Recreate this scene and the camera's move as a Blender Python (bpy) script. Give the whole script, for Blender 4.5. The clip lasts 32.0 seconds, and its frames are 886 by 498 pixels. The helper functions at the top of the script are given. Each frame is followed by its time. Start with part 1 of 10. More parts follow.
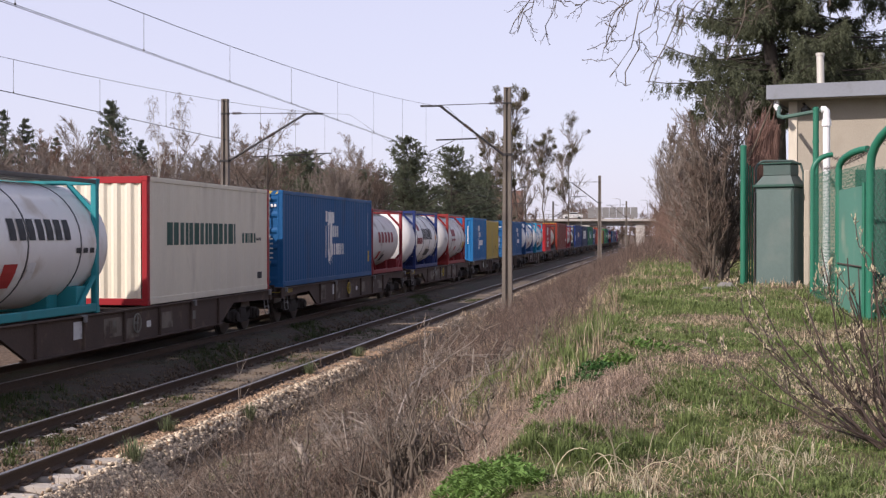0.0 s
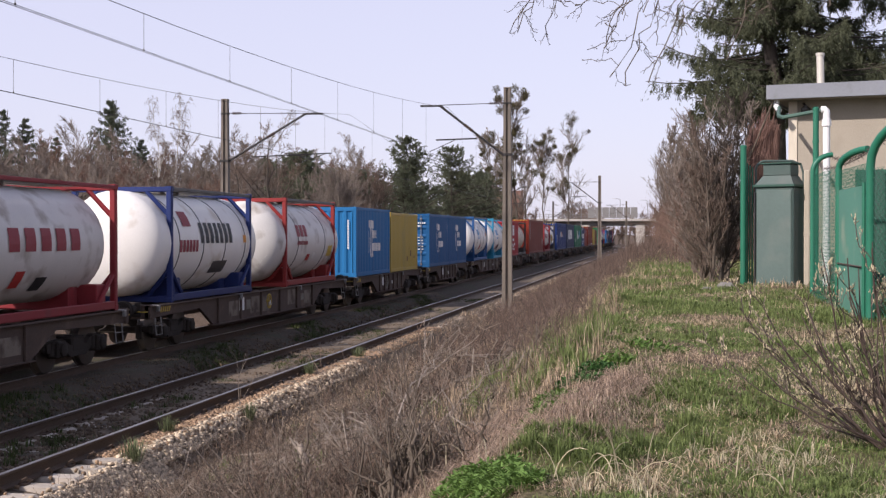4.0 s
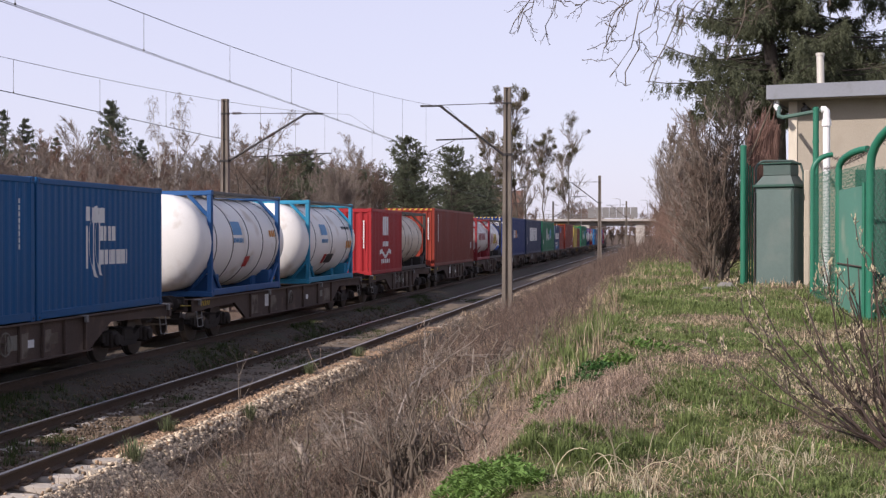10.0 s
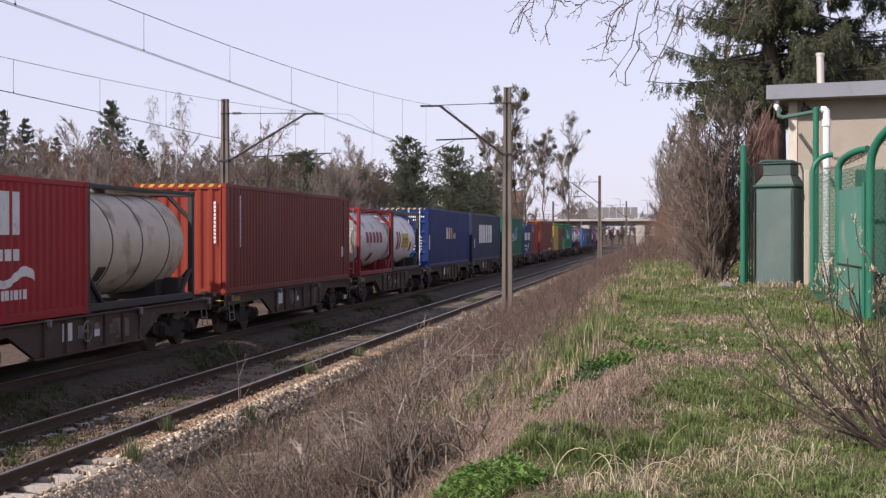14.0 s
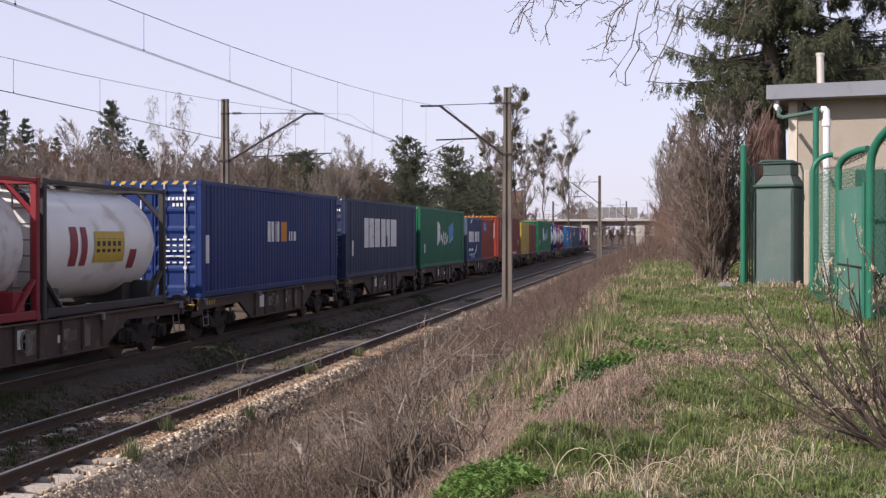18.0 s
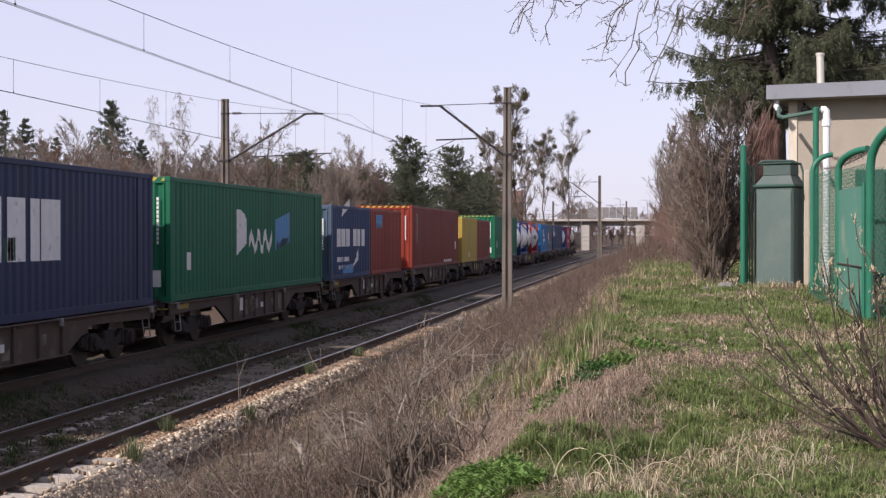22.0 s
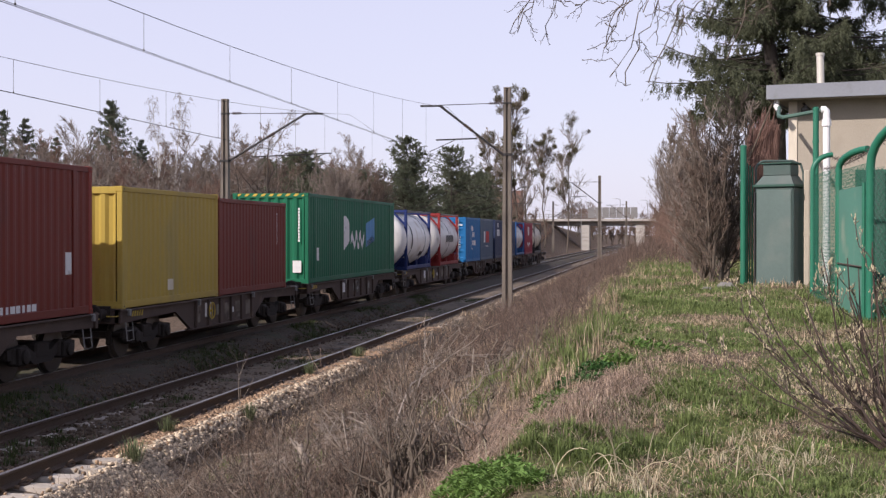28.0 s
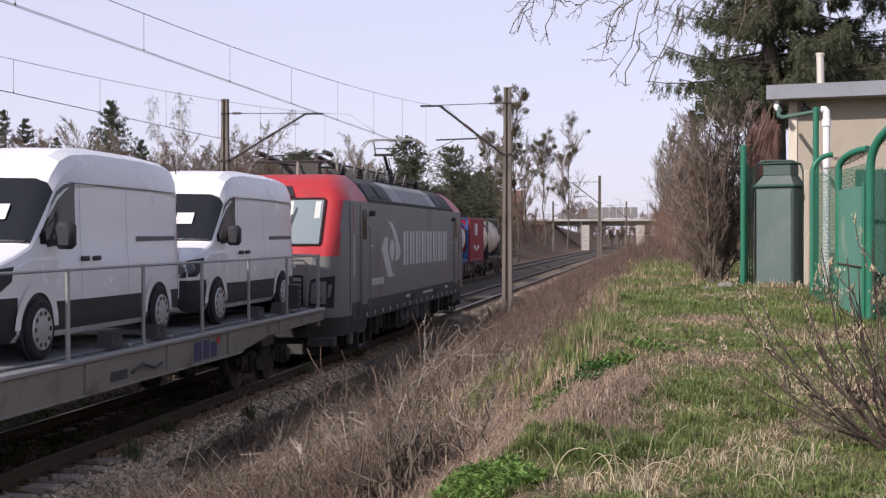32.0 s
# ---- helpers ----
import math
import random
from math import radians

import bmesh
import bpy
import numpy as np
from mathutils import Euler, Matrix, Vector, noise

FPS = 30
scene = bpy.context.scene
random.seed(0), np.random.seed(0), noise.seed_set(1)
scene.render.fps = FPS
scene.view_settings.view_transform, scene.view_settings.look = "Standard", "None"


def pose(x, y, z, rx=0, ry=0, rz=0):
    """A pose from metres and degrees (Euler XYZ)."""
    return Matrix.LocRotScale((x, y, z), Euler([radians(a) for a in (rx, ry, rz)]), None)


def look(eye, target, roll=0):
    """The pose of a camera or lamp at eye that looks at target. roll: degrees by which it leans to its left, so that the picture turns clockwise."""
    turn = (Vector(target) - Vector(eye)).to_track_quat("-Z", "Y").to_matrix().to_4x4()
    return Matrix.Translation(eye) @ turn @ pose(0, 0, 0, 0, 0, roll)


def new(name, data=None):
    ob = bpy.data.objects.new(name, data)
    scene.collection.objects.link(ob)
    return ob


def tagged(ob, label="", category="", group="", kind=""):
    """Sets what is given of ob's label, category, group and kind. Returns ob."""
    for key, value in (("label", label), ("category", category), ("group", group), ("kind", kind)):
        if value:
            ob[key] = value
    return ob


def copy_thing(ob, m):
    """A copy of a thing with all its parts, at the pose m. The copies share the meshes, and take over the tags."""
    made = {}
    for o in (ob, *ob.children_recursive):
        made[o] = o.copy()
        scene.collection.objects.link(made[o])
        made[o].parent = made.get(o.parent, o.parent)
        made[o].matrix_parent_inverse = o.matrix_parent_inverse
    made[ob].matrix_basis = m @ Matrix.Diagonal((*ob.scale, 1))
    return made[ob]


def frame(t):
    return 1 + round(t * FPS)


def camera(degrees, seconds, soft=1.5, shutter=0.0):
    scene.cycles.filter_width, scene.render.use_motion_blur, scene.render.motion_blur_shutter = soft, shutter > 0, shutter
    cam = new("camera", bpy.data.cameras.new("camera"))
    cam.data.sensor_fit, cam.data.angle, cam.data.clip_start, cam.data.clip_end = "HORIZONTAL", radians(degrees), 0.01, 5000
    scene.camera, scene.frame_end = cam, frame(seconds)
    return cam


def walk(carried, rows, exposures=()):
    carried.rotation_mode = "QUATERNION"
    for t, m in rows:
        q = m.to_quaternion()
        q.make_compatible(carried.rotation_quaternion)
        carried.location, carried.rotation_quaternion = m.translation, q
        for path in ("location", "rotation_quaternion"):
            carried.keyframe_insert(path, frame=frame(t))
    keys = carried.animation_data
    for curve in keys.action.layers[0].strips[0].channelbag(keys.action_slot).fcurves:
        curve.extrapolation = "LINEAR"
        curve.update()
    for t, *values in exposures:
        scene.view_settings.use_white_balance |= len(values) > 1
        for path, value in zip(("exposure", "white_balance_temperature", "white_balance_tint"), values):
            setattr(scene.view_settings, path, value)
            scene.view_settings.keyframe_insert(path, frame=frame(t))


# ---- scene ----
cam = camera(36.67, 32.0, soft=1.35, shutter=0.0)
STAND = pose(0, 0, 2.624, 89.42, 0, 9.32)
walk(cam, [(0.0, STAND), (32.0, STAND)], exposures=[(0.0, 0.07, 6500.0, 18.0), (32.0, 0.07, 6500.0, 18.0)])

# ---- light: hazy spring sun from behind and to the left, pale sky ----
SUN_EL, SUN_AZ = radians(36), radians(221)      # azimuth clockwise from +Y
world = bpy.data.worlds.new("sky")
scene.world = world
world.use_nodes = True
wn = world.node_tree
sky = wn.nodes.new("ShaderNodeTexSky")
sky.sky_type, sky.sun_disc = "NISHITA", False
sky.sun_elevation, sky.sun_rotation = SUN_EL, SUN_AZ
sky.air_density, sky.dust_density, sky.ozone_density = 1.0, 1.0, 2.5
haze = wn.nodes.new("ShaderNodeMix")            # thin white haze over the whole sky
haze.data_type = "RGBA"
aim = wn.nodes.new("ShaderNodeTexCoord")
rise = wn.nodes.new("ShaderNodeSeparateXYZ")
thin = wn.nodes.new("ShaderNodeMapRange")       # the haze thins out towards the zenith
thin.interpolation_type = "SMOOTHSTEP"
thin.inputs[1].default_value, thin.inputs[2].default_value, thin.inputs[3].default_value, thin.inputs[4].default_value = 0.12, 0.75, 0.70, 0.22
wn.links.new(aim.outputs["Generated"], rise.inputs[0])
wn.links.new(rise.outputs["Z"], thin.inputs[0])
wn.links.new(thin.outputs[0], haze.inputs["Factor"])
haze.inputs["B"].default_value = (6.9, 6.9, 8.3, 1)
wn.links.new(sky.outputs[0], haze.inputs["A"])
wn.links.new(haze.outputs["Result"], wn.nodes["Background"].inputs[0])
wn.nodes["Background"].inputs[1].default_value = 0.12
sun = new("sun", bpy.data.lights.new("sun", "SUN"))
sun.data.energy, sun.data.angle, sun.data.color = 4.6, radians(0.8), (1.0, 0.95, 0.88)
to_sun = Vector((math.sin(SUN_AZ) * math.cos(SUN_EL), math.cos(SUN_AZ) * math.cos(SUN_EL), math.sin(SUN_EL)))
sun.matrix_world = look(to_sun * 50, (0, 0, 0))


# ---- materials ----
def surface(name, colour, rough=0.6, metal=0.0, var=0.18, scale=3.0, fine=40.0, bump=0.1, dirt=None, dirt_at=0.58,
            dirt_scale=2.0, stretch=(1, 1, 1), by_piece=0.0, by_island=0.0, leaf=False, spec=0.4):
    """Paint, soil, steel, wood: colour varied at two scales, stains, fine relief."""
    m = bpy.data.materials.new(name)
    m.use_nodes = True
    t = m.node_tree
    n, l = t.nodes, t.links
    b = n["Principled BSDF"]
    b.inputs["Roughness"].default_value, b.inputs["Metallic"].default_value = rough, metal
    b.inputs["Specular IOR Level"].default_value = spec
    co = n.new("ShaderNodeTexCoord")
    mp = n.new("ShaderNodeMapping")
    mp.inputs["Scale"].default_value = stretch
    l.new(co.outputs["Object"], mp.inputs["Vector"])

    def noise_at(s, detail=4.0):
        k = n.new("ShaderNodeTexNoise")
        k.inputs["Scale"].default_value, k.inputs["Detail"].default_value = s, detail
        l.new(mp.outputs[0], k.inputs["Vector"])
        return k.outputs["Fac"]

    def maths(op, a, c):
        k = n.new("ShaderNodeMath")
        k.operation = op
        for i, v in enumerate((a, c)):
            if isinstance(v, (int, float)):
                k.inputs[i].default_value = v
            else:
                l.new(v, k.inputs[i])
        return k.outputs[0]

    big, small = noise_at(scale), noise_at(fine, 3.0)
    value = maths("ADD", maths("MULTIPLY", maths("SUBTRACT", big, 0.5), 2.4 * var), maths("MULTIPLY", maths("SUBTRACT", small, 0.5), 1.4 * var))
    if by_piece:
        info = n.new("ShaderNodeObjectInfo")
        value = maths("ADD", value, maths("MULTIPLY", maths("SUBTRACT", info.outputs["Random"], 0.5), 2 * by_piece))
    if by_island:
        geo = n.new("ShaderNodeNewGeometry")
        value = maths("ADD", value, maths("MULTIPLY", maths("SUBTRACT", geo.outputs["Random Per Island"], 0.5), 2 * by_island))
    value = maths("ADD", value, 1.0)
    mul = n.new("ShaderNodeVectorMath")
    mul.operation = "SCALE"
    mul.inputs[0].default_value = colour
    l.new(value, mul.inputs["Scale"])
    out = mul.outputs[0]
    if dirt:
        ramp = n.new("ShaderNodeMapRange")
        ramp.inputs[1].default_value, ramp.inputs[2].default_value = dirt_at, dirt_at + 0.14
        l.new(noise_at(dirt_scale, 8.0), ramp.inputs[0])
        mix = n.new("ShaderNodeMix")
        mix.data_type = "RGBA"
        mix.inputs["B"].default_value = (*dirt, 1)
        l.new(ramp.outputs[0], mix.inputs["Factor"])
        l.new(out, mix.inputs["A"])
        out = mix.outputs["Result"]
    l.new(out, b.inputs["Base Color"])
    r = n.new("ShaderNodeMapRange")
    r.inputs[3].default_value, r.inputs[4].default_value = max(0.02, rough - 0.12), min(1.0, rough + 0.12)
    l.new(big, r.inputs[0])
    l.new(r.outputs[0], b.inputs["Roughness"])
    if bump:
        bp = n.new("ShaderNodeBump")
        bp.inputs["Strength"].default_value, bp.inputs["Distance"].default_value = bump, 0.02
        l.new(small, bp.inputs["Height"])
        l.new(bp.outputs[0], b.inputs["Normal"])
    if leaf:
        b.inputs["Subsurface Weight"].default_value = 0.0
        tr = n.new("ShaderNodeBsdfTranslucent")
        mixs = n.new("ShaderNodeMixShader")
        mixs.inputs[0].default_value = 0.28
        l.new(out, tr.inputs["Color"])
        l.new(b.outputs[0], mixs.inputs[1])
        l.new(tr.outputs[0], mixs.inputs[2])
        l.new(mixs.outputs[0], n["Material Output"].inputs[0])
    return m


def pane_material(name, colour, rough=0.05, spec=0.4):
    m = bpy.data.materials.new(name)
    m.use_nodes = True
    b = m.node_tree.nodes["Principled BSDF"]
    b.inputs["Base Color"].default_value = (*colour, 1)
    b.inputs["Roughness"].default_value = rough
    b.inputs["Specular IOR Level"].default_value = spec
    return m


GRIME = (0.045, 0.037, 0.03)
RUST = (0.13, 0.055, 0.028)
CONCRETE = surface("concrete", (0.27, 0.235, 0.195), 0.9, var=0.22, scale=2.5, fine=50, bump=0.4, dirt=(0.12, 0.10, 0.082))
SLEEPER = surface("sleeper_concrete", (0.46, 0.40, 0.335), 0.92, var=0.2, scale=3, fine=45, bump=0.5, dirt=(0.15, 0.12, 0.09), by_piece=0.12)
RAIL = surface("rail_steel_rusty", (0.10, 0.068, 0.048), 0.75, 0.25, var=0.2, scale=6, fine=60, bump=0.3)
RAILHEAD = surface("rail_head_polished", (0.42, 0.40, 0.39), 0.38, 0.85, var=0.1, scale=5, fine=80, bump=0.05)
WIRE = surface("copper_wire_dark", (0.06, 0.055, 0.055), 0.6, 0.5, var=0.1, scale=5, fine=20, bump=0)
STEEL = surface("galvanised_steel_weathered", (0.24, 0.23, 0.22), 0.6, 0.4, var=0.2, scale=8, fine=60, bump=0.1, dirt=RUST, dirt_at=0.66)
STRUT = surface("cantilever_steel_dark", (0.040, 0.036, 0.035), 0.6, 0.3, var=0.2, scale=6, fine=40, bump=0.1)
CERAMIC = surface("brown_ceramic", (0.08, 0.05, 0.04), 0.25, var=0.1, scale=8, fine=30, bump=0)
WAGON = surface("wagon_steel_rust_brown", (0.088, 0.060, 0.046), 0.85, 0.0, var=0.35, scale=1.6, fine=24, bump=0.25, dirt=(0.165, 0.115, 0.082), dirt_at=0.58, dirt_scale=1.6)
WAGONPALE = surface("wagon_paint_worn_grey", (0.22, 0.205, 0.17), 0.75, 0.1, var=0.25, scale=2.0, fine=24, bump=0.2, dirt=(0.12, 0.09, 0.065), dirt_at=0.5, dirt_scale=2.2)
WORNPANEL = surface("wagon_panel_stained", (0.20, 0.165, 0.13), 0.85, 0.0, var=0.3, scale=2.5, fine=24, bump=0.2, dirt=(0.085, 0.06, 0.045), dirt_at=0.47, dirt_scale=2.4)
UNDERGEAR = surface("bogie_grime", (0.034, 0.026, 0.021), 0.85, 0.1, var=0.3, scale=6, fine=40, bump=0.3)
WHEELRIM = surface("wheel_tread_steel", (0.14, 0.12, 0.105), 0.5, 0.6, var=0.2, scale=6, fine=40, bump=0.1)
WHITEMARK = surface("white_marking_worn", (0.72, 0.71, 0.68), 0.55, var=0.1, scale=6, fine=50, bump=0.05, dirt=(0.42, 0.40, 0.37), dirt_at=0.6, dirt_scale=5)
YELLOWMARK = surface("yellow_marking_worn", (0.52, 0.36, 0.05), 0.6, var=0.15, scale=6, fine=50, bump=0.05, dirt=(0.2, 0.15, 0.06), dirt_at=0.6)
ORANGEMARK = surface("orange_marking", (0.62, 0.25, 0.03), 0.6, var=0.12, scale=6, fine=50, bump=0.05)
REDMARK = surface("red_marking", (0.42, 0.035, 0.03), 0.6, var=0.12, scale=6, fine=50, bump=0.05)
BLACKMARK = surface("black_marking", (0.02, 0.02, 0.022), 0.6, var=0.1, scale=6, fine=50, bump=0.05)
GREENMARK = surface("dark_green_marking", (0.02, 0.075, 0.055), 0.6, var=0.1, scale=6, fine=50, bump=0.05)
BLUEMARK = surface("blue_marking", (0.10, 0.28, 0.50), 0.6, var=0.1, scale=6, fine=50, bump=0.05)
MAROONMARK = surface("maroon_marking", (0.26, 0.035, 0.045), 0.6, var=0.1, scale=6, fine=50, bump=0.05)


# ---- mesh kit ----
class Kit:
    """Gathers vertices and faces of one mesh."""

    def __init__(self):
        self.v, self.f = [], []

    def add(self, v, f):
        k = len(self.v)
        self.v += [tuple(p) for p in v]
        self.f += [tuple(i + k for i in q) for q in f]
        return self

    def box(self, x0, x1, y0, y1, z0, z1, c=0.0):
        """A box with chamfered edges of width c."""
        if c <= 0:
            v = [(x, y, z) for x in (x0, x1) for y in (y0, y1) for z in (z0, z1)]
            return self.add(v, [(0, 1, 3, 2), (4, 6, 7, 5), (0, 4, 5, 1), (2, 3, 7, 6), (0, 2, 6, 4), (1, 5, 7, 3)])
        c = min(c, 0.45 * abs(x1 - x0), 0.45 * abs(y1 - y0), 0.45 * abs(z1 - z0))
        v = []
        for x, sx in ((x0, 1), (x1, -1)):
            for y, sy in ((y0, 1), (y1, -1)):
                for z, sz in ((z0, 1), (z1, -1)):
                    v += [(x, y + sy * c, z + sz * c), (x + sx * c, y, z + sz * c), (x + sx * c, y + sy * c, z)]

        def i(a, b, d, k):
            return (a * 4 + b * 2 + d) * 3 + k
        f = []
        for a in (0, 1):
            f.append([i(a, 0, 0, 0), i(a, 0, 1, 0), i(a, 1, 1, 0), i(a, 1, 0, 0)][::1 if a == 0 else -1])
            f.append([i(0, a, 0, 1), i(1, a, 0, 1), i(1, a, 1, 1), i(0, a, 1, 1)][::1 if a == 0 else -1])
            f.append([i(0, 0, a, 2), i(0, 1, a, 2), i(1, 1, a, 2), i(1, 0, a, 2)][::1 if a == 0 else -1])
        for a in (0, 1):
            for b in (0, 1):
                f.append((i(a, b, 0, 0), i(a, b, 1, 0), i(a, b, 1, 1), i(a, b, 0, 1)))
                f.append((i(a, 0, b, 0), i(a, 1, b, 0), i(a, 1, b, 2), i(a, 0, b, 2)))
                f.append((i(0, a, b, 1), i(1, a, b, 1), i(1, a, b, 2), i(0, a, b, 2)))
                for d in (0, 1):
                    f.append((i(a, b, d, 0), i(a, b, d, 1), i(a, b, d, 2)))
        return self.add(v, f)

    def prism(self, outline, axis, a, b):
        """Extrudes a 2D outline along an axis: 'x' takes (y, z), 'y' takes (x, z), 'z' takes (x, y)."""
        put = {"x": lambda p, t: (t, p[0], p[1]), "y": lambda p, t: (p[0], t, p[1]), "z": lambda p, t: (p[0], p[1], t)}[axis]
        n = len(outline)
        v = [put(p, a) for p in outline] + [put(p, b) for p in outline]
        f = [tuple(range(n))[::-1], tuple(range(n, 2 * n))] + [(i, (i + 1) % n, n + (i + 1) % n, n + i) for i in range(n)]
        return self.add(v, f)

    def tube(self, pts, r, n=8, cap=True):
        """A round bar along points; r is one radius or one a point."""
        pts = [Vector(p) for p in pts]
        rs = [r] * len(pts) if isinstance(r, (int, float)) else list(r)
        v, f = [], []
        up = None
        for i, p in enumerate(pts):
            d = (pts[min(i + 1, len(pts) - 1)] - pts[max(i - 1, 0)]).normalized()
            if up is None:
                up = d.orthogonal().normalized()
            up = (up - d * up.dot(d)).normalized()
            w = d.cross(up)
            v += [p + (up * math.cos(2 * math.pi * k / n) + w * math.sin(2 * math.pi * k / n)) * rs[i] for k in range(n)]
        for i in range(len(pts) - 1):
            f += [(i * n + k, i * n + (k + 1) % n, (i + 1) * n + (k + 1) % n, (i + 1) * n + k) for k in range(n)]
        if cap:
            f += [tuple(range(n))[::-1], tuple(range((len(pts) - 1) * n, len(pts) * n))]
        return self.add(v, f)

    def lathe(self, profile, centre, axis="y", n=24):
        """Turns (along, radius) pairs about an axis through the centre."""
        cx, cy, cz = centre
        v, f = [], []
        for a, r in profile:
            for k in range(n):
                c, s = math.cos(2 * math.pi * k / n) * r, math.sin(2 * math.pi * k / n) * r
                v.append({"y": (cx + c, cy + a, cz + s), "x": (cx + a, cy + c, cz + s), "z": (cx + c, cy + s, cz + a)}[axis])
        for i in range(len(profile) - 1):
            f += [(i * n + k, i * n + (k + 1) % n, (i + 1) * n + (k + 1) % n, (i + 1) * n + k) for k in range(n)]
        f += [tuple(range(n))[::-1], tuple(range((len(profile) - 1) * n, len(profile) * n))]
        return self.add(v, f)

    def quad(self, a, b, c, d):
        return self.add([a, b, c, d], [(0, 1, 2, 3)])

    def data(self, name, smooth=0.0):
        me = bpy.data.meshes.new(name)
        me.from_pydata(self.v, [], self.f)
        bm = bmesh.new()
        bm.from_mesh(me)
        bmesh.ops.recalc_face_normals(bm, faces=bm.faces)
        if smooth:
            lim = radians(smooth)
            for q in bm.faces:
                q.smooth = True
            for e in bm.edges:
                e.smooth = len(e.link_faces) == 2 and e.calc_face_angle(0.0) < lim
        bm.to_mesh(me)
        bm.free()
        return me


def part(name, kit, material, parent=None, label="", smooth=0.0, at=None):
    """Links a mesh as ONE object, under a thing or a part if given. kit: a Kit or shared mesh data."""
    me = kit.data(name, smooth) if isinstance(kit, Kit) else kit
    if not me.materials:
        me.materials.append(material)
    ob = new(name, me)
    if parent is not None:
        ob.parent = parent
    if at is not None:
        ob.location = at
    if label:
        ob["label"] = label
    return ob


def each_piece(name, kit, material, parent, label="", smooth=0.0):
    """One part for every separate piece of a kit."""
    lead, spot = {}, [tuple(round(c, 4) for c in v) for v in kit.v]

    def root(a):
        while lead.setdefault(a, a) != a:
            a = lead[a]
        return a
    for f in kit.f:
        for i in f[1:]:
            lead[root(spot[i])] = root(spot[f[0]])
    heaps = {}
    for f in kit.f:
        heaps.setdefault(root(spot[f[0]]), []).append(f)
    for faces in heaps.values():
        k, index = Kit(), {}
        for f in faces:
            for i in f:
                if i not in index:
                    index[i] = len(k.v)
                    k.v.append(kit.v[i])
            k.f.append(tuple(index[i] for i in f))
        part(name, k, material, parent, label, smooth)


def thing(name, label, category, at=(0, 0, 0), group="", kind="", turn=0.0):
    ob = new(name)
    ob.empty_display_size = 0.2
    ob.location = at
    ob.rotation_euler = (0, 0, radians(turn))
    return tagged(ob, label, category, group, kind)


def fast_mesh(name, verts, faces_flat, per_face, material, smooth=False):
    """A mesh from arrays: vertices (n, 3) and equal-sided faces as one index array."""
    me = bpy.data.meshes.new(name)
    v = np.ascontiguousarray(verts, dtype=np.float32)
    idx = np.ascontiguousarray(faces_flat, dtype=np.int32).ravel()
    nf = len(idx) // per_face
    me.vertices.add(len(v))
    me.vertices.foreach_set("co", v.ravel())
    me.loops.add(len(idx))
    me.loops.foreach_set("vertex_index", idx)
    me.polygons.add(nf)
    me.polygons.foreach_set("loop_start", np.arange(0, nf * per_face, per_face, dtype=np.int32))
    if smooth:
        me.polygons.foreach_set("use_smooth", np.ones(nf, dtype=bool))
    me.update(calc_edges=True)
    me.materials.append(material)
    return me


def tubes_arrays(paths, radii, sides=3):
    """Many thin stems at once. paths (n, k, 3), radii (n, k). Returns vertices and quad indices."""
    n, k, _ = paths.shape
    d = np.gradient(paths, axis=1)
    d /= np.linalg.norm(d, axis=2, keepdims=True) + 1e-9
    ref = np.where(np.abs(d[..., 2:3]) > 0.8, np.array([1.0, 0, 0]), np.array([0, 0, 1.0]))
    u = np.cross(d, ref)
    u /= np.linalg.norm(u, axis=2, keepdims=True) + 1e-9
    w = np.cross(d, u)
    a = 2 * np.pi * np.arange(sides) / sides
    ring = u[:, :, None, :] * np.cos(a)[None, None, :, None] + w[:, :, None, :] * np.sin(a)[None, None, :, None]
    v = paths[:, :, None, :] + ring * radii[:, :, None, None]
    base = (np.arange(n) * k * sides)[:, None, None]
    i = np.arange(k - 1)[None, :, None] * sides
    s = np.arange(sides)[None, None, :]
    s2 = (s + 1) % sides
    q = np.stack([base + i + s, base + i + s2, base + i + sides + s2, base + i + sides + s], axis=-1)
    return v.reshape(-1, 3), q.reshape(-1, 4)


RNG = np.random.default_rng(7)


# ---- the lie of the land ----
NEAR_X, FAR_X = -7.94, -12.32          # centres of the two tracks; rail heads at z = 0


def wobble(x, y, s, k):
    """Cheap smooth unevenness."""
    return (np.sin(x * s + 1.7 * k) * np.cos(y * s * 0.83 + 2.3 * k) + np.sin((x + y) * s * 0.61 + k) * 0.7 + np.sin((x - 0.6 * y) * s * 1.37 + 3.1 * k) * 0.5) / 2.2


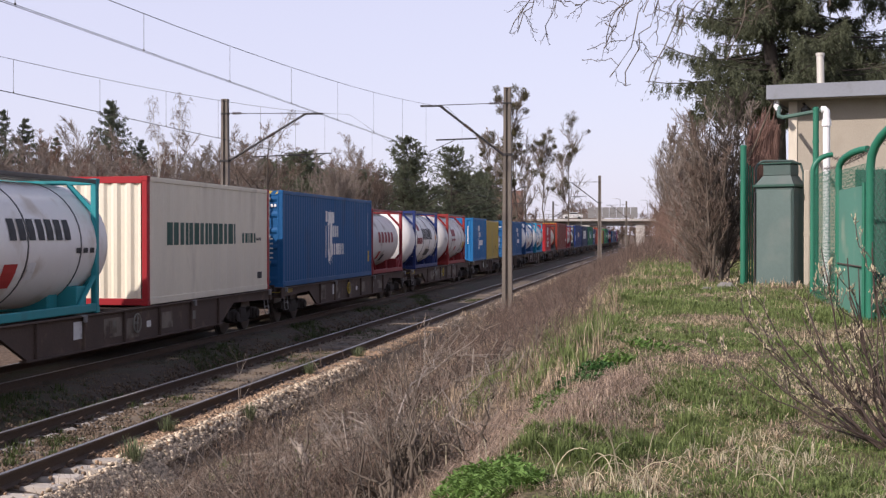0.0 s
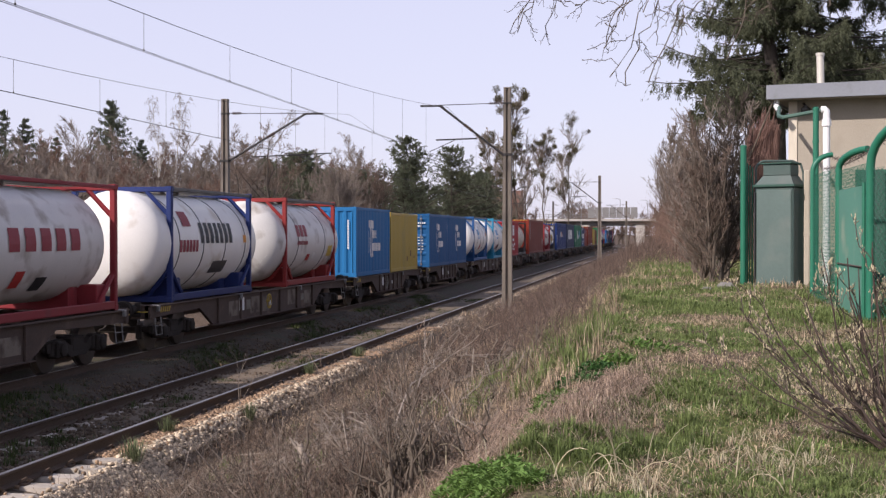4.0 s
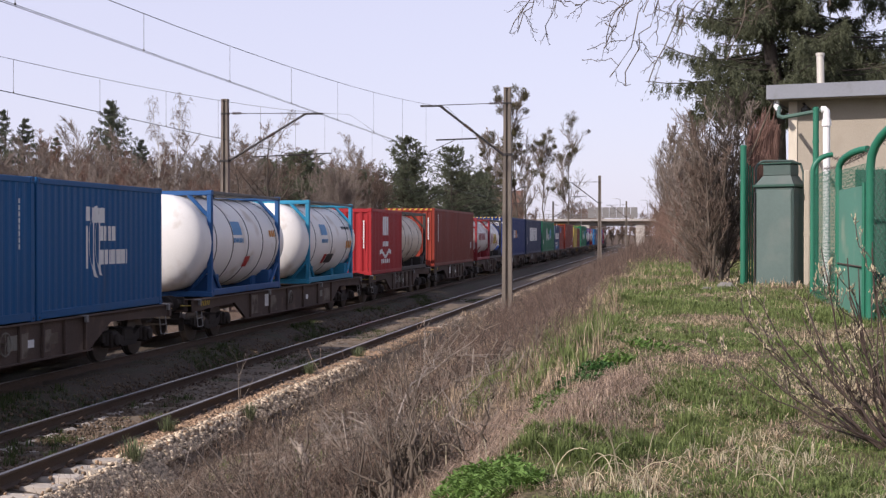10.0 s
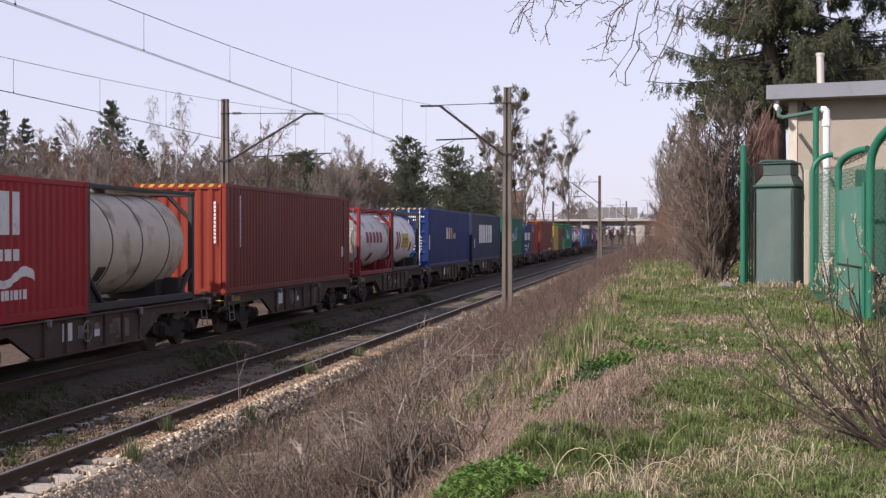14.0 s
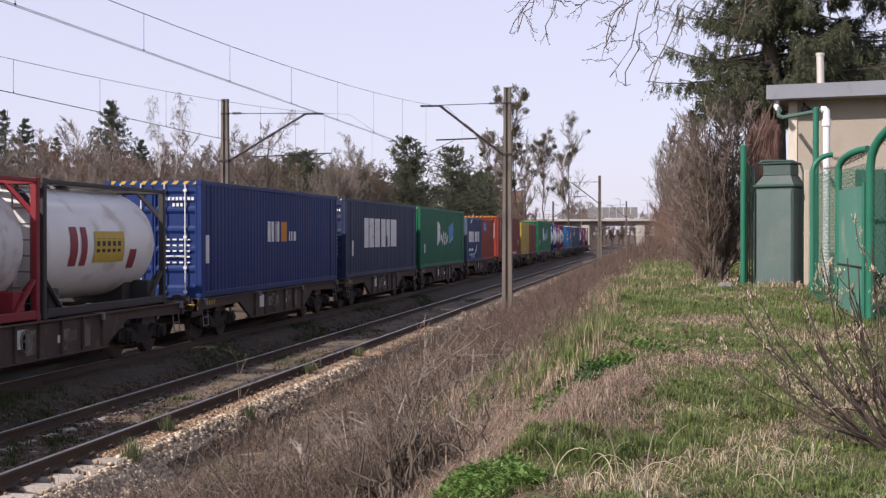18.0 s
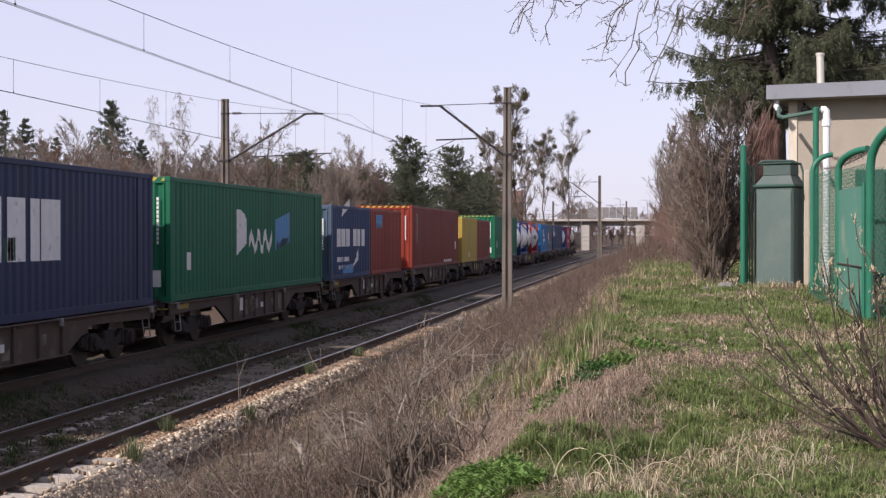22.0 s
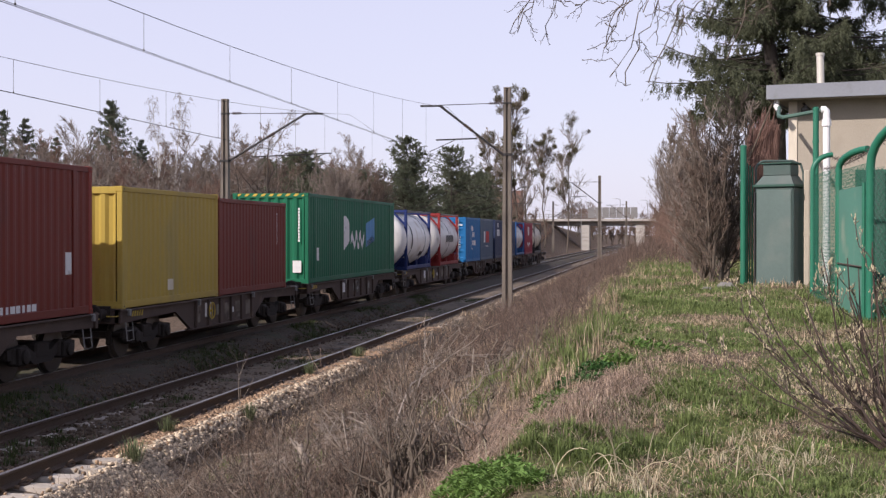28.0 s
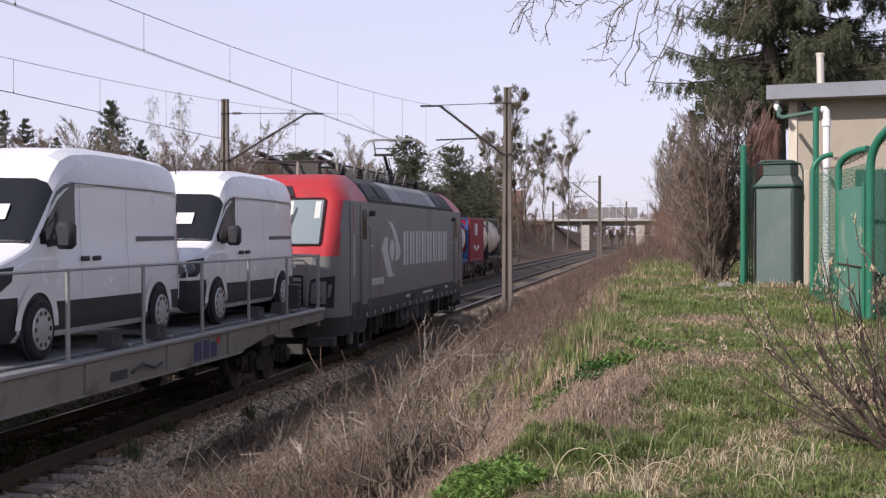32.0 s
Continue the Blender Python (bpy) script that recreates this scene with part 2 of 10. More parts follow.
def land(x, y):
    x, y = np.asarray(x, dtype=float), np.asarray(y, dtype=float)
    top = np.interp(y, [-400, -50, 0, 7, 9.5, 12, 19, 30, 60, 120, 260, 300, 800, 1600], [0.6, 0.9, 1.05, 1.25, 1.42, 1.58, 1.80, 1.86, 1.86, 1.7, 2.2, 2.2, 1.0, 0.4])
    top = top + 0.05 * wobble(x, y, 1.9, 1) + 0.03 * wobble(x, y, 4.7, 2) + 0.10 * np.exp(-((x + 0.3) / 0.8) ** 2 - ((y - 11.6) / 1.6) ** 2)
    top = top + 0.13 * np.exp(-((x + 0.50 - 0.24 * (y - 9.1)) / 0.26) ** 2 - ((y - 9.2) / 1.0) ** 2) + 0.06 * np.exp(-((x + 0.55) / 0.45) ** 2 - ((y - 8.0) / 0.35) ** 2)
    edge = -0.75 + 0.22 * wobble(x * 0, y, 0.6, 3)
    u = np.clip((edge - x) / (edge + 6.0), 0, 1) ** 0.85
    bed = -0.55 + 0.03 * wobble(x, y, 2.3, 4)
    z = top * (1 - u) + bed * u + 0.05 * wobble(x, y, 3.1, 5) * np.sin(np.pi * np.clip(u, 0, 1))
    rise = np.interp(y, [-400, 40, 80, 130, 200, 280, 420, 900], [0.8, 1.0, 1.6, 3.6, 4.6, 5.6, 3.0, 1.0])
    w = np.clip((-16.2 - x) / 9.0, 0, 1)
    z = np.where(x < -16.2, bed + (rise + 0.5) * (w * w * (3 - 2 * w)) + np.clip((-30 - x) / 150.0, 0, 1) * 5.0 + 0.25 * w * wobble(x, y, 0.35, 6), z)
    road = np.clip((24.0 - np.abs(y - 291)) / 15.0, 0, 1)
    far_off = np.clip((np.maximum(-26 - x, x - 2.0)) / 6.0, 0, 1)
    z = z * (1 - road * far_off) + 6.1 * road * far_off
    return z


def ground_sheet():
    xs = np.concatenate([[-2600, -1600, -900, -500, -300, -200, -140], np.arange(-100, -30, 5.0), np.arange(-30, -15, 0.75), np.arange(-15, -6, 0.5), np.arange(-6, 4.2, 0.16), np.arange(4.5, 12, 0.75), [14, 18, 24, 32, 45, 60, 90, 140, 220, 400, 800, 1600, 2600]])
    ys = np.concatenate([[-900, -600, -420, -300, -200, -120, -70, -40, -20, -10, -5, 0, 3], np.arange(5, 32, 0.16), np.arange(32, 60, 0.6), np.arange(60, 130, 1.5), np.arange(130, 320, 4), [330, 345, 365, 390, 430, 500, 600, 800, 1100, 1600, 2300, 3300, 4600]])
    gx, gy = np.meshgrid(xs, ys)
    z = land(gx, gy)
    nx, ny = len(xs), len(ys)
    i = (np.arange(ny - 1)[:, None] * nx + np.arange(nx - 1)[None, :]).ravel()
    q = np.stack([i, i + 1, i + 1 + nx, i + nx], axis=1)
    me = fast_mesh("ground", np.stack([gx.ravel(), gy.ravel(), z.ravel()], axis=1), q, 4, ground_material(), smooth=True)
    tagged(new("ground", me), "uneven railway bank of soil, dry grass and green turf", "ground", kind="structure")


def ground_material():
    m = bpy.data.materials.new("bank_soil_and_turf")
    m.use_nodes = True
    n, l = m.node_tree.nodes, m.node_tree.links
    b = n["Principled BSDF"]
    b.inputs["Roughness"].default_value, b.inputs["Specular IOR Level"].default_value = 0.95, 0.15
    co = n.new("ShaderNodeTexCoord")

    def nz(s, d=5.0):
        k = n.new("ShaderNodeTexNoise")
        k.inputs["Scale"].default_value, k.inputs["Detail"].default_value = s, d
        l.new(co.outputs["Object"], k.inputs["Vector"])
        return k.outputs["Fac"]

    def ramp(src, *stops):
        r = n.new("ShaderNodeValToRGB")
        r.color_ramp.elements.remove(r.color_ramp.elements[1])
        for j, (p, c) in enumerate(stops):
            e = r.color_ramp.elements[0] if j == 0 else r.color_ramp.elements.new(p)
            e.position, e.color = p, (*c, 1)
        l.new(src, r.inputs[0])
        return r.outputs[0]

    def mix(f, a, c):
        k = n.new("ShaderNodeMix")
        k.data_type = "RGBA"
        l.new(f, k.inputs["Factor"]), l.new(a, k.inputs["A"]), l.new(c, k.inputs["B"])
        return k.outputs["Result"]
    dry = ramp(nz(14), (0.3, (0.065, 0.044, 0.032)), (0.5, (0.13, 0.092, 0.066)), (0.72, (0.24, 0.175, 0.125)))
    turf = ramp(nz(20), (0.3, (0.04, 0.05, 0.018)), (0.5, (0.10, 0.125, 0.036)), (0.72, (0.22, 0.20, 0.085)))
    sep = n.new("ShaderNodeSeparateXYZ")
    l.new(co.outputs["Object"], sep.inputs[0])
    side = n.new("ShaderNodeMapRange")
    side.inputs[1].default_value, side.inputs[2].default_value = -1.6, -0.2
    l.new(sep.outputs["X"], side.inputs[0])
    patch = n.new("ShaderNodeMapRange")
    patch.inputs[1].default_value, patch.inputs[2].default_value = 0.40, 0.56
    l.new(nz(1.5), patch.inputs[0])
    both = n.new("ShaderNodeMath")
    both.operation = "MULTIPLY"
    l.new(side.outputs[0], both.inputs[0]), l.new(patch.outputs[0], both.inputs[1])
    col = mix(both.outputs[0], dry, turf)
    l.new(col, b.inputs["Base Color"])
    bp = n.new("ShaderNodeBump")
    bp.inputs["Strength"].default_value, bp.inputs["Distance"].default_value = 0.9, 0.05
    l.new(nz(30, 8.0), bp.inputs["Height"])
    l.new(bp.outputs[0], b.inputs["Normal"])
    return m


ground_sheet()

# ---- ballast, rails and sleepers ----
BALLAST = surface("ballast_stone", (0.170, 0.128, 0.088), 0.95, var=0.45, scale=5, fine=26, bump=1.0, dirt=(0.10, 0.08, 0.06), dirt_at=0.5, dirt_scale=1.2)
BALLASTDARK = surface("ballast_stone_dark_brown", (0.075, 0.055, 0.038), 0.95, var=0.4, scale=5, fine=26, bump=1.0, dirt=(0.062, 0.060, 0.034), dirt_at=0.5, dirt_scale=0.8)
STONE = surface("crushed_stone_pale", (0.50, 0.40, 0.285), 0.95, var=0.2, scale=9, fine=60, bump=0.3, by_island=0.6)
STONERUST = surface("crushed_stone_rusty", (0.34, 0.225, 0.14), 0.95, var=0.2, scale=9, fine=60, bump=0.3, by_island=0.42)
STONEDARK = surface("crushed_stone_dark_brown", (0.13, 0.092, 0.062), 0.95, var=0.2, scale=9, fine=60, bump=0.3, by_island=0.4)


def ballast_bed(name, cx, half, shoulder, material, label):
    ys = np.concatenate([[-420, -200, -60, 0, 6], np.arange(10, 70, 0.3), np.arange(70, 340, 4.0), [420, 432]])
    prof = np.array([[-half - shoulder, -0.62], [-half - shoulder * 0.5, -0.42], [-half, -0.20], [-0.95, -0.178], [-0.45, -0.205], [0, -0.215], [0.45, -0.205], [0.95, -0.178], [half, -0.20], [half + shoulder * 0.5, -0.42], [half + shoulder, -0.62]])
    gx = cx + np.tile(prof[:, 0], (len(ys), 1))
    gy = np.tile(ys[:, None], (1, len(prof)))
    gz = np.tile(prof[:, 1], (len(ys), 1)) + RNG.normal(0, 0.012, gx.shape)
    gz -= np.where((np.abs(gx - cx) > 0.8) & (np.abs(gx - cx) < half + 0.1), 0.05 * np.clip(16.1 - gy, 0, 1), 0)
    gz += np.where(np.abs(gx - cx) < 0.5, 0.052, np.where(np.abs(gx - cx) < 0.7, 0.040, 0.026)) * np.clip((gy - 19) / 5, 0, 1) * (np.abs(gx - cx) < half + 0.1)
    nx = len(prof)
    i = (np.arange(len(ys) - 1)[:, None] * nx + np.arange(nx - 1)[None, :]).ravel()
    q = np.stack([i, i + 1, i + 1 + nx, i + nx], axis=1)
    me = fast_mesh(name, np.stack([gx.ravel(), gy.ravel(), gz.ravel()], axis=1), q, 4, material, smooth=True)
    return tagged(new(name, me), label, "ballast", kind="structure")


ballast_bed("ballast_bed_near", NEAR_X, 1.30, 0.50, BALLAST, "pale crushed-stone ballast under the nearer track")
ballast_bed("ballast_bed_far", FAR_X, 1.6, 0.8, BALLASTDARK, "dark brown ballast under the farther track")


def stones(name, n, xr, yr, zf, size, material, label, bare=0.0):
    """Loose crushed stones, each a lumpy eight-cornered block."""
    c = np.stack([RNG.uniform(*xr, n), yr[0] + (yr[1] - yr[0]) * RNG.random(n) ** 1.6, np.zeros(n)], axis=1)
    if bare:                                   # few stones on the sleepers that lie open
        c = c[~((c[:, 1] < 15.9) & (np.abs(c[:, 0] - NEAR_X) < 1.34) & (RNG.random(n) < bare))]
        n = len(c)
    c[:, 2] = zf(c[:, 0], c[:, 1]) + RNG.uniform(-0.01, 0.015, n)
    corner = np.array([[sx, sy, sz] for sx in (-1, 1) for sy in (-1, 1) for sz in (-1, 1)], dtype=float)
    s = RNG.uniform(size[0], size[1], (n, 1, 3))
    v = corner[None] * s * (0.62 + 0.5 * RNG.random((n, 8, 3)))
    a, t = RNG.uniform(0, 6.28, n), RNG.uniform(-0.5, 0.5, n)
    ca, sa, ct, st = np.cos(a), np.sin(a), np.cos(t), np.sin(t)
    rot = np.zeros((n, 3, 3))
    rot[:, 0, 0], rot[:, 0, 1], rot[:, 1, 0], rot[:, 1, 1] = ca, -sa * ct, sa, ca * ct
    rot[:, 0, 2], rot[:, 1, 2], rot[:, 2, 1], rot[:, 2, 2] = sa * st, -ca * st, st, ct
    v = np.einsum("nij,nkj->nki", rot, v) + c[:, None, :]
    face = np.array([(0, 1, 3, 2), (4, 6, 7, 5), (0, 4, 5, 1), (2, 3, 7, 6), (0, 2, 6, 4), (1, 5, 7, 3)])
    q = (np.arange(n) * 8)[:, None, None] + face[None]
    tagged(new(name, fast_mesh(name, v.reshape(-1, 3), q.reshape(-1, 4), 4, material)), label, "gravel", kind="stuff")


def bed_height(cx, half, shoulder):
    def h(x, y):
        d = np.abs(x - cx)
        return np.interp(d, [0, 0.45, 0.95, half, half + shoulder * 0.5, half + shoulder], [-0.21, -0.20, -0.172, -0.195, -0.415, -0.6])
    return h


def pieces_of_track(name, cx, label, near):
    track = thing(name, label, "railway track", kind="structure")
    prof = [(-0.075, -0.172), (0.075, -0.172), (0.072, -0.158), (0.012, -0.135), (0.010, -0.05), (0.036, -0.034), (0.036, -0.006), (0.028, -0.0015), (-0.028, -0.0015), (-0.036, -0.006), (-0.036, -0.034), (-0.010, -0.05), (-0.012, -0.135), (-0.072, -0.158)]
    for sx in (-1, 1):
        x = cx + sx * 0.7535
        rail = part("rail", Kit().prism([(x + a, b) for a, b in prof], "y", -420, 432), RAIL, track)
        part("rail_head", Kit().prism([(x - 0.030, -0.004), (x + 0.030, -0.004), (x + 0.026, 0.0), (x - 0.026, 0.0)], "y", -420, 432), RAILHEAD, rail, "polished running surface")
    k = Kit()
    k.prism([(-1.3, -0.21), (-1.3, 0), (-1.26, 0.025), (-0.52, 0.025), (-0.42, -0.02), (0.42, -0.02), (0.52, 0.025), (1.26, 0.025), (1.3, 0), (1.3, -0.21)], "y", -0.13, 0.13)
    one = k.data("sleeper")
    one.materials.append(SLEEPER)
    clip = Kit()
    for s in (-1, 1):
        clip.tube([(s * 0.085, -0.05, 0.035), (s * 0.12, -0.045, 0.085), (s * 0.15, 0.0, 0.105), (s * 0.16, 0.04, 0.075), (s * 0.12, 0.05, 0.045), (s * 0.07, 0.0, 0.04)], 0.016, 6)
        clip.box(s * 0.085, s * 0.17, -0.07, 0.07, 0.022, 0.045, 0.008)
    clip = clip.data("rail_clip", 40)
    clip.materials.append(RAIL)
    rest = Kit()
    y, i = 8.0, 0
    while y < 330:
        if near and y < 78:
            s = part("sleeper", one, SLEEPER, track, at=(cx + 0.01 * math.sin(i * 2.1), y, -0.172 - 0.025))
            if y < 36:
                for sx in (-1, 1):
                    part("rail_clip", clip, RAIL, s, at=(sx * 0.7535, 0, 0))
        else:
            rest.box(cx - 1.3, cx + 1.3, y - 0.13, y + 0.13, -0.4, -0.20, 0.02)
        y, i = y + 0.6, i + 1
    ob = part("sleeper_run", rest, SLEEPER, track, "concrete sleepers")
    ob["kind"] = "stuff"


pieces_of_track("track_1", NEAR_X, "railway track of rusty rails on concrete sleepers", True)
pieces_of_track("track_2", FAR_X, "railway track in dark ballast beneath the container train", False)
stones("loose_ballast_pale", 5000, (NEAR_X + 1.16, NEAR_X + 1.50), (11.5, 29), bed_height(NEAR_X, 1.30, 0.50), (0.012, 0.040), STONE, "pale crushed stones heaped on the track shoulder", 0.985)
stones("loose_ballast_corner", 6500, (NEAR_X + 1.30, NEAR_X + 1.86), (11.5, 16.6), bed_height(NEAR_X, 1.30, 0.50), (0.016, 0.036), STONE, "pale crushed stones spilling off the track shoulder", 0.9)
stones("loose_ballast_rusty", 9500, (NEAR_X + 0.82, NEAR_X + 1.36), (11.5, 40), bed_height(NEAR_X, 1.30, 0.50), (0.012, 0.030), STONERUST, "rust-stained crushed stones beside the rail", 0.985)
stones("loose_ballast_grey", 900, (NEAR_X + 1.20, NEAR_X + 1.80), (11.5, 30), bed_height(NEAR_X, 1.30, 0.50), (0.014, 0.032), STONEDARK, "dark crushed stones on the track shoulder", 0.985)
stones("loose_ballast_between", 8500, (NEAR_X - 1.5, NEAR_X + 0.7), (13, 46), lambda x, y: bed_height(NEAR_X, 1.30, 0.50)(x, y) + 0.03 * np.clip((y - 19) / 5, 0, 1), (0.012, 0.026), STONEDARK, "brown crushed stones between the rails")
stones("loose_ballast_cess", 5000, (FAR_X + 1.0, NEAR_X - 1.1), (14, 60), lambda x, y: np.interp(x, [FAR_X, FAR_X + 1.6, FAR_X + 2.4, NEAR_X - 1.8, NEAR_X - 1.3], [-0.2, -0.22, -0.56, -0.56, -0.22]), (0.018, 0.036), STONEDARK, "dark brown crushed stones between the tracks")


# ---- overhead line ----
MASTGREY = surface("mast_concrete_dark", (0.175, 0.148, 0.122), 0.9, var=0.2, scale=3, fine=40, bump=0.3, dirt=(0.10, 0.085, 0.075), dirt_at=0.52, dirt_scale=2.0, stretch=(1, 1, 0.3))


def mast(x, y, top, side, group="catenary masts", arm=True, reach=3.3, base=-0.6):
    """Concrete line mast of H section with a raking steel cantilever towards the track. side: +1 reaches to +x."""
    t = thing("catenary_mast", "weathered grooved concrete railway mast with a steel cantilever", "catenary mast", (x, y, base), group)
    h = top - base
    post = Kit()
    for s in (-1, 1):                       # two flanges that taper upward
        a0, a1, b0, b1 = s * 0.055, s * 0.045, s * 0.20, s * 0.125
        post.add([(a0, -0.15, 0), (b0, -0.15, 0), (b0, 0.15, 0), (a0, 0.15, 0), (a1, -0.12, h), (b1, -0.12, h), (b1, 0.12, h), (a1, 0.12, h)],
                 [(0, 1, 2, 3), (4, 5, 6, 7), (0, 1, 5, 4), (1, 2, 6, 5), (2, 3, 7, 6), (3, 0, 4, 7)])
    part("post", post, MASTGREY, t)
    part("web", Kit().add([(-0.056, -0.05, 0), (0.056, -0.05, 0), (0.056, 0.05, 0), (-0.056, 0.05, 0), (-0.046, -0.05, h - 0.02), (0.046, -0.05, h - 0.02), (0.046, 0.05, h - 0.02), (-0.046, 0.05, h - 0.02)],
                          [(0, 1, 2, 3), (4, 5, 6, 7), (0, 1, 5, 4), (1, 2, 6, 5), (2, 3, 7, 6), (3, 0, 4, 7)]), MASTGREY, t)
    part("cap", Kit().box(-0.14, 0.14, -0.135, 0.135, h, h + 0.05, 0.015), MASTGREY, t)
    part("foot", Kit().box(-0.34, 0.34, -0.3, 0.3, -0.3, 0.12, 0.03), MASTGREY, t)
    if not arm:
        return t
    lo, hi = 5.65 - base, 7.5 - base
    part("strut", Kit().tube([(side * 0.16, 0, lo), (side * (reach - 0.75), 0, hi)], 0.045, 8), STRUT, t)
    part("arm_tip", Kit().box(*sorted((side * (reach - 0.85), side * reach)), -0.05, 0.05, hi - 0.03, hi + 0.04, 0.012), STRUT, t)
    part("tie_rod", Kit().tube([(side * 0.75, 0, hi + 0.06), (side * (reach - 0.8), 0, hi + 0.03)], 0.014, 6), WIRE, t)
    ins = Kit().tube([(side * 0.12, 0, hi + 0.08), (side * 0.76, 0, hi + 0.06)], 0.016, 6)
    for q in range(5):
        ins.lathe([(-0.02, 0.02), (-0.015, 0.06), (0.015, 0.05), (0.02, 0.02)], (side * (0.34 + 0.075 * q), 0, hi + 0.07), "x", 10)
    part("tie_insulator", ins, CERAMIC, t, "brown ceramic insulator", 40)
    low = Kit().lathe([(-0.2, 0.03), (-0.15, 0.075), (-0.1, 0.035), (-0.05, 0.075), (0, 0.035), (0.05, 0.075), (0.1, 0.035), (0.15, 0.075), (0.2, 0.03)], (0, 0, 0), "z", 10)
    ob = part("strut_insulator", low, CERAMIC, t, "brown ceramic insulator", 40)
    ob.location = (side * (reach - 0.75) * 0.55 + side * 0.07, 0, lo + (hi - lo) * 0.55)
    ob.rotation_euler = (0, side * math.atan2(reach - 0.9, hi - lo), 0)
    part("bracket", Kit().box(-0.185, 0.185, -0.16, 0.16, lo - 0.06, lo + 0.04, 0.01), STRUT, t)
    part("bracket", Kit().box(-0.15, 0.15, -0.14, 0.14, hi + 0.02, hi + 0.09, 0.01), STRUT, t)
    # registration arm that holds the contact wire
    if side < 0:
        reg = Kit().tube([(side * 1.15, 0, 6.26 - base), (side * 2.7, 0, 6.22 - base)], 0.028, 6)
        reg.tube([(side * 2.0, 0, 6.2 - base), (side * 2.95, 0, 5.78 - base)], 0.014, 6)
    else:
        reg = Kit().tube([(side * 1.15, 0, 5.80 - base), (side * (reach + 0.35), 0, 5.92 - base)], 0.024, 6)
        reg.tube([(side * (reach + 0.1), 0, 5.90 - base), (side * (reach - 0.95), 0, 5.55 - base)], 0.014, 6)
    part("registration_arm", reg, STRUT, t)
    return t


RIGHT_MASTS = [-26, 49.7, 124.1, 217.0]
LEFT_MASTS = [-24, 52.1, 135.0, 217.0]
for yy in RIGHT_MASTS:
    mast(-5.72, yy, 8.1, -1)
for yy in LEFT_MASTS:
    mast(-17.5, yy, 8.1, 1, reach=4.1)


def span_wires(name, cx, ys, contact, label, sag=1.55, slide=0.0):
    """Messenger that sags between masts, twin contact wire below it, droppers."""
    t = thing(name, label, "overhead wire", group="overhead wires")
    mess, low = [], []
    for a, b in zip(ys[:-1], ys[1:]):
        drop = Kit()
        for i in range(24):
            u = i / 24
            mess.append((cx, a + (b - a) * u, 7.45 - 4 * sag * u * (1 - u)))
        count = max(6, round((b - a) / 4.1))
        for i in range(1, count):
            u = i / count + slide / (b - a)
            if u < 0.97:
                z = 7.45 - 4 * sag * u * (1 - u)
                y = a + (b - a) * u
                drop.tube([(cx, y, z), (cx, y, contact + 0.01)], 0.004, 4)
                drop.box(cx - 0.012, cx + 0.012, y - 0.015, y + 0.015, contact, contact + 0.03, 0.004)
        part("dropper", drop, WIRE, t)["kind"] = "stuff"
    mess.append((cx, ys[-1], 7.45))
    part("messenger_wire", Kit().tube(mess, 0.006, 5), WIRE, t)
    for dx in ((-0.03, 0.03) if name.endswith("1") else (0.0,)):
        part("contact_wire", Kit().tube([(cx + dx, ys[0], contact), (cx + dx, ys[-1], contact)], 0.0048 if name.endswith("1") else 0.009, 5), WIRE, t)


span_wires("overhead_wire_1", NEAR_X - 0.05, [-26, 49.7, 124.1, 217.0, 300], 5.5, "sagging messenger and twin contact wires over the nearer track", 1.43, -0.4)
span_wires("overhead_wire_2", FAR_X, [-24, 52.1, 135.0, 217.0, 300], 5.36, "sagging messenger and contact wire over the farther track")

# ---- road bridge across the cutting ----
BRIDGE = surface("bridge_concrete_pale", (0.40, 0.37, 0.33), 0.9, var=0.18, scale=0.8, fine=12, bump=0.3, dirt=(0.22, 0.20, 0.175), dirt_scale=0.5, stretch=(1, 1, 3))
# darker copy of the concrete; on the bridge it paints the shade below the deck
BRIDGEDARK = surface("bridge_concrete_dark", (0.20, 0.185, 0.165), 0.9, var=0.2, scale=0.8, fine=12, bump=0.3)


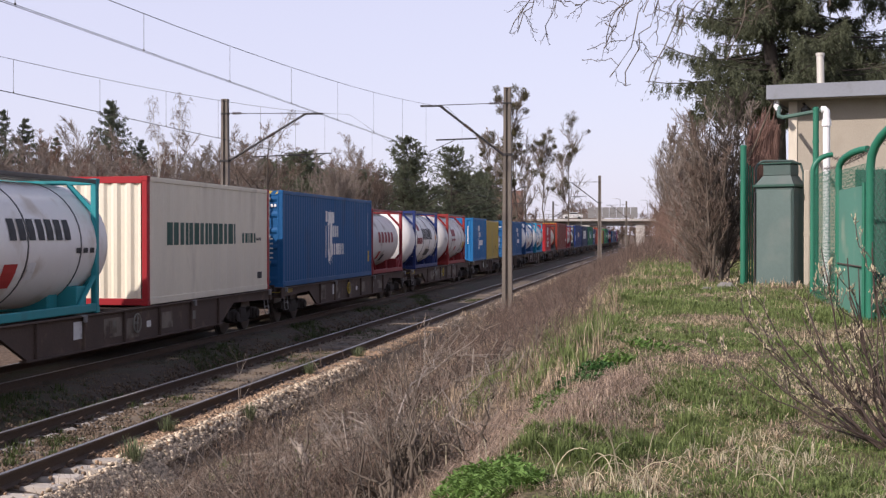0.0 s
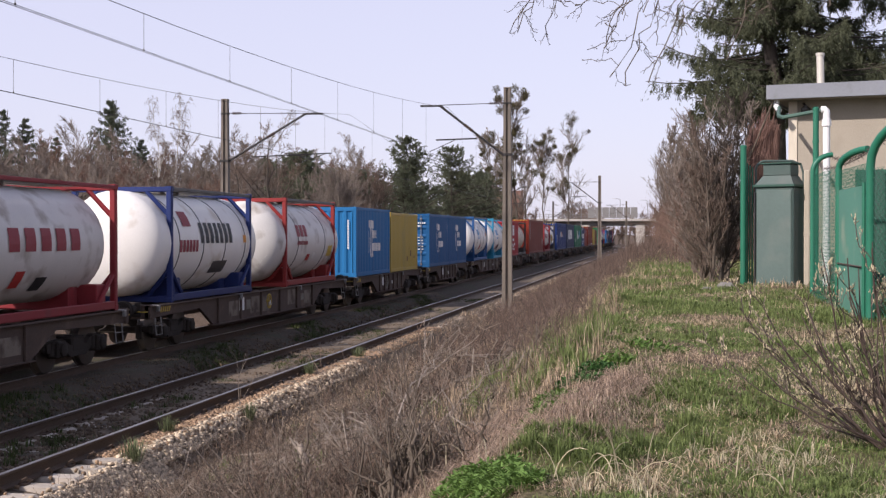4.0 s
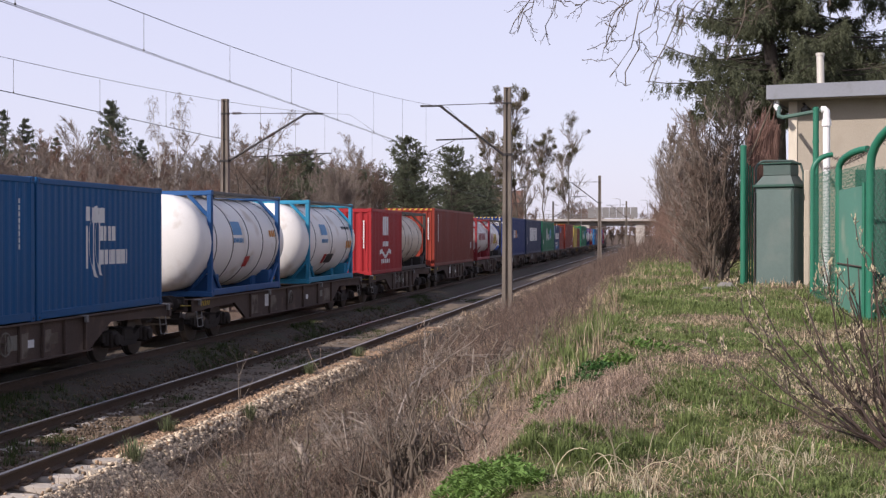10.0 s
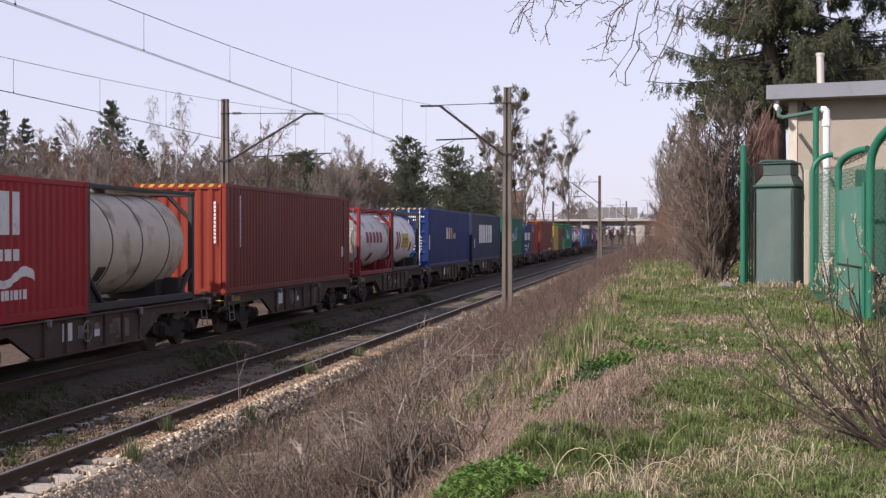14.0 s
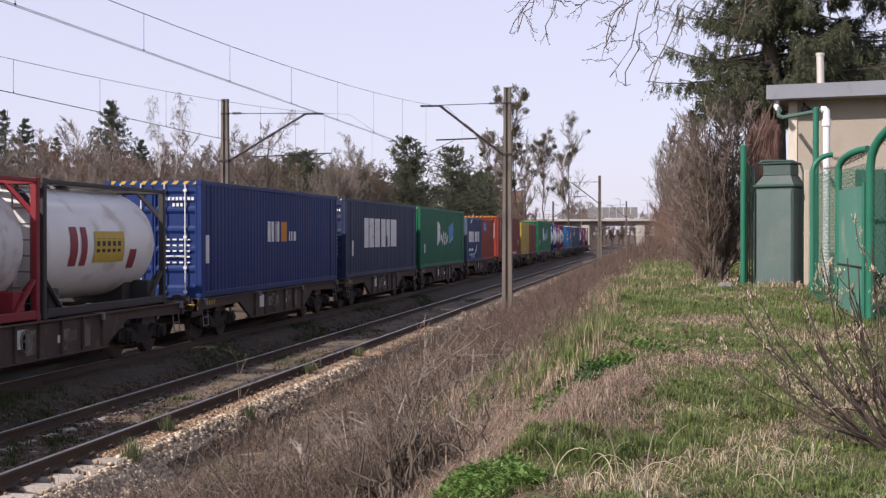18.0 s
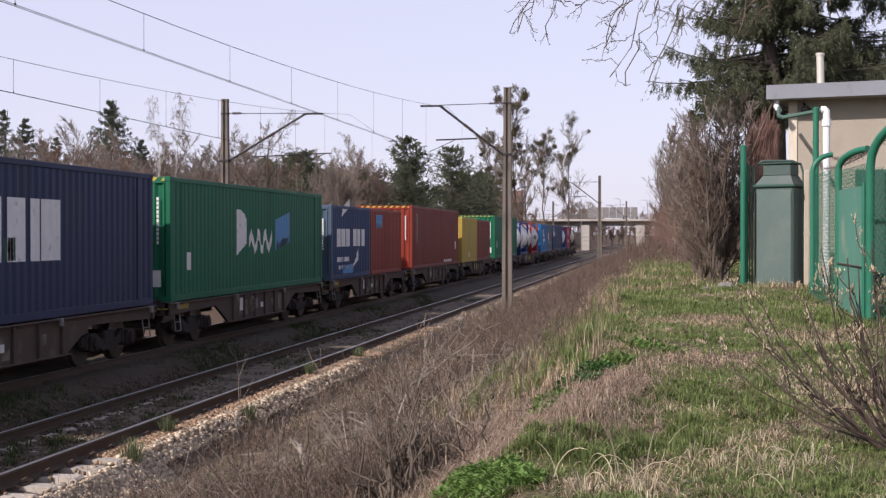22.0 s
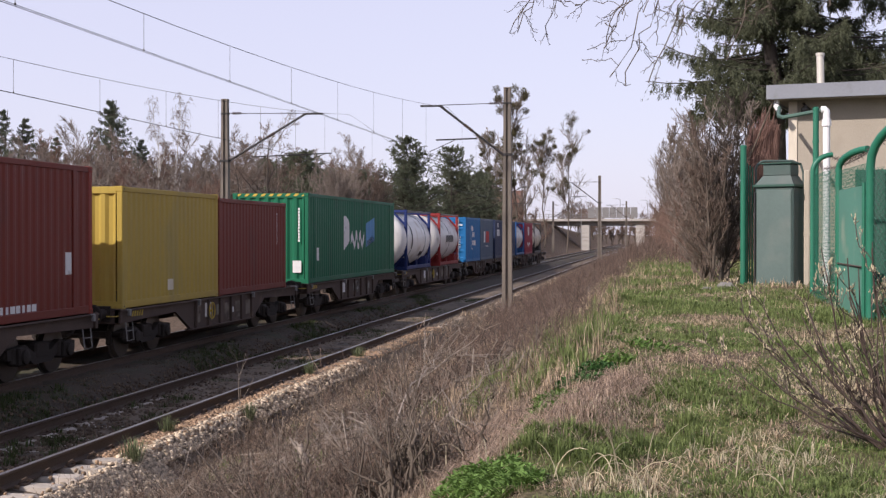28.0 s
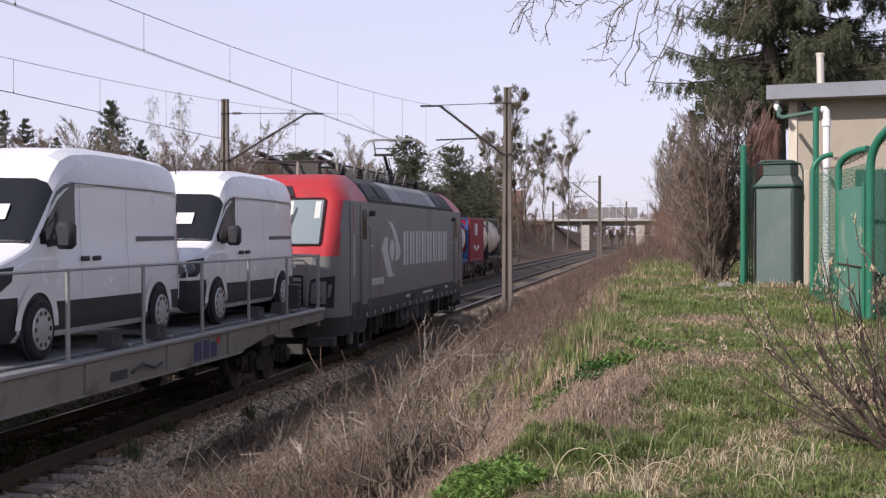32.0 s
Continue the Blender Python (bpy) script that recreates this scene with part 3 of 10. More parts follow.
def road_bridge():
    t = thing("road_bridge", "concrete road bridge over the railway with slim piers and railings", "bridge", (0, 0, 0), kind="structure")
    part("deck", Kit().box(-46, 24, 286, 296, 5.35, 6.1, 0.08), BRIDGEDARK, t)
    part("parapet_beam", Kit().box(-46, 24, 285.2, 286.1, 5.62, 6.15, 0.06), BRIDGE, t, "pale concrete edge beam")
    part("parapet_beam", Kit().box(-46, 24, 295.9, 296.8, 5.62, 6.15, 0.06), BRIDGE, t, "pale concrete edge beam")
    for i in range(6):
        part("girder", Kit().box(-46, 24, 286.4 + i * 1.8, 287.0 + i * 1.8, 4.70, 5.36, 0.04), BRIDGEDARK, t)
    for x in (-16.2, -4.6):
        part("pier_wall", Kit().box(x - 0.95, x + 0.95, 285.6, 287.2, -0.9, 4.8, 0.12), BRIDGE, t, "pale rendered pier")
        for y in (290.5, 294.5):
            part("pier", Kit().box(x - 0.6, x + 0.6, y - 0.6, y + 0.6, -0.9, 4.8, 0.1), BRIDGEDARK, t)
    for x in (-27.5, 4.5):
        part("abutment", Kit().box(x - 1.2, x + 1.2, 285.8, 296.2, -1.0, 5.3, 0.1), BRIDGEDARK, t)
    for y in (285.6, 296.3):
        rail = Kit().box(-46, 24, y - 0.04, y + 0.04, 7.12, 7.2).box(-46, 24, y - 0.025, y + 0.025, 6.65, 6.7)
        part("handrail", rail, STEEL, t)
        for i in range(36):
            part("railing_post", Kit().box(-45.5 + i * 1.95, -45.42 + i * 1.95, y - 0.03, y + 0.03, 6.15, 7.15), STEEL, t)
    for i in range(7):
        part("screen_panel", Kit().box(-15.6 + i * 1.5, -14.2 + i * 1.5, 285.35, 285.45, 6.3, 8.6, 0.02), STEEL, t, "protective mesh screen over the wires")


road_bridge()


# ---- the container train on the farther track ----
MOVERS = []                        # (thing, distance along the track of its origin, x, z, train)
FLOOR = 1.085                      # underside of the containers above the rails


def container_paint(name, colour, dirt=None, at=0.60):
    return surface(name, colour, 0.55, var=0.10, scale=1.3, fine=30, bump=0.06, dirt=dirt or tuple(c * 0.6 + 0.02 for c in colour), dirt_at=at, dirt_scale=1.1, stretch=(1, 1, 0.35), spec=0.22)


PAINT = {
    "blue": container_paint("container_blue", (0.010, 0.088, 0.225)),
    "light_blue": container_paint("container_light_blue", (0.014, 0.140, 0.33)),
    "navy": container_paint("container_navy", (0.012, 0.032, 0.128)),
    "dark_navy": container_paint("container_dark_slate_navy", (0.028, 0.040, 0.085)),
    "deep_blue": container_paint("container_deep_blue", (0.022, 0.045, 0.115)),
    "cream": container_paint("container_cream", (0.72, 0.655, 0.515), (0.54, 0.48, 0.37), 0.62),
    "yellow": container_paint("container_dull_yellow", (0.43, 0.305, 0.062), (0.36, 0.28, 0.09), 0.55),
    "red": container_paint("container_red", (0.33, 0.022, 0.026)),
    "brick": container_paint("container_rust_red", (0.235, 0.036, 0.022)),
    "maroon": container_paint("container_maroon_brown", (0.175, 0.036, 0.024)),
    "crimson": container_paint("container_dark_crimson", (0.27, 0.022, 0.04)),
    "green": container_paint("container_green", (0.009, 0.125, 0.062)),
    "slate": container_paint("container_slate_blue", (0.075, 0.11, 0.155)),
    "white": container_paint("container_white", (0.74, 0.73, 0.70), (0.5, 0.48, 0.44), 0.62),
}
TANKWHITE = surface("tank_cladding_white", (0.80, 0.77, 0.72), 0.45, var=0.06, scale=1.5, fine=30, bump=0.03, dirt=(0.58, 0.51, 0.42), dirt_at=0.55, dirt_scale=1.2)
TANKGREY = surface("tank_cladding_grey", (0.62, 0.595, 0.56), 0.45, 0.0, var=0.10, scale=1.5, fine=30, bump=0.03, dirt=(0.36, 0.315, 0.27), dirt_at=0.54, dirt_scale=1.4)
TANKBEIGE = surface("tank_cladding_beige", (0.58, 0.50, 0.39), 0.5, var=0.12, scale=1.5, fine=30, bump=0.03, dirt=(0.30, 0.23, 0.15), dirt_at=0.54, dirt_scale=1.4)
FRAME = {
    "teal": container_paint("tank_frame_teal", (0.03, 0.26, 0.28)),
    "maroon": container_paint("tank_frame_maroon", (0.24, 0.030, 0.035)),
    "indigo": container_paint("tank_frame_indigo", (0.020, 0.034, 0.125)),
    "red": container_paint("tank_frame_red", (0.25, 0.032, 0.030)),
    "blue": container_paint("tank_frame_blue", (0.025, 0.09, 0.23)),
    "sky": container_paint("tank_frame_sky_blue", (0.028, 0.225, 0.36)),
    "dark": container_paint("tank_frame_dark_steel", (0.05, 0.045, 0.042)),
    "brown": container_paint("tank_frame_brown", (0.10, 0.045, 0.035)),
}
BAND = surface("tank_band_dark", (0.09, 0.085, 0.08), 0.5, 0.4, var=0.1, scale=6, fine=40, bump=0)
WALKWAY = surface("walkway_aluminium", (0.30, 0.29, 0.27), 0.5, 0.6, var=0.2, scale=5, fine=50, bump=0.2)


def ridges(a, b, pitch, depth):
    """Breakpoints of a corrugated wall between a and b: pairs (along, set back)."""
    n = max(1, round((b - a) / pitch))
    p = (b - a) / n
    out = [(a, 0.0)]
    for i in range(n):
        o = a + i * p
        out += [(o + 0.24 * p, 0.0), (o + 0.47 * p, depth), (o + 0.74 * p, depth), (o + 0.97 * p, 0.0)]
    return out + [(b, 0.0)]


def set_back(wave, y):
    return float(np.interp(y, [w[0] for w in wave], [w[1] for w in wave]))


def painted(kit, wave, face, y0, y1, low, high):
    """Lays paint over a corrugated wall between y0 and y1; low(y), high(y) give its lower and upper edge."""
    cuts = sorted({y0, y1, *[w[0] for w in wave if y0 < w[0] < y1], *[y0 + (y1 - y0) * i / 6 for i in range(7)]})
    for a, b in zip(cuts[:-1], cuts[1:]):
        xa, xb = face - set_back(wave, a) + 0.004, face - set_back(wave, b) + 0.004
        kit.quad((xa, a, low(a)), (xb, b, low(b)), (xb, b, high(b)), (xa, a, high(a)))


def bars(kit, wave, face, y0, z0, widths, height, gap=0.3, slant=0.0):
    """A row of plain upright bars in the place of lettering."""
    y = y0
    for w in widths:
        painted(kit, wave, face, y, y + w * (1 - gap), lambda q: z0, lambda q: z0 + height)
        y += w


def blob(kit, wave, face, cy, cz, ry, rz, cut=None):
    """A painted ellipse, or the part of it between the two fractions in cut."""
    a, b = cut or (-1, 1)
    painted(kit, wave, face, cy + a * ry, cy + b * ry, lambda y: cz - rz * math.sqrt(max(0.0, 1 - ((y - cy) / ry) ** 2)), lambda y: cz + rz * math.sqrt(max(0.0, 1 - ((y - cy) / ry) ** 2)))


def freight_container(s, length, height, paint, label, front="wall", marks=(), pitch=0.278, ends=None, width=2.5, hazard=False, end_bars=True):
    """A corrugated steel box. marks: (material, painter) pairs; the painter gets (kit, wave, face, length, height)."""
    mat = PAINT[paint]
    t = thing("shipping_container", label, "shipping container", group="containers on the train")
    hw, c = width / 2, 0.16
    wave = ridges(c, length - c, pitch, 0.021)
    zb, zt = 0.16, height - 0.11
    for s2 in (1, -1):
        k = Kit()
        v = [(s2 * (hw - 0.012 - d), y, z) for y, d in wave for z in (zb, zt)]
        k.add(v, [(2 * i, 2 * i + 2, 2 * i + 3, 2 * i + 1) for i in range(len(wave) - 1)])
        part("side_wall", k, mat, t)
    ew = ridges(-hw + c, hw - c, 0.3, 0.045)
    for y, out in ((0.03, -1), (length - 0.03, 1)):
        if front == "door" and out == -1:
            for x0, x1 in ((-hw + 0.13, -0.012), (0.012, hw - 0.13)):
                zl, zh = 0.15, height - 0.16
                zz, dd = [zl], [0.0]
                pitch_z = (zh - zl - 0.16) / 5
                for i in range(5):
                    z = zl + 0.08 + i * pitch_z
                    zz += [z + 0.03, z + 0.10, z + pitch_z - 0.10, z + pitch_z - 0.03]
                    dd += [0.0, 0.042, 0.042, 0.0]
                zz.append(zh), dd.append(0.0)
                leaf = Kit().add([(x, 0.012 + d, z) for z, d in zip(zz, dd) for x in (x0 + 0.05, x1 - 0.05)], [(2 * i, 2 * i + 1, 2 * i + 3, 2 * i + 2) for i in range(len(zz) - 1)])
                door = part("door", leaf, mat, t)
                part("door_edge", Kit().box(x0, x0 + 0.052, 0.004, 0.06, zl, zh, 0.008), mat, door)
                part("door_edge", Kit().box(x1 - 0.052, x1, 0.004, 0.06, zl, zh, 0.008), mat, door)
                for fx in (0.26, 0.74):
                    x = x0 + (x1 - x0) * fx
                    bar = Kit().tube([(x, -0.022, 0.1), (x, -0.022, height - 0.08)], 0.019, 6)
                    for z in (0.16, 0.75, 1.5, height - 0.25):
                        bar.box(x - 0.045, x + 0.045, -0.04, 0.006, z - 0.035, z + 0.035, 0.006)
                    bar.box(x - 0.02, x + 0.28 * (1 if fx < 0.5 else -1), -0.035, -0.02, 1.02, 1.05)
                    part("locking_bar", bar, WHITEMARK if paint in ("navy", "dark_navy") else STEEL, door, "galvanised locking bar")
        else:
            k = Kit()
            v = [(x, y - out * 0 + (-out) * (d + 0.0), z) for x, d in ew for z in (zb, zt)]
            k.add(v, [(2 * i, 2 * i + 2, 2 * i + 3, 2 * i + 1) for i in range(len(ew) - 1)])
            part("end_wall", k, mat if ends in (None, "red") else PAINT[ends], t)
    rw = ridges(c, length - c, 0.21, 0.02)
    v = [(x, y, height - 0.018 - d) for y, d in rw for x in (-hw + 0.05, hw - 0.05)]
    part("roof", Kit().add(v, [(2 * i, 2 * i + 2, 2 * i + 3, 2 * i + 1) for i in range(len(rw) - 1)]), mat, t)
    part("floor_pan", Kit().box(-hw + 0.04, hw - 0.04, 0.05, length - 0.05, 0.09, 0.15), UNDERGEAR, t)
    post_mat = mat if ends is None else PAINT[ends]
    for sx in (-1, 1):
        part("bottom_rail", Kit().box(sx * hw - (0.09 if sx > 0 else 0), sx * hw + (0 if sx > 0 else 0.09), c, length - c, 0.02, 0.17, 0.01), mat, t)
        part("top_rail", Kit().box(sx * hw - (0.07 if sx > 0 else 0), sx * hw + (0 if sx > 0 else 0.07), c, length - c, height - 0.12, height - 0.01, 0.012), mat, t)
        for y0 in (0.0, length - c):
            part("corner_post", Kit().box(*sorted((sx * hw, sx * (hw - 0.13))), y0, y0 + c, 0.11, height - 0.11, 0.015), post_mat, t)
            for z0 in (0.0, height - 0.118):
                cc = Kit().box(*sorted((sx * (hw + 0.004), sx * (hw - 0.158))), y0 - 0.004, y0 + 0.174, z0, z0 + 0.118, 0.012)
                part("corner_casting", cc, post_mat, t)
                part("casting_slot", Kit().box(*sorted((sx * (hw + 0.006), sx * (hw - 0.02))), y0 + 0.055, y0 + 0.115, z0 + 0.035, z0 + 0.085, 0.01), BLACKMARK, t)
    for y0 in (0.02, length - 0.08):
        part("end_rail", Kit().box(-hw + 0.13, hw - 0.13, y0, y0 + 0.06, 0.01, 0.16, 0.01), post_mat, t)
        part("end_header", Kit().box(-hw + 0.13, hw - 0.13, y0, y0 + 0.06, height - 0.16, height - 0.01, 0.01), post_mat, t)
    if length > 13:                       # posts at the forty-foot lifting points
        for y0 in (0.72, length - 0.85):
            for sx in (-1, 1):
                part("lifting_post", Kit().box(*sorted((sx * (hw + 0.002), sx * (hw - 0.08))), y0, y0 + 0.12, 0.02, height - 0.02, 0.012), mat, t)
    if hazard:
        for i in range(9):
            x = -hw + 0.1 + i * 0.27
            part("hazard_stripe", Kit().add([(x, 0.012, height - 0.10), (x + 0.12, 0.012, height - 0.10), (x + 0.20, 0.012, height - 0.02), (x + 0.08, 0.012, height - 0.02)], [(0, 1, 2, 3)]), YELLOWMARK, t)
    if end_bars:
        k = Kit()
        if front == "door":
            for i in range(9):
                k.box(0.18 + i * 0.1, 0.18 + i * 0.1 + 0.065, -0.002, 0.001, height - 0.49, height - 0.41)
            for i in range(4):
                k.box(0.5 + i * 0.1, 0.56 + i * 0.1, -0.002, 0.001, height - 0.64, height - 0.56)
            for r in range(5):
                for i in range(5):
                    k.box(0.16 + i * 0.17, 0.26 + i * 0.17, -0.002, 0.001, 0.86 + r * 0.14, 0.90 + r * 0.14)
        else:
            for i in range(11):
                k.box(hw - 0.34, hw - 0.285, -0.004, 0.0, height - 0.55 - i * 0.10, height - 0.475 - i * 0.10)
            if paint == "green":
                k.box(hw - 0.52, hw - 0.24, -0.004, 0.0, 0.36, 0.74)
        each_piece("end_marking", k, WHITEMARK, t, "white marking")
    for m, painter in marks:
        k = Kit()
        painter(k, wave, hw - 0.012, length, height)
        each_piece("side_marking", k, m, t)
    MOVERS.append((t, s, FAR_X, FLOOR, "far"))
    return t


# painters of the side markings, as plain shapes
def swirl(cy, cz, s):
    def draw(k, w, f, length, h):
        left = cy - 0.75 * s
        painted(k, w, f, left, left + 0.16 * s, lambda y: cz - 0.62 * s, lambda y: cz + 0.40 * s)
        painted(k, w, f, left, left + 0.26 * s, lambda y: cz + 0.52 * s, lambda y: cz + 0.86 * s)
        painted(k, w, f, left + 0.34 * s, left + 1.12 * s, lambda y: cz + 0.48 * s, lambda y: cz + 0.84 * s)
        for d, r in ((0.10, 0.62), (0.36, 0.50)):            # two crescents sweeping down
            for i in range(16):
                q = []
                for u in (i / 16, (i + 1) / 16):
                    a = math.pi * u
                    z = cz + s * (0.02 + 0.92 * math.cos(a) * (0.7 + r * 0.4))
                    y = left + s * (d + 0.55 - r * 0.72 * math.sin(a))
                    q.append((y, y + s * (0.05 + 0.24 * math.sin(a)), z))
                (ya, yb, za), (yc, yd, zc) = q
                k.quad(*[(f - set_back(w, y) + 0.006, y, z) for y, z in ((yc, zc), (yd, zc), (yb, za), (ya, za))])
        bars(k, w, f, left + 0.86 * s, cz + 0.04 * s, [0.16 * s, 0.27 * s, 0.27 * s, 0.22 * s], 0.36 * s, 0.2)
        bars(k, w, f, left + 0.80 * s, cz - 0.54 * s, [0.27 * s, 0.27 * s, 0.14 * s, 0.27 * s, 0.10 * s, 0.27 * s, 0.27 * s, 0.16 * s], 0.36 * s, 0.2)
    return draw


def word(y, z, widths, height, gap=0.3):
    return lambda k, w, f, length, h: bars(k, w, f, y, z, widths, height, gap)


def column(y, z0, n, step=0.115, wide=0.05):
    def draw(k, w, f, length, h):
        for i in range(n):
            painted(k, w, f, y, y + wide, lambda q: z0 - i * step, lambda q: z0 - i * step + 0.09)
    return draw


def patch(y, z, wide, tall):
    return lambda k, w, f, length, h: painted(k, w, f, y, y + wide, lambda q: z, lambda q: z + tall)


def waves(y, z, wide):
    return lambda k, w, f, length, h: painted(k, w, f, y, y + wide, lambda q: z + 0.10 * math.sin(6.28 * (q - y) / wide * 1.5), lambda q: z + 0.16 + 0.12 * math.sin(6.28 * (q - y) / wide * 1.5))


def arcs(cy, cz):
    def draw(k, w, f, length, h):
        painted(k, w, f, cy - 1.1, cy + 0.1, lambda y: cz + 0.75 + 0.30 * (y - cy + 1.1), lambda y: cz + 0.80 + 0.55 * math.sqrt(max(0, y - cy + 1.1)))
        painted(k, w, f, cy + 0.5, cy + 1.5, lambda y: cz - 1.1 + 0.30 * (y - cy - 0.5), lambda y: cz - 0.95 + 0.62 * (y - cy - 0.5) ** 2)
    return draw


def tank_container(s, frame, shell, label, swap=False, marks=(), bands=5, group="tank containers on the train", cradle=True):
    """A horizontal pressure vessel in a twenty-foot steel frame; swap bodies overhang their frame at both ends."""
    fm = FRAME[frame]
    t = thing("tank_container", label, "tank container", group=group)
    length, hw = 6.058, 1.22
    h = 2.67 if swap else 2.59
    over = 0.88 if swap else -0.10
    r = 1.215 if swap else 1.13
    cz = h - r - 0.10
    y0, y1 = -over, length + over
    dome = 0.52 if swap else 0.42
    prof = [(y0, 0.03)] + [(y0 + dome * (1 - math.cos(a)), 0.03 + (r - 0.03) * math.sin(a) ** 0.9) for a in [i * math.pi / 2 / 8 for i in range(1, 9)]]
    prof += [(y1 - (a - y0), q) for a, q in prof[::-1]]
    vessel = part("vessel", Kit().lathe(prof, (0, 0, cz), "y", 40), shell, t, smooth=50)
    for i in range(bands):
        y = y0 + dome + 0.1 + (y1 - y0 - 2 * dome - 0.2) * (i + 0.5) / bands
        part("band", Kit().lathe([(y - 0.022, r - 0.01), (y - 0.022, r + 0.010), (y + 0.022, r + 0.010), (y + 0.022, r - 0.01)], (0, 0, cz), "y", 40), BAND, vessel, smooth=30)
    for ya in (0.0, length - 0.14):
        for sx in (-1, 1):
            part("corner_post", Kit().box(*sorted((sx * hw, sx * (hw - 0.13))), ya, ya + 0.14, 0.1, h - 0.1, 0.02), fm, t)
            for z in (0.0, h - 0.118):
                part("corner_casting", Kit().box(*sorted((sx * (hw + 0.004), sx * (hw - 0.158))), ya - 0.01, ya + 0.155, z, z + 0.118, 0.012), fm, t)
            for z, zz in ((0.12, 0.78), (h - 0.12, h - 0.70)):
                part("corner_brace", Kit().tube([(sx * (hw - 0.06), ya + 0.07, zz), (sx * (hw - 0.62), ya + 0.07, z)], 0.055, 6), fm, t)
        part("end_sill", Kit().box(-hw + 0.13, hw - 0.13, ya, ya + 0.14, 0.0, 0.15, 0.015), fm, t)
        part("end_header", Kit().box(-hw + 0.13, hw - 0.13, ya + 0.02, ya + 0.12, h - 0.13, h - 0.01, 0.015), fm, t)
    for sx in (-1, 1):
        if cradle:
            part("bottom_rail", Kit().box(*sorted((sx * hw, sx * (hw - 0.11))), 0.14, length - 0.14, 0.03, 0.19, 0.015), fm, t)
        part("top_rail", Kit().box(*sorted((sx * hw, sx * (hw - 0.07))), 0.14, length - 0.14, h - 0.10, h - 0.02, 0.012), fm if not swap else BAND, t)
        for ya, d in ((0.14, 1), (length - 0.14, -1)):
            gus = Kit().tube([(sx * (hw - 0.06), ya, 0.72), (sx * (hw - 0.06), ya + d * 0.75, 0.12)], 0.05, 6)
            gus.box(*sorted((sx * 0.35, sx * (hw - 0.1))), *sorted((ya + d * 0.25, ya + d * 0.7)), 0.05, 0.55, 0.02)
            part("side_gusset", gus, fm, t)
    for ya in (0.9, length - 1.3):
        part("saddle", Kit().box(-0.75, 0.75, ya, ya + 0.4, 0.06, cz - r * 0.72, 0.03), fm, t)
    for xa in (-0.5, 0.05):
        part("walkway", Kit().box(xa, xa + 0.45, 0.2, length - 0.2, h - 0.045, h - 0.012, 0.005), WALKWAY, t)
    ladder = Kit().tube([(0.62, -0.03, 0.12), (0.62, -0.03, h - 0.04)], 0.018, 6).tube([(0.98, -0.03, 0.12), (0.98, -0.03, h - 0.04)], 0.018, 6)
    for i in range(8):
        ladder.tube([(0.62, -0.03, 0.3 + i * 0.29), (0.98, -0.03, 0.3 + i * 0.29)], 0.014, 5)
    if not swap:
        part("ladder", ladder, WALKWAY, t, "pale aluminium end ladder", 40)
    part("manhole", Kit().lathe([(0, 0.24), (0.1, 0.24), (0.12, 0.2), (0.16, 0.05)], (0, length / 2, cz + r - 0.06), "z", 16), STEEL, t, smooth=40)
    for m, draw in marks:
        k = Kit()
        draw(k, r, cz)
        each_piece("vessel_marking", k, m, vessel)
    MOVERS.append((t, s, FAR_X, FLOOR, "far"))
    return t


def on_shell(k, r, cz, y0, y1, z0, z1):
    """A painted patch that follows the curve of the vessel, on the side towards +x."""
    a0, a1 = math.asin(max(-0.98, min(0.98, (z0 - cz) / r))), math.asin(max(-0.98, min(0.98, (z1 - cz) / r)))
    n = max(2, int((a1 - a0) / 0.12))
    for i in range(n):
        a, b = a0 + (a1 - a0) * i / n, a0 + (a1 - a0) * (i + 1) / n
        q = r + 0.013
        k.quad((q * math.cos(a), y0, cz + q * math.sin(a)), (q * math.cos(a), y1, cz + q * math.sin(a)), (q * math.cos(b), y1, cz + q * math.sin(b)), (q * math.cos(b), y0, cz + q * math.sin(b)))


def shell_word(y, z, widths, height, gap=0.3):
    def draw(k, r, cz):
        q = y
        for w in widths:
            on_shell(k, r, cz, q, q + w * (1 - gap), z, z + height)
            q += w
    return draw


def shell_patch(y, z, wide, tall):
    return lambda k, r, cz: on_shell(k, r, cz, y, y + wide, z, z + tall)


def end_diamond(x, z, s, y):
    """A diamond placard on the domed end that faces -y."""
    return lambda k, r, cz: k.add([(x, y, z - s), (x + s, y + 0.02, z), (x, y, z + s), (x - s, y + 0.0, z)], [(0, 1, 2, 3)])


# goods, from the head of the train to its tail
tank_container(-138.3, "teal", TANKWHITE, "white tank container in a teal frame with black lettering", True,
               [(BLACKMARK, shell_word(2.35, 1.45, [0.36] * 7, 0.38)), (REDMARK, shell_patch(2.2, 0.62, 0.5, 0.42)), (BLACKMARK, shell_word(5.0, 1.2, [0.3, 0.3, 0.3], 0.1)), (WHITEMARK, shell_patch(3.1, 0.75, 0.3, 0.3))], 3)
freight_container(-129.8, 9.125, 2.84, "cream", "cream ribbed bulk container with red end posts and dark green lettering", "wall",
                  [(GREENMARK, word(1.25, 1.32, [0.40, 0.40, 0.40, 0.2, 0.40, 0.36, 0.40, 0.2, 0.40, 0.42, 0.36, 0.40, 0.42, 0.22], 0.52, 0.22)), (GREENMARK, word(6.75, 1.34, [0.24] * 5, 0.26, 0.3)), (BLACKMARK, word(8.0, 1.4, [0.1] * 4, 0.08)), (BLACKMARK, patch(8.1, 0.35, 0.35, 0.18))],
                  0.62, "red", end_bars=False)
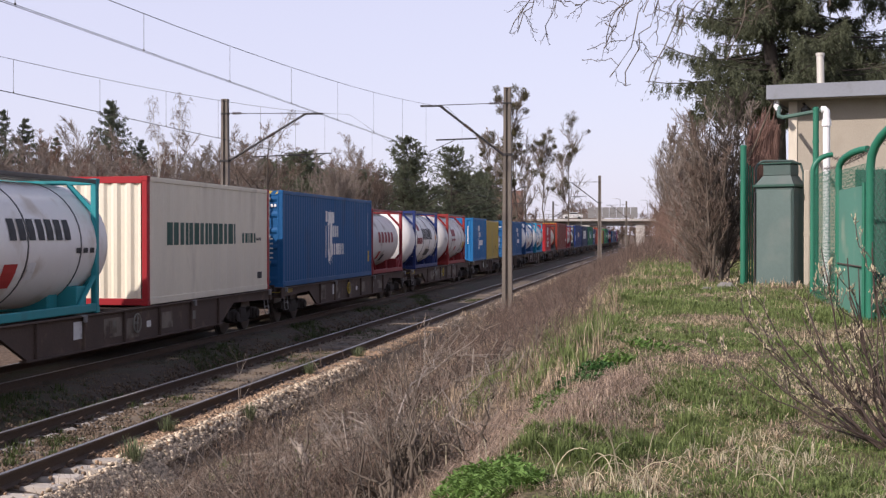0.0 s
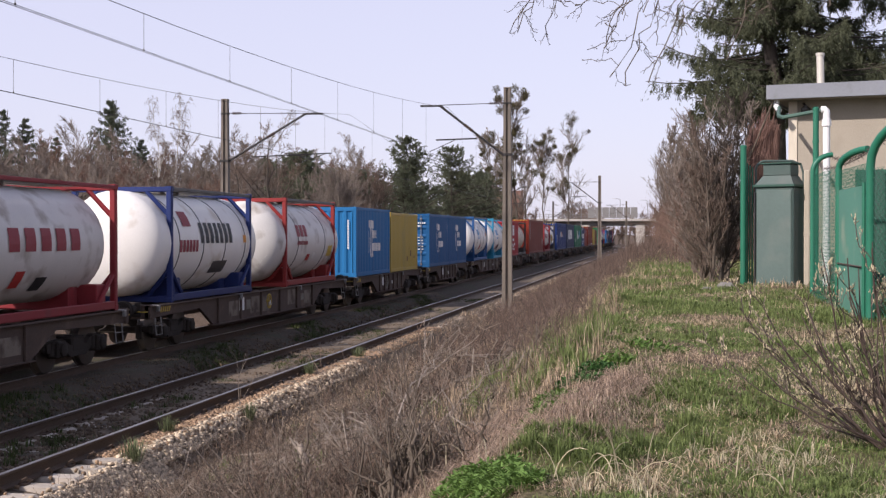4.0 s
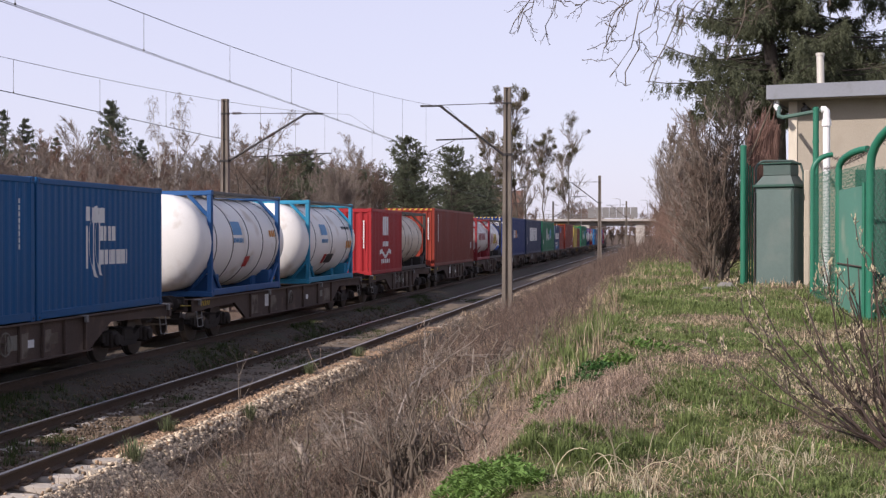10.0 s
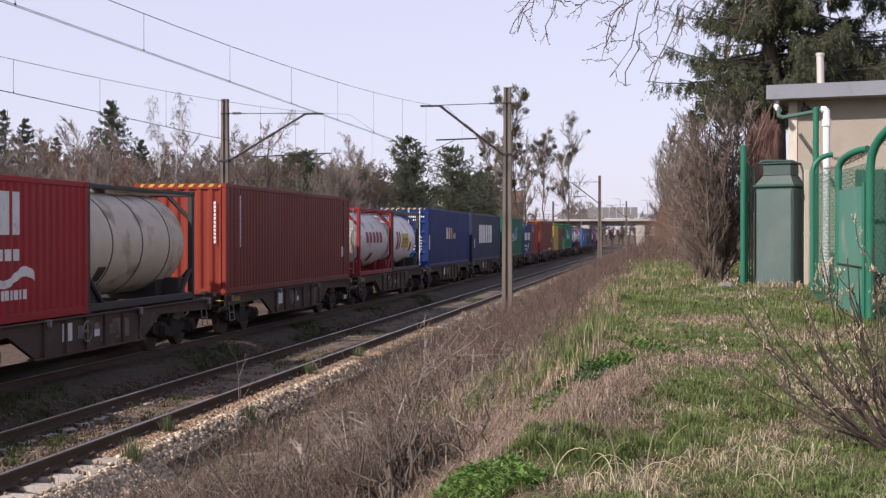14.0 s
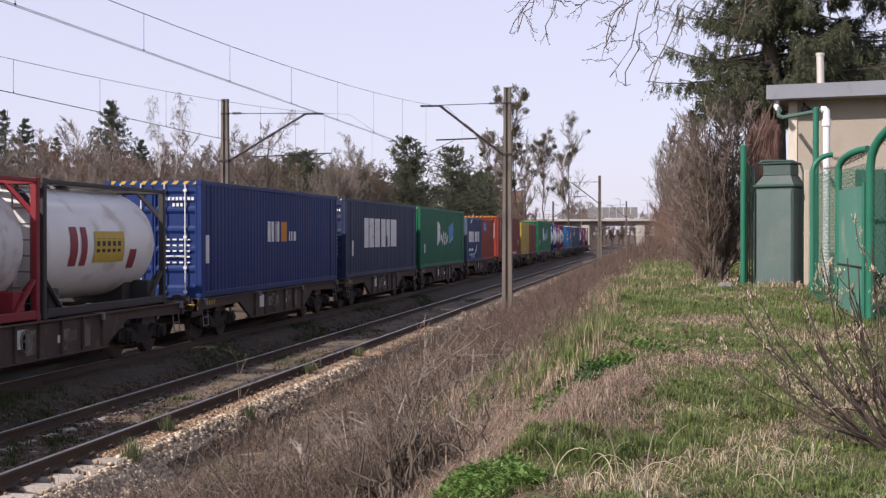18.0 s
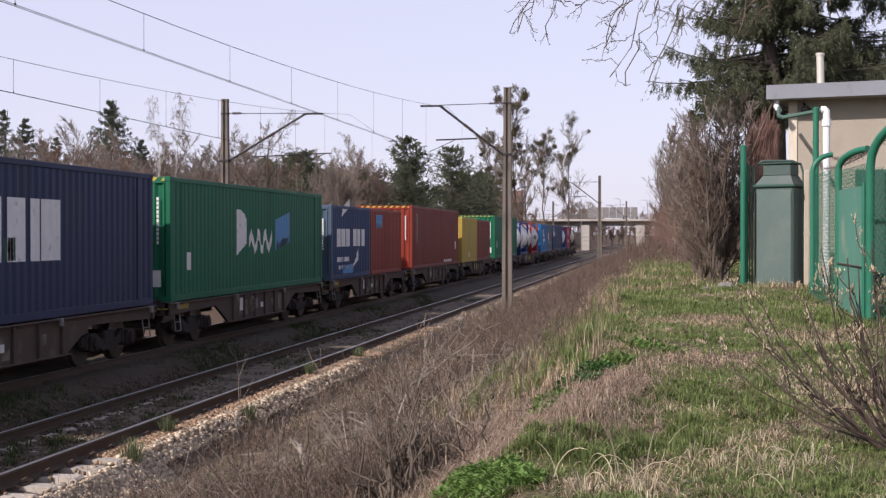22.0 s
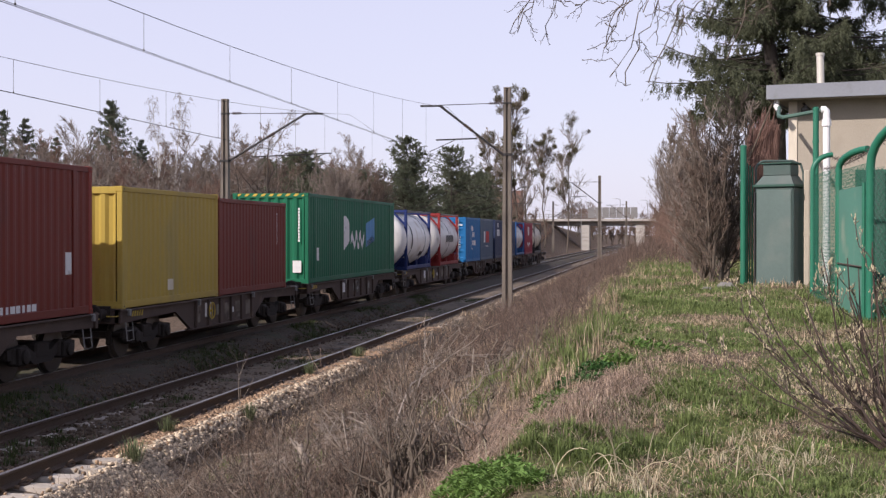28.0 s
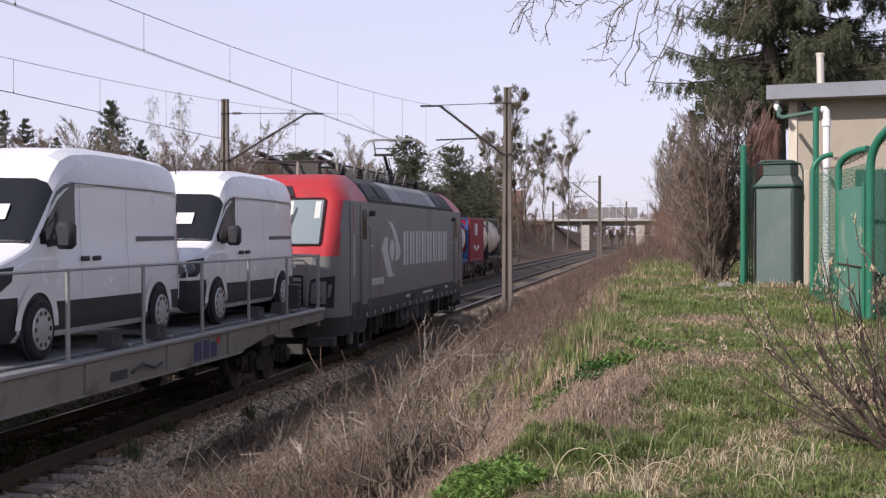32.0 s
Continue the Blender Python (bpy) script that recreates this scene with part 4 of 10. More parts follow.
freight_container(-119.25, 12.192, 2.88, "blue", "blue forty-foot container with white swirl markings and door end", "door",
                  [(WHITEMARK, swirl(5.9, 1.45, 1.05)), (WHITEMARK, column(11.6, 2.3, 11)), (YELLOWMARK, patch(11.55, 0.55, 0.22, 0.4))], hazard=True)
tank_container(-106.75, "maroon", TANKGREY, "grey tank container in a maroon frame with red lettering", False,
               [(MAROONMARK, shell_word(1.55, 1.25, [0.62] * 5, 0.42, 0.35)), (BLACKMARK, shell_patch(2.9, 0.52, 0.45, 0.25)), (REDMARK, shell_patch(2.0, 0.6, 0.35, 0.3))], 0)
tank_container(-97.64, "indigo", TANKWHITE, "white overhanging tank container in an indigo frame", True,
               [(BLACKMARK, shell_word(2.0, 1.35, [0.36] * 7, 0.5, 0.35)), (MAROONMARK, shell_patch(0.9, 1.75, 0.55, 0.35)), (MAROONMARK, shell_word(0.55, 1.15, [0.22] * 6, 0.28)), (BAND, shell_patch(3.1, 0.6, 1.1, 0.3)), (ORANGEMARK, shell_patch(5.3, 1.35, 0.25, 0.2))], 4)
tank_container(-88.17, "red", TANKGREY, "grey overhanging tank container in a bright red frame", True,
               [(MAROONMARK, shell_word(1.25, 1.5, [0.42] * 3, 0.36, 0.2)), (MAROONMARK, shell_word(1.25, 1.25, [0.14] * 9, 0.12)), (WHITEMARK, end_diamond(0.62, 0.95, 0.22, -0.74)), (REDMARK, shell_patch(2.6, 0.75, 0.35, 0.2)), (WHITEMARK, shell_patch(3.3, 0.8, 0.25, 0.2)), (YELLOWMARK, shell_patch(5.1, 0.85, 0.55, 0.35))], 2)
freight_container(-79.0, 6.058, 2.59, "light_blue", "bright blue twenty-foot container with white swirl markings", "wall",
                  [(WHITEMARK, swirl(2.75, 1.40, 0.85))])
freight_container(-72.7, 6.058, 2.50, "yellow", "dull yellow twenty-foot container with rust streaks", "wall",
                  [(container_paint("rust_streaks", (0.12, 0.06, 0.03)), lambda k, w, f, l, h: [painted(k, w, f, 3.6 + 0.42 * i, 3.6 + 0.42 * i + 0.10, lambda q: 0.42 + 0.1 * (i % 3), lambda q: 0.62 + 0.13 * ((i * 7) % 4)) for i in range(6)])], end_bars=False)
freight_container(-63.4, 6.058, 2.59, "blue", "blue twenty-foot container with white swirl and door markings", "door", [(WHITEMARK, swirl(2.7, 1.4, 0.82)), (WHITEMARK, column(5.5, 2.1, 8))])
freight_container(-57.26, 6.058, 2.59, "blue", "blue twenty-foot container with white swirl markings", "wall", [(WHITEMARK, swirl(2.7, 1.4, 0.82))])
tank_container(-47.76, "blue", TANKWHITE, "cream-white tank container in a dark blue frame", True,
               [(BLUEMARK, shell_patch(1.75, 1.55, 0.75, 0.35)), (BLUEMARK, shell_word(1.75, 1.35, [0.12] * 7, 0.12)), (REDMARK, shell_patch(2.9, 0.7, 0.4, 0.28)), (WHITEMARK, shell_patch(3.4, 0.75, 0.25, 0.25)), (WHITEMARK, end_diamond(0.55, 0.9, 0.25, -0.70)), (ORANGEMARK, shell_word(5.0, 1.5, [0.2] * 3, 0.18))], 5)
tank_container(-38.42, "sky", TANKWHITE, "white overhanging tank container in a light blue frame", True,
               [(BLUEMARK, shell_patch(1.6, 1.55, 0.8, 0.35)), (BLUEMARK, shell_word(1.6, 1.3, [0.12] * 7, 0.12)), (REDMARK, shell_patch(2.2, 0.62, 0.35, 0.3)), (BLACKMARK, shell_patch(2.6, 0.62, 0.9, 0.3)), (ORANGEMARK, shell_word(5.0, 1.1, [0.3] * 3, 0.25)), (BLACKMARK, shell_word(4.6, 1.75, [0.14] * 8, 0.1)), (BLACKMARK, end_diamond(0.55, 0.85, 0.3, -0.66))], 3)
freight_container(-29.3, 6.058, 2.59, "red", "bright red twenty-foot container with white lettering and waves", "wall",
                  [(WHITEMARK, word(2.15, 1.55, [0.38, 0.5, 0.36], 0.75, 0.3)), (WHITEMARK, word(2.15, 1.1, [0.3] * 4, 0.2, 0.35)), (WHITEMARK, waves(1.55, 0.72, 2.3)), (WHITEMARK, word(1.95, 0.42, [0.16] * 10, 0.17, 0.25))])
tank_container(-23.2, "dark", TANKBEIGE, "stained beige tank container in a dark frame", False, [(BAND, shell_patch(0.9, 0.6, 0.4, 0.3))], 3)
freight_container(-14.85, 13.716, 2.89, "maroon", "rust-brown forty-five-foot container with lettering columns", "wall", [(WHITEMARK, column(1.2, 2.5, 12)), (WHITEMARK, patch(12.6, 0.8, 0.22, 0.35))], ends="brick", hazard=True)
tank_container(0.65, "maroon", TANKGREY, "grey tank container in a red-brown frame with red lettering", False,
               [(MAROONMARK, shell_word(1.5, 1.25, [0.62] * 5, 0.42, 0.35)), (MAROONMARK, shell_patch(2.6, 0.55, 0.5, 0.3))], 0)
tank_container(6.85, "dark", TANKWHITE, "white tank container with yellow badge in a dark frame", False,
               [(YELLOWMARK, shell_patch(2.4, 1.0, 1.5, 0.62)), (BLACKMARK, shell_word(2.5, 1.2, [0.26] * 5, 0.28, 0.4)), (MAROONMARK, shell_word(1.3, 0.95, [0.5, 0.4], 0.75, 0.35)), (MAROONMARK, shell_patch(4.2, 0.85, 0.35, 0.4))], 0)
freight_container(15.22, 13.716, 2.89, "navy", "navy blue forty-five-foot container with white and orange lettering", "door",
                  [(WHITEMARK, word(5.6, 1.36, [0.36, 0.36, 0.2, 0.34], 0.58, 0.25)), (ORANGEMARK, word(6.9, 1.36, [0.36, 0.38], 0.58, 0.2)), (WHITEMARK, word(7.72, 1.38, [0.26, 0.26, 0.36], 0.28, 0.25)), (WHITEMARK, patch(0.36, 0.85, 0.26, 0.7))], hazard=True)
freight_container(30.25, 13.716, 2.89, "dark_navy", "dark slate-navy forty-five-foot container with large white lettering", "door",
                  [(WHITEMARK, word(3.0, 1.08, [0.98, 0.9, 1.25, 0.98, 0.85, 0.45, 0.95], 1.12, 0.22)), (WHITEMARK, patch(0.98, 0.8, 0.26, 0.55)), (GREENMARK, patch(7.0, 1.1, 0.4, 0.4))], hazard=True)
SCRIPT_MARKS = [(WHITEMARK, lambda k, w, f, l, h: painted(k, w, f, 4.85, 5.70, lambda y: 1.02 + 0.35 * (y - 4.85), lambda y: 2.22 + 0.15 * (y - 4.85) - 0.5 * (y - 4.85) ** 2)),
         (WHITEMARK, lambda k, w, f, l, h: painted(k, w, f, 5.95, 8.05, lambda y: 1.22 + 0.20 * math.sin(9.5 * (y - 5.95)), lambda y: 1.50 + 0.24 * math.sin(9.5 * (y - 5.95)))), (BLUEMARK, lambda k, w, f, l, h: painted(k, w, f, 8.45, 9.9, lambda y: 1.1 + 0.16 * (y - 8.45), lambda y: 2.0 + 0.16 * (y - 8.45))),
         (WHITEMARK, lambda k, w, f, l, h: painted(k, w, f, 8.55, 9.8, lambda y: 1.1 + 0.16 * (y - 8.45), lambda y: 1.32 + 0.16 * (y - 8.45) + 0.06 * math.sin(9 * y))), (WHITEMARK, patch(1.1, 0.72, 0.28, 0.42))]
freight_container(45.05, 13.716, 2.89, "green", "green forty-five-foot container with white script-like lettering and a blue flag panel", "wall", SCRIPT_MARKS, hazard=True)
freight_container(60.1, 6.058, 2.59, "deep_blue", "deep blue twenty-foot container with white lettering and arc shapes", "wall",
                  [(WHITEMARK, word(0.85, 1.15, [0.62, 0.72, 0.66], 0.62, 0.2)), (WHITEMARK, word(3.3, 1.15, [0.64, 0.64, 0.66], 0.62, 0.2)), (WHITEMARK, arcs(2.6, 1.45)), (WHITEMARK, word(0.9, 0.62, [0.22] * 8, 0.16, 0.3)), (WHITEMARK, word(1.1, 0.36, [0.2] * 8, 0.13, 0.3)), (BLUEMARK, patch(1.6, 0.2, 1.7, 0.3))], ends="slate")
freight_container(66.3, 6.058, 2.59, "brick", "rust-red twenty-foot container with a blue label panel", "wall", [(BLUEMARK, patch(1.0, 1.85, 1.15, 0.5)), (WHITEMARK, word(1.05, 1.85, [0.22] * 5, 0.2)), (WHITEMARK, column(5.4, 2.2, 9))])
freight_container(74.9, 13.716, 2.89, "maroon", "rust-brown forty-five-foot container with bright rust-red end", "wall", [(WHITEMARK, column(1.25, 2.45, 12)), (WHITEMARK, patch(12.55, 0.8, 0.24, 0.42)), (WHITEMARK, word(9.0, 0.18, [0.2] * 12, 0.13))], ends="brick", hazard=True)
freight_container(90.1, 6.058, 2.57, "yellow", "faded yellow twenty-foot container with scuffed patches", "wall", [(PAINT["cream"], patch(2.6, 0.3, 0.35, 0.25))], end_bars=False)
freight_container(96.25, 6.058, 2.50, "maroon", "plain rust-brown painted twenty-foot shipping container", "wall", [(WHITEMARK, column(5.2, 2.1, 8))])
freight_container(104.9, 13.716, 2.89, "green", "green forty-five-foot container with white script-like lettering and a blue flag panel", "wall", SCRIPT_MARKS, hazard=True)
tank_container(121.6, "indigo", TANKWHITE, "white overhanging tank container in an indigo frame", True, [(BLACKMARK, shell_patch(1.2, 0.95, 0.25, 1.0)), (BLACKMARK, shell_patch(3.8, 0.6, 0.7, 0.2))], 2)
tank_container(130.5, "red", TANKGREY, "grey overhanging tank container in an orange-red frame", True, [(BLACKMARK, shell_word(2.0, 1.2, [0.4] * 6, 0.35))], 1)
freight_container(139.3, 6.058, 2.59, "light_blue", "blue twenty-foot container with white swirl and door markings", "door", [(WHITEMARK, swirl(2.7, 1.4, 0.82))])
freight_container(145.6, 6.058, 2.59, "slate", "slate-blue twenty-foot container with a red emblem panel", "wall", [(REDMARK, patch(2.6, 1.1, 1.6, 0.7)), (WHITEMARK, patch(1.6, 1.1, 0.7, 0.7)), (WHITEMARK, word(2.4, 0.8, [0.25] * 5, 0.12))])
freight_container(152.9, 12.192, 2.59, "dark_navy", "dark navy forty-foot container with small white lettering", "wall", [(WHITEMARK, word(1.2, 1.5, [0.5, 0.5, 0.5], 0.45)), (WHITEMARK, patch(1.3, 2.1, 0.5, 0.3))])
tank_container(166.3, "blue", TANKGREY, "pale grey tank container in a blue frame", False, [], 1)
freight_container(172.8, 6.058, 2.59, "crimson", "dark crimson twenty-foot container with white lettering", "wall", [(WHITEMARK, word(2.2, 1.55, [0.4, 0.5, 0.4], 0.7)), (WHITEMARK, waves(1.8, 0.7, 2.2))])
tank_container(181.2, "dark", TANKBEIGE, "pale tank container at the tail of the train", True, [], 2)


# ---- container wagons ----
def wheelset_mesh():
    k = Kit()
    for sx in (-1, 1):
        k.lathe([(-0.065, 0.10), (-0.065, 0.42), (-0.05, 0.455), (0.055, 0.46), (0.06, 0.49), (0.085, 0.49), (0.09, 0.40), (0.06, 0.36), (0.03, 0.18), (0.09, 0.11)] if sx < 0 else
                [(-0.09, 0.11), (-0.03, 0.18), (-0.06, 0.36), (-0.09, 0.40), (-0.085, 0.49), (-0.06, 0.49), (-0.055, 0.46), (0.05, 0.455), (0.065, 0.42), (0.065, 0.10)], (sx * 0.7535, 0, 0), "x", 24)
    k.lathe([(-1.05, 0.07), (1.05, 0.07)], (0, 0, 0), "x", 10)
    return k.data("wheelset", 35)


WHEELSET = wheelset_mesh()
WHEELSET.materials.append(WHEELRIM)


def bogie_mesh():
    k = Kit()
    for sx in (-1, 1):
        k.prism([(-1.35, 0.42), (-1.35, 0.60), (-0.7, 0.66), (-0.35, 0.50), (0.35, 0.50), (0.7, 0.66), (1.35, 0.60), (1.35, 0.42), (0.6, 0.42), (0.35, 0.28), (-0.35, 0.28), (-0.6, 0.42)], "x", sx * 0.98 - 0.06, sx * 0.98 + 0.06)
        for y in (-0.9, 0.9):
            k.box(sx * 1.0 - 0.13, sx * 1.0 + 0.13, y - 0.16, y + 0.16, 0.30, 0.62, 0.03)
            k.lathe([(-0.06, 0.13), (0.05, 0.13), (0.07, 0.08)], (sx * 1.13, y, 0.46), "x", 12) if sx > 0 else k.lathe([(-0.07, 0.08), (-0.05, 0.13), (0.06, 0.13)], (sx * 1.13, y, 0.46), "x", 12)
            for dy in (-0.24, 0.24):
                k.lathe([(0.36, 0.075), (0.62, 0.075)], (sx * 1.0, y + dy, 0), "z", 10)
        for y in (-1.45, -0.35, 0.35, 1.45):
            k.box(sx * 0.75 - 0.06, sx * 0.75 + 0.06, y - 0.05, y + 0.05, 0.30, 0.62, 0.02)
    k.box(-1.05, 1.05, -0.28, 0.28, 0.36, 0.66, 0.04)
    for y in (-1.32, 1.32):
        k.box(-1.0, 1.0, y - 0.06, y + 0.06, 0.46, 0.58, 0.02)
    return k.data("bogie", 35)


BOGIE = bogie_mesh()
BOGIE.materials.append(UNDERGEAR)


def buffer_mesh(sign):
    k = Kit().lathe([(0, 0.10), (0.30 * sign, 0.10), (0.30 * sign, 0.07), (0.50 * sign, 0.07), (0.51 * sign, 0.20), (0.55 * sign, 0.22), (0.57 * sign, 0.18)], (0, 0, 0), "y", 16)
    k.box(-0.16, 0.16, *sorted((0, 0.04 * sign)), -0.16, 0.16, 0.01)
    me = k.data("buffer", 40)
    me.materials.append(UNDERGEAR)
    return me


BUFFERS = {1: buffer_mesh(1), -1: buffer_mesh(-1)}


def container_wagon(a, b, pale=False, seed=0):
    """A skeletal flat wagon with fish-bellied side girders on two bogies, from a to b over its headstocks."""
    rnd = random.Random(seed)
    mat = WAGON
    t = thing("container_wagon", "rust-brown skeletal container wagon with many pale worn panels" if pale else "rust-brown skeletal container wagon with grimy bogies", "railway wagon", group="container wagons")
    n = b - a
    piv = 2.0
    for sx in (-1, 1):
        lowz = 0.40
        outline = [(0.0, 0.80), (0.0, 1.08), (n, 1.08), (n, 0.80), (n - 0.4, 0.80), (n - piv - 1.3, 0.86), (n - piv - 2.3, lowz), (piv + 2.3, lowz), (piv + 1.3, 0.86), (0.4, 0.80)]
        x0, x1 = sorted((sx * 1.12, sx * 1.20))
        part("side_girder", Kit().prism(outline, "x", x0, x1), mat, t)
        x0, x1 = sorted((sx * 1.06, sx * 1.27))
        part("girder_flange", Kit().prism([(piv + 2.25, lowz - 0.03), (n - piv - 2.25, lowz - 0.03), (n - piv - 2.3, lowz), (piv + 2.3, lowz)], "x", x0, x1), mat, t)
        part("top_flange", Kit().box(x0, x1, 0.0, n, 1.04, 1.08, 0.008), mat, t)
        for i in range(6):
            y = piv + 2.6 + (n - 2 * piv - 5.2) * i / 5
            part("stiffener", Kit().box(*sorted((sx * 1.2, sx * 1.26)), y - 0.03, y + 0.03, lowz, 1.05, 0.008), mat, t)
    for i in range(9):
        y = 0.3 + (n - 0.6) * i / 8
        part("cross_beam", Kit().box(-1.12, 1.12, y - 0.09, y + 0.09, 0.82, 1.05, 0.015), mat, t)
    part("centre_sill", Kit().box(-0.2, 0.2, 0.0, n, 0.78, 0.99, 0.02), mat, t)
    for y0 in (0.0, n - 0.14):
        part("headstock", Kit().box(-1.25, 1.25, y0, y0 + 0.14, 0.78, 1.10, 0.015), mat, t)
    for y, d in ((0.0, -1), (n, 1)):
        for sx in (-0.875, 0.875):
            part("buffer", BUFFERS[d], UNDERGEAR, t, at=(sx, y, 1.0))
        part("coupling", Kit().tube([(0, y, 0.98), (0, y + d * 0.30, 0.93), (0, y + d * 0.42, 0.75), (0, y + d * 0.35, 0.6)], 0.04, 6).tube([(0.3, y, 0.85), (0.32, y + d * 0.3, 0.6), (0.25, y + d * 0.45, 0.55)], 0.03, 6), UNDERGEAR, t)
    for y in (piv, n - piv):
        bg = part("bogie", BOGIE, UNDERGEAR, t, at=(0, y, 0.0))
        for dy in (-0.9, 0.9):
            WHEELS.append((part("wheelset", WHEELSET, WHEELRIM, bg, at=(0, dy, 0.46)), (0, dy, 0.46), "far"))
    yw = n * 0.5 - 0.8 + rnd.uniform(-0.5, 0.5)
    part("handbrake_wheel", Kit().tube([(1.285, yw + 0.2 * math.cos(q), 0.76 + 0.2 * math.sin(q)) for q in [i * math.pi / 9 for i in range(19)]], 0.016, 6).box(1.2, 1.3, yw - 0.03, yw + 0.03, 0.73, 0.79, 0.01).tube([(1.285, yw, 0.56), (1.285, yw, 0.96)], 0.012, 5), YELLOWMARK if pale else WAGONPALE, t)
    for i, (w, h) in enumerate(((0.42, 0.34), (0.36, 0.26), (0.24, 0.14), (0.34, 0.2))):
        y = piv + 2.8 + (n - 2 * piv - 6.0) * (i + rnd.random() * 0.8) / 4
        part("data_plate", Kit().box(1.2, 1.206, y, y + w, 0.62, 0.62 + h), WAGONPALE if i % 2 else WHITEMARK, t, "worn painted data panel")
    for i in range(5) if pale else rnd.sample(range(5), 3):
        y = piv + 2.6 + (n - 2 * piv - 5.2) * i / 5 + 0.06
        w = (n - 2 * piv - 5.2) / 5 - 0.12
        a0, b0 = (0.0, 0.42) if rnd.random() < 0.5 else (0.5, 0.98)
        part("worn_panel", Kit().box(1.199, 1.204, y + w * a0, y + w * b0, 0.44 + 0.1 * rnd.random(), 0.86 + 0.14 * rnd.random(), 0.002), WORNPANEL, t, "stained pale painted panel")
    stripes = Kit()
    for i in range(5):
        stripes.prism([(0.7 + i * 0.13, 0.90), (0.76 + i * 0.13, 0.90), (0.82 + i * 0.13, 1.02), (0.76 + i * 0.13, 1.02)], "x", 1.2, 1.206)
    part("hazard_panel", stripes, YELLOWMARK, t, "yellow and black striped panel")
    for y in (0.5, n - 0.5):
        step = Kit().tube([(1.22, y - 0.18, 0.8), (1.26, y - 0.18, 0.42), (1.26, y + 0.18, 0.42), (1.22, y + 0.18, 0.8)], 0.014, 5).tube([(1.24, y - 0.16, 0.62), (1.24, y + 0.16, 0.62)], 0.012, 5)
        part("step", step, STEEL, t)
        part("shunter_handle", Kit().tube([(1.0, -0.03 if y < 1 else n + 0.03, 0.95), (1.0, -0.14 if y < 1 else n + 0.14, 0.95), (1.2, -0.14 if y < 1 else n + 0.14, 0.95), (1.2, -0.03 if y < 1 else n + 0.03, 0.95)], 0.012, 5), YELLOWMARK, t)
    for i in range(4):
        for sx in (-1, 1):
            y = 0.35 + (n - 0.7) * i / 3
            part("twistlock", Kit().box(sx * 1.2 - 0.09, sx * 1.2 + 0.09, y - 0.1, y + 0.1, 1.05, 1.084, 0.01).box(sx * 1.29 - 0.02, sx * 1.29 + 0.04, y - 0.05, y + 0.05, 0.94, 1.08, 0.01), STEEL, t)
    MOVERS.append((t, a, FAR_X, 0.0, "far"))


WHEELS = []
for i, (a, b, pale) in enumerate([(-139.6, -120.4, False), (-119.4, -100.2, True), (-99.0, -80.6, True), (-79.4, -65.7, False), (-64.3, -50.6, False), (-49.2, -31.0, False), (-29.7, -16.0, False),
                                  (-14.9, -0.8, False), (0.2, 14.0, False), (15.0, 29.1, False), (30.1, 44.1, False), (45.0, 58.9, False), (59.9, 73.4, False), (74.6, 88.9, False), (90.0, 103.6, True),
                                  (104.8, 119.1, False), (120.4, 137.8, True), (139.0, 151.9, False), (152.8, 165.3, False), (166.2, 179.2, False), (180.3, 192.2, False)]):
    container_wagon(a, b, pale, i)


# ---- electric locomotive and the van carrier on the nearer track ----
LOCOGREY = surface("locomotive_graphite", (0.195, 0.200, 0.188), 0.5, var=0.10, scale=1.0, fine=30, bump=0.03, dirt=(0.165, 0.156, 0.142), dirt_at=0.55, dirt_scale=0.8, stretch=(1, 1, 0.4))
LOCODARK = surface("locomotive_underframe", (0.062, 0.060, 0.056), 0.7, var=0.2, scale=2.0, fine=30, bump=0.1, dirt=(0.10, 0.085, 0.07), dirt_at=0.6)
LOCORED = surface("locomotive_red", (0.44, 0.036, 0.040), 0.42, var=0.06, scale=1.0, fine=30, bump=0.02, dirt=(0.34, 0.045, 0.045), dirt_at=0.62)
LOCOROOF = surface("locomotive_roof_grey", (0.30, 0.30, 0.29), 0.55, var=0.10, scale=1.5, fine=30, bump=0.04, dirt=(0.20, 0.19, 0.175))
LOCOPALE = surface("locomotive_front_grey", (0.235, 0.225, 0.20), 0.55, var=0.08, scale=1.5, fine=30, bump=0.03, dirt=(0.17, 0.15, 0.125))
LETTER = surface("pale_grey_lettering", (0.58, 0.58, 0.57), 0.55, var=0.06, scale=2, fine=30, bump=0.02)
VENT = surface("black_vent", (0.018, 0.018, 0.019), 0.6, var=0.1, scale=6, fine=60, bump=0.2)
RUBBER = surface("black_rubber", (0.016, 0.016, 0.017), 0.75, var=0.1, scale=6, fine=60, bump=0.1)
WINDSHIELD = pane_material("tinted_windscreen", (0.24, 0.29, 0.30), 0.06)
DARKGLASS = pane_material("dark_cab_glass", (0.02, 0.022, 0.025), 0.05, 0.16)
LAMPGLASS = pane_material("headlamp_glass", (0.55, 0.56, 0.56), 0.08)
LAMPDARK = pane_material("headlamp_reflector_grey", (0.16, 0.165, 0.17), 0.15)
# pale colour that stands for bright sky mirrored in the cab windscreen
SCREENGLEAM = surface("windscreen_gleam_pale", (0.60, 0.61, 0.56), 0.8, var=0.05, scale=3, fine=20, bump=0)


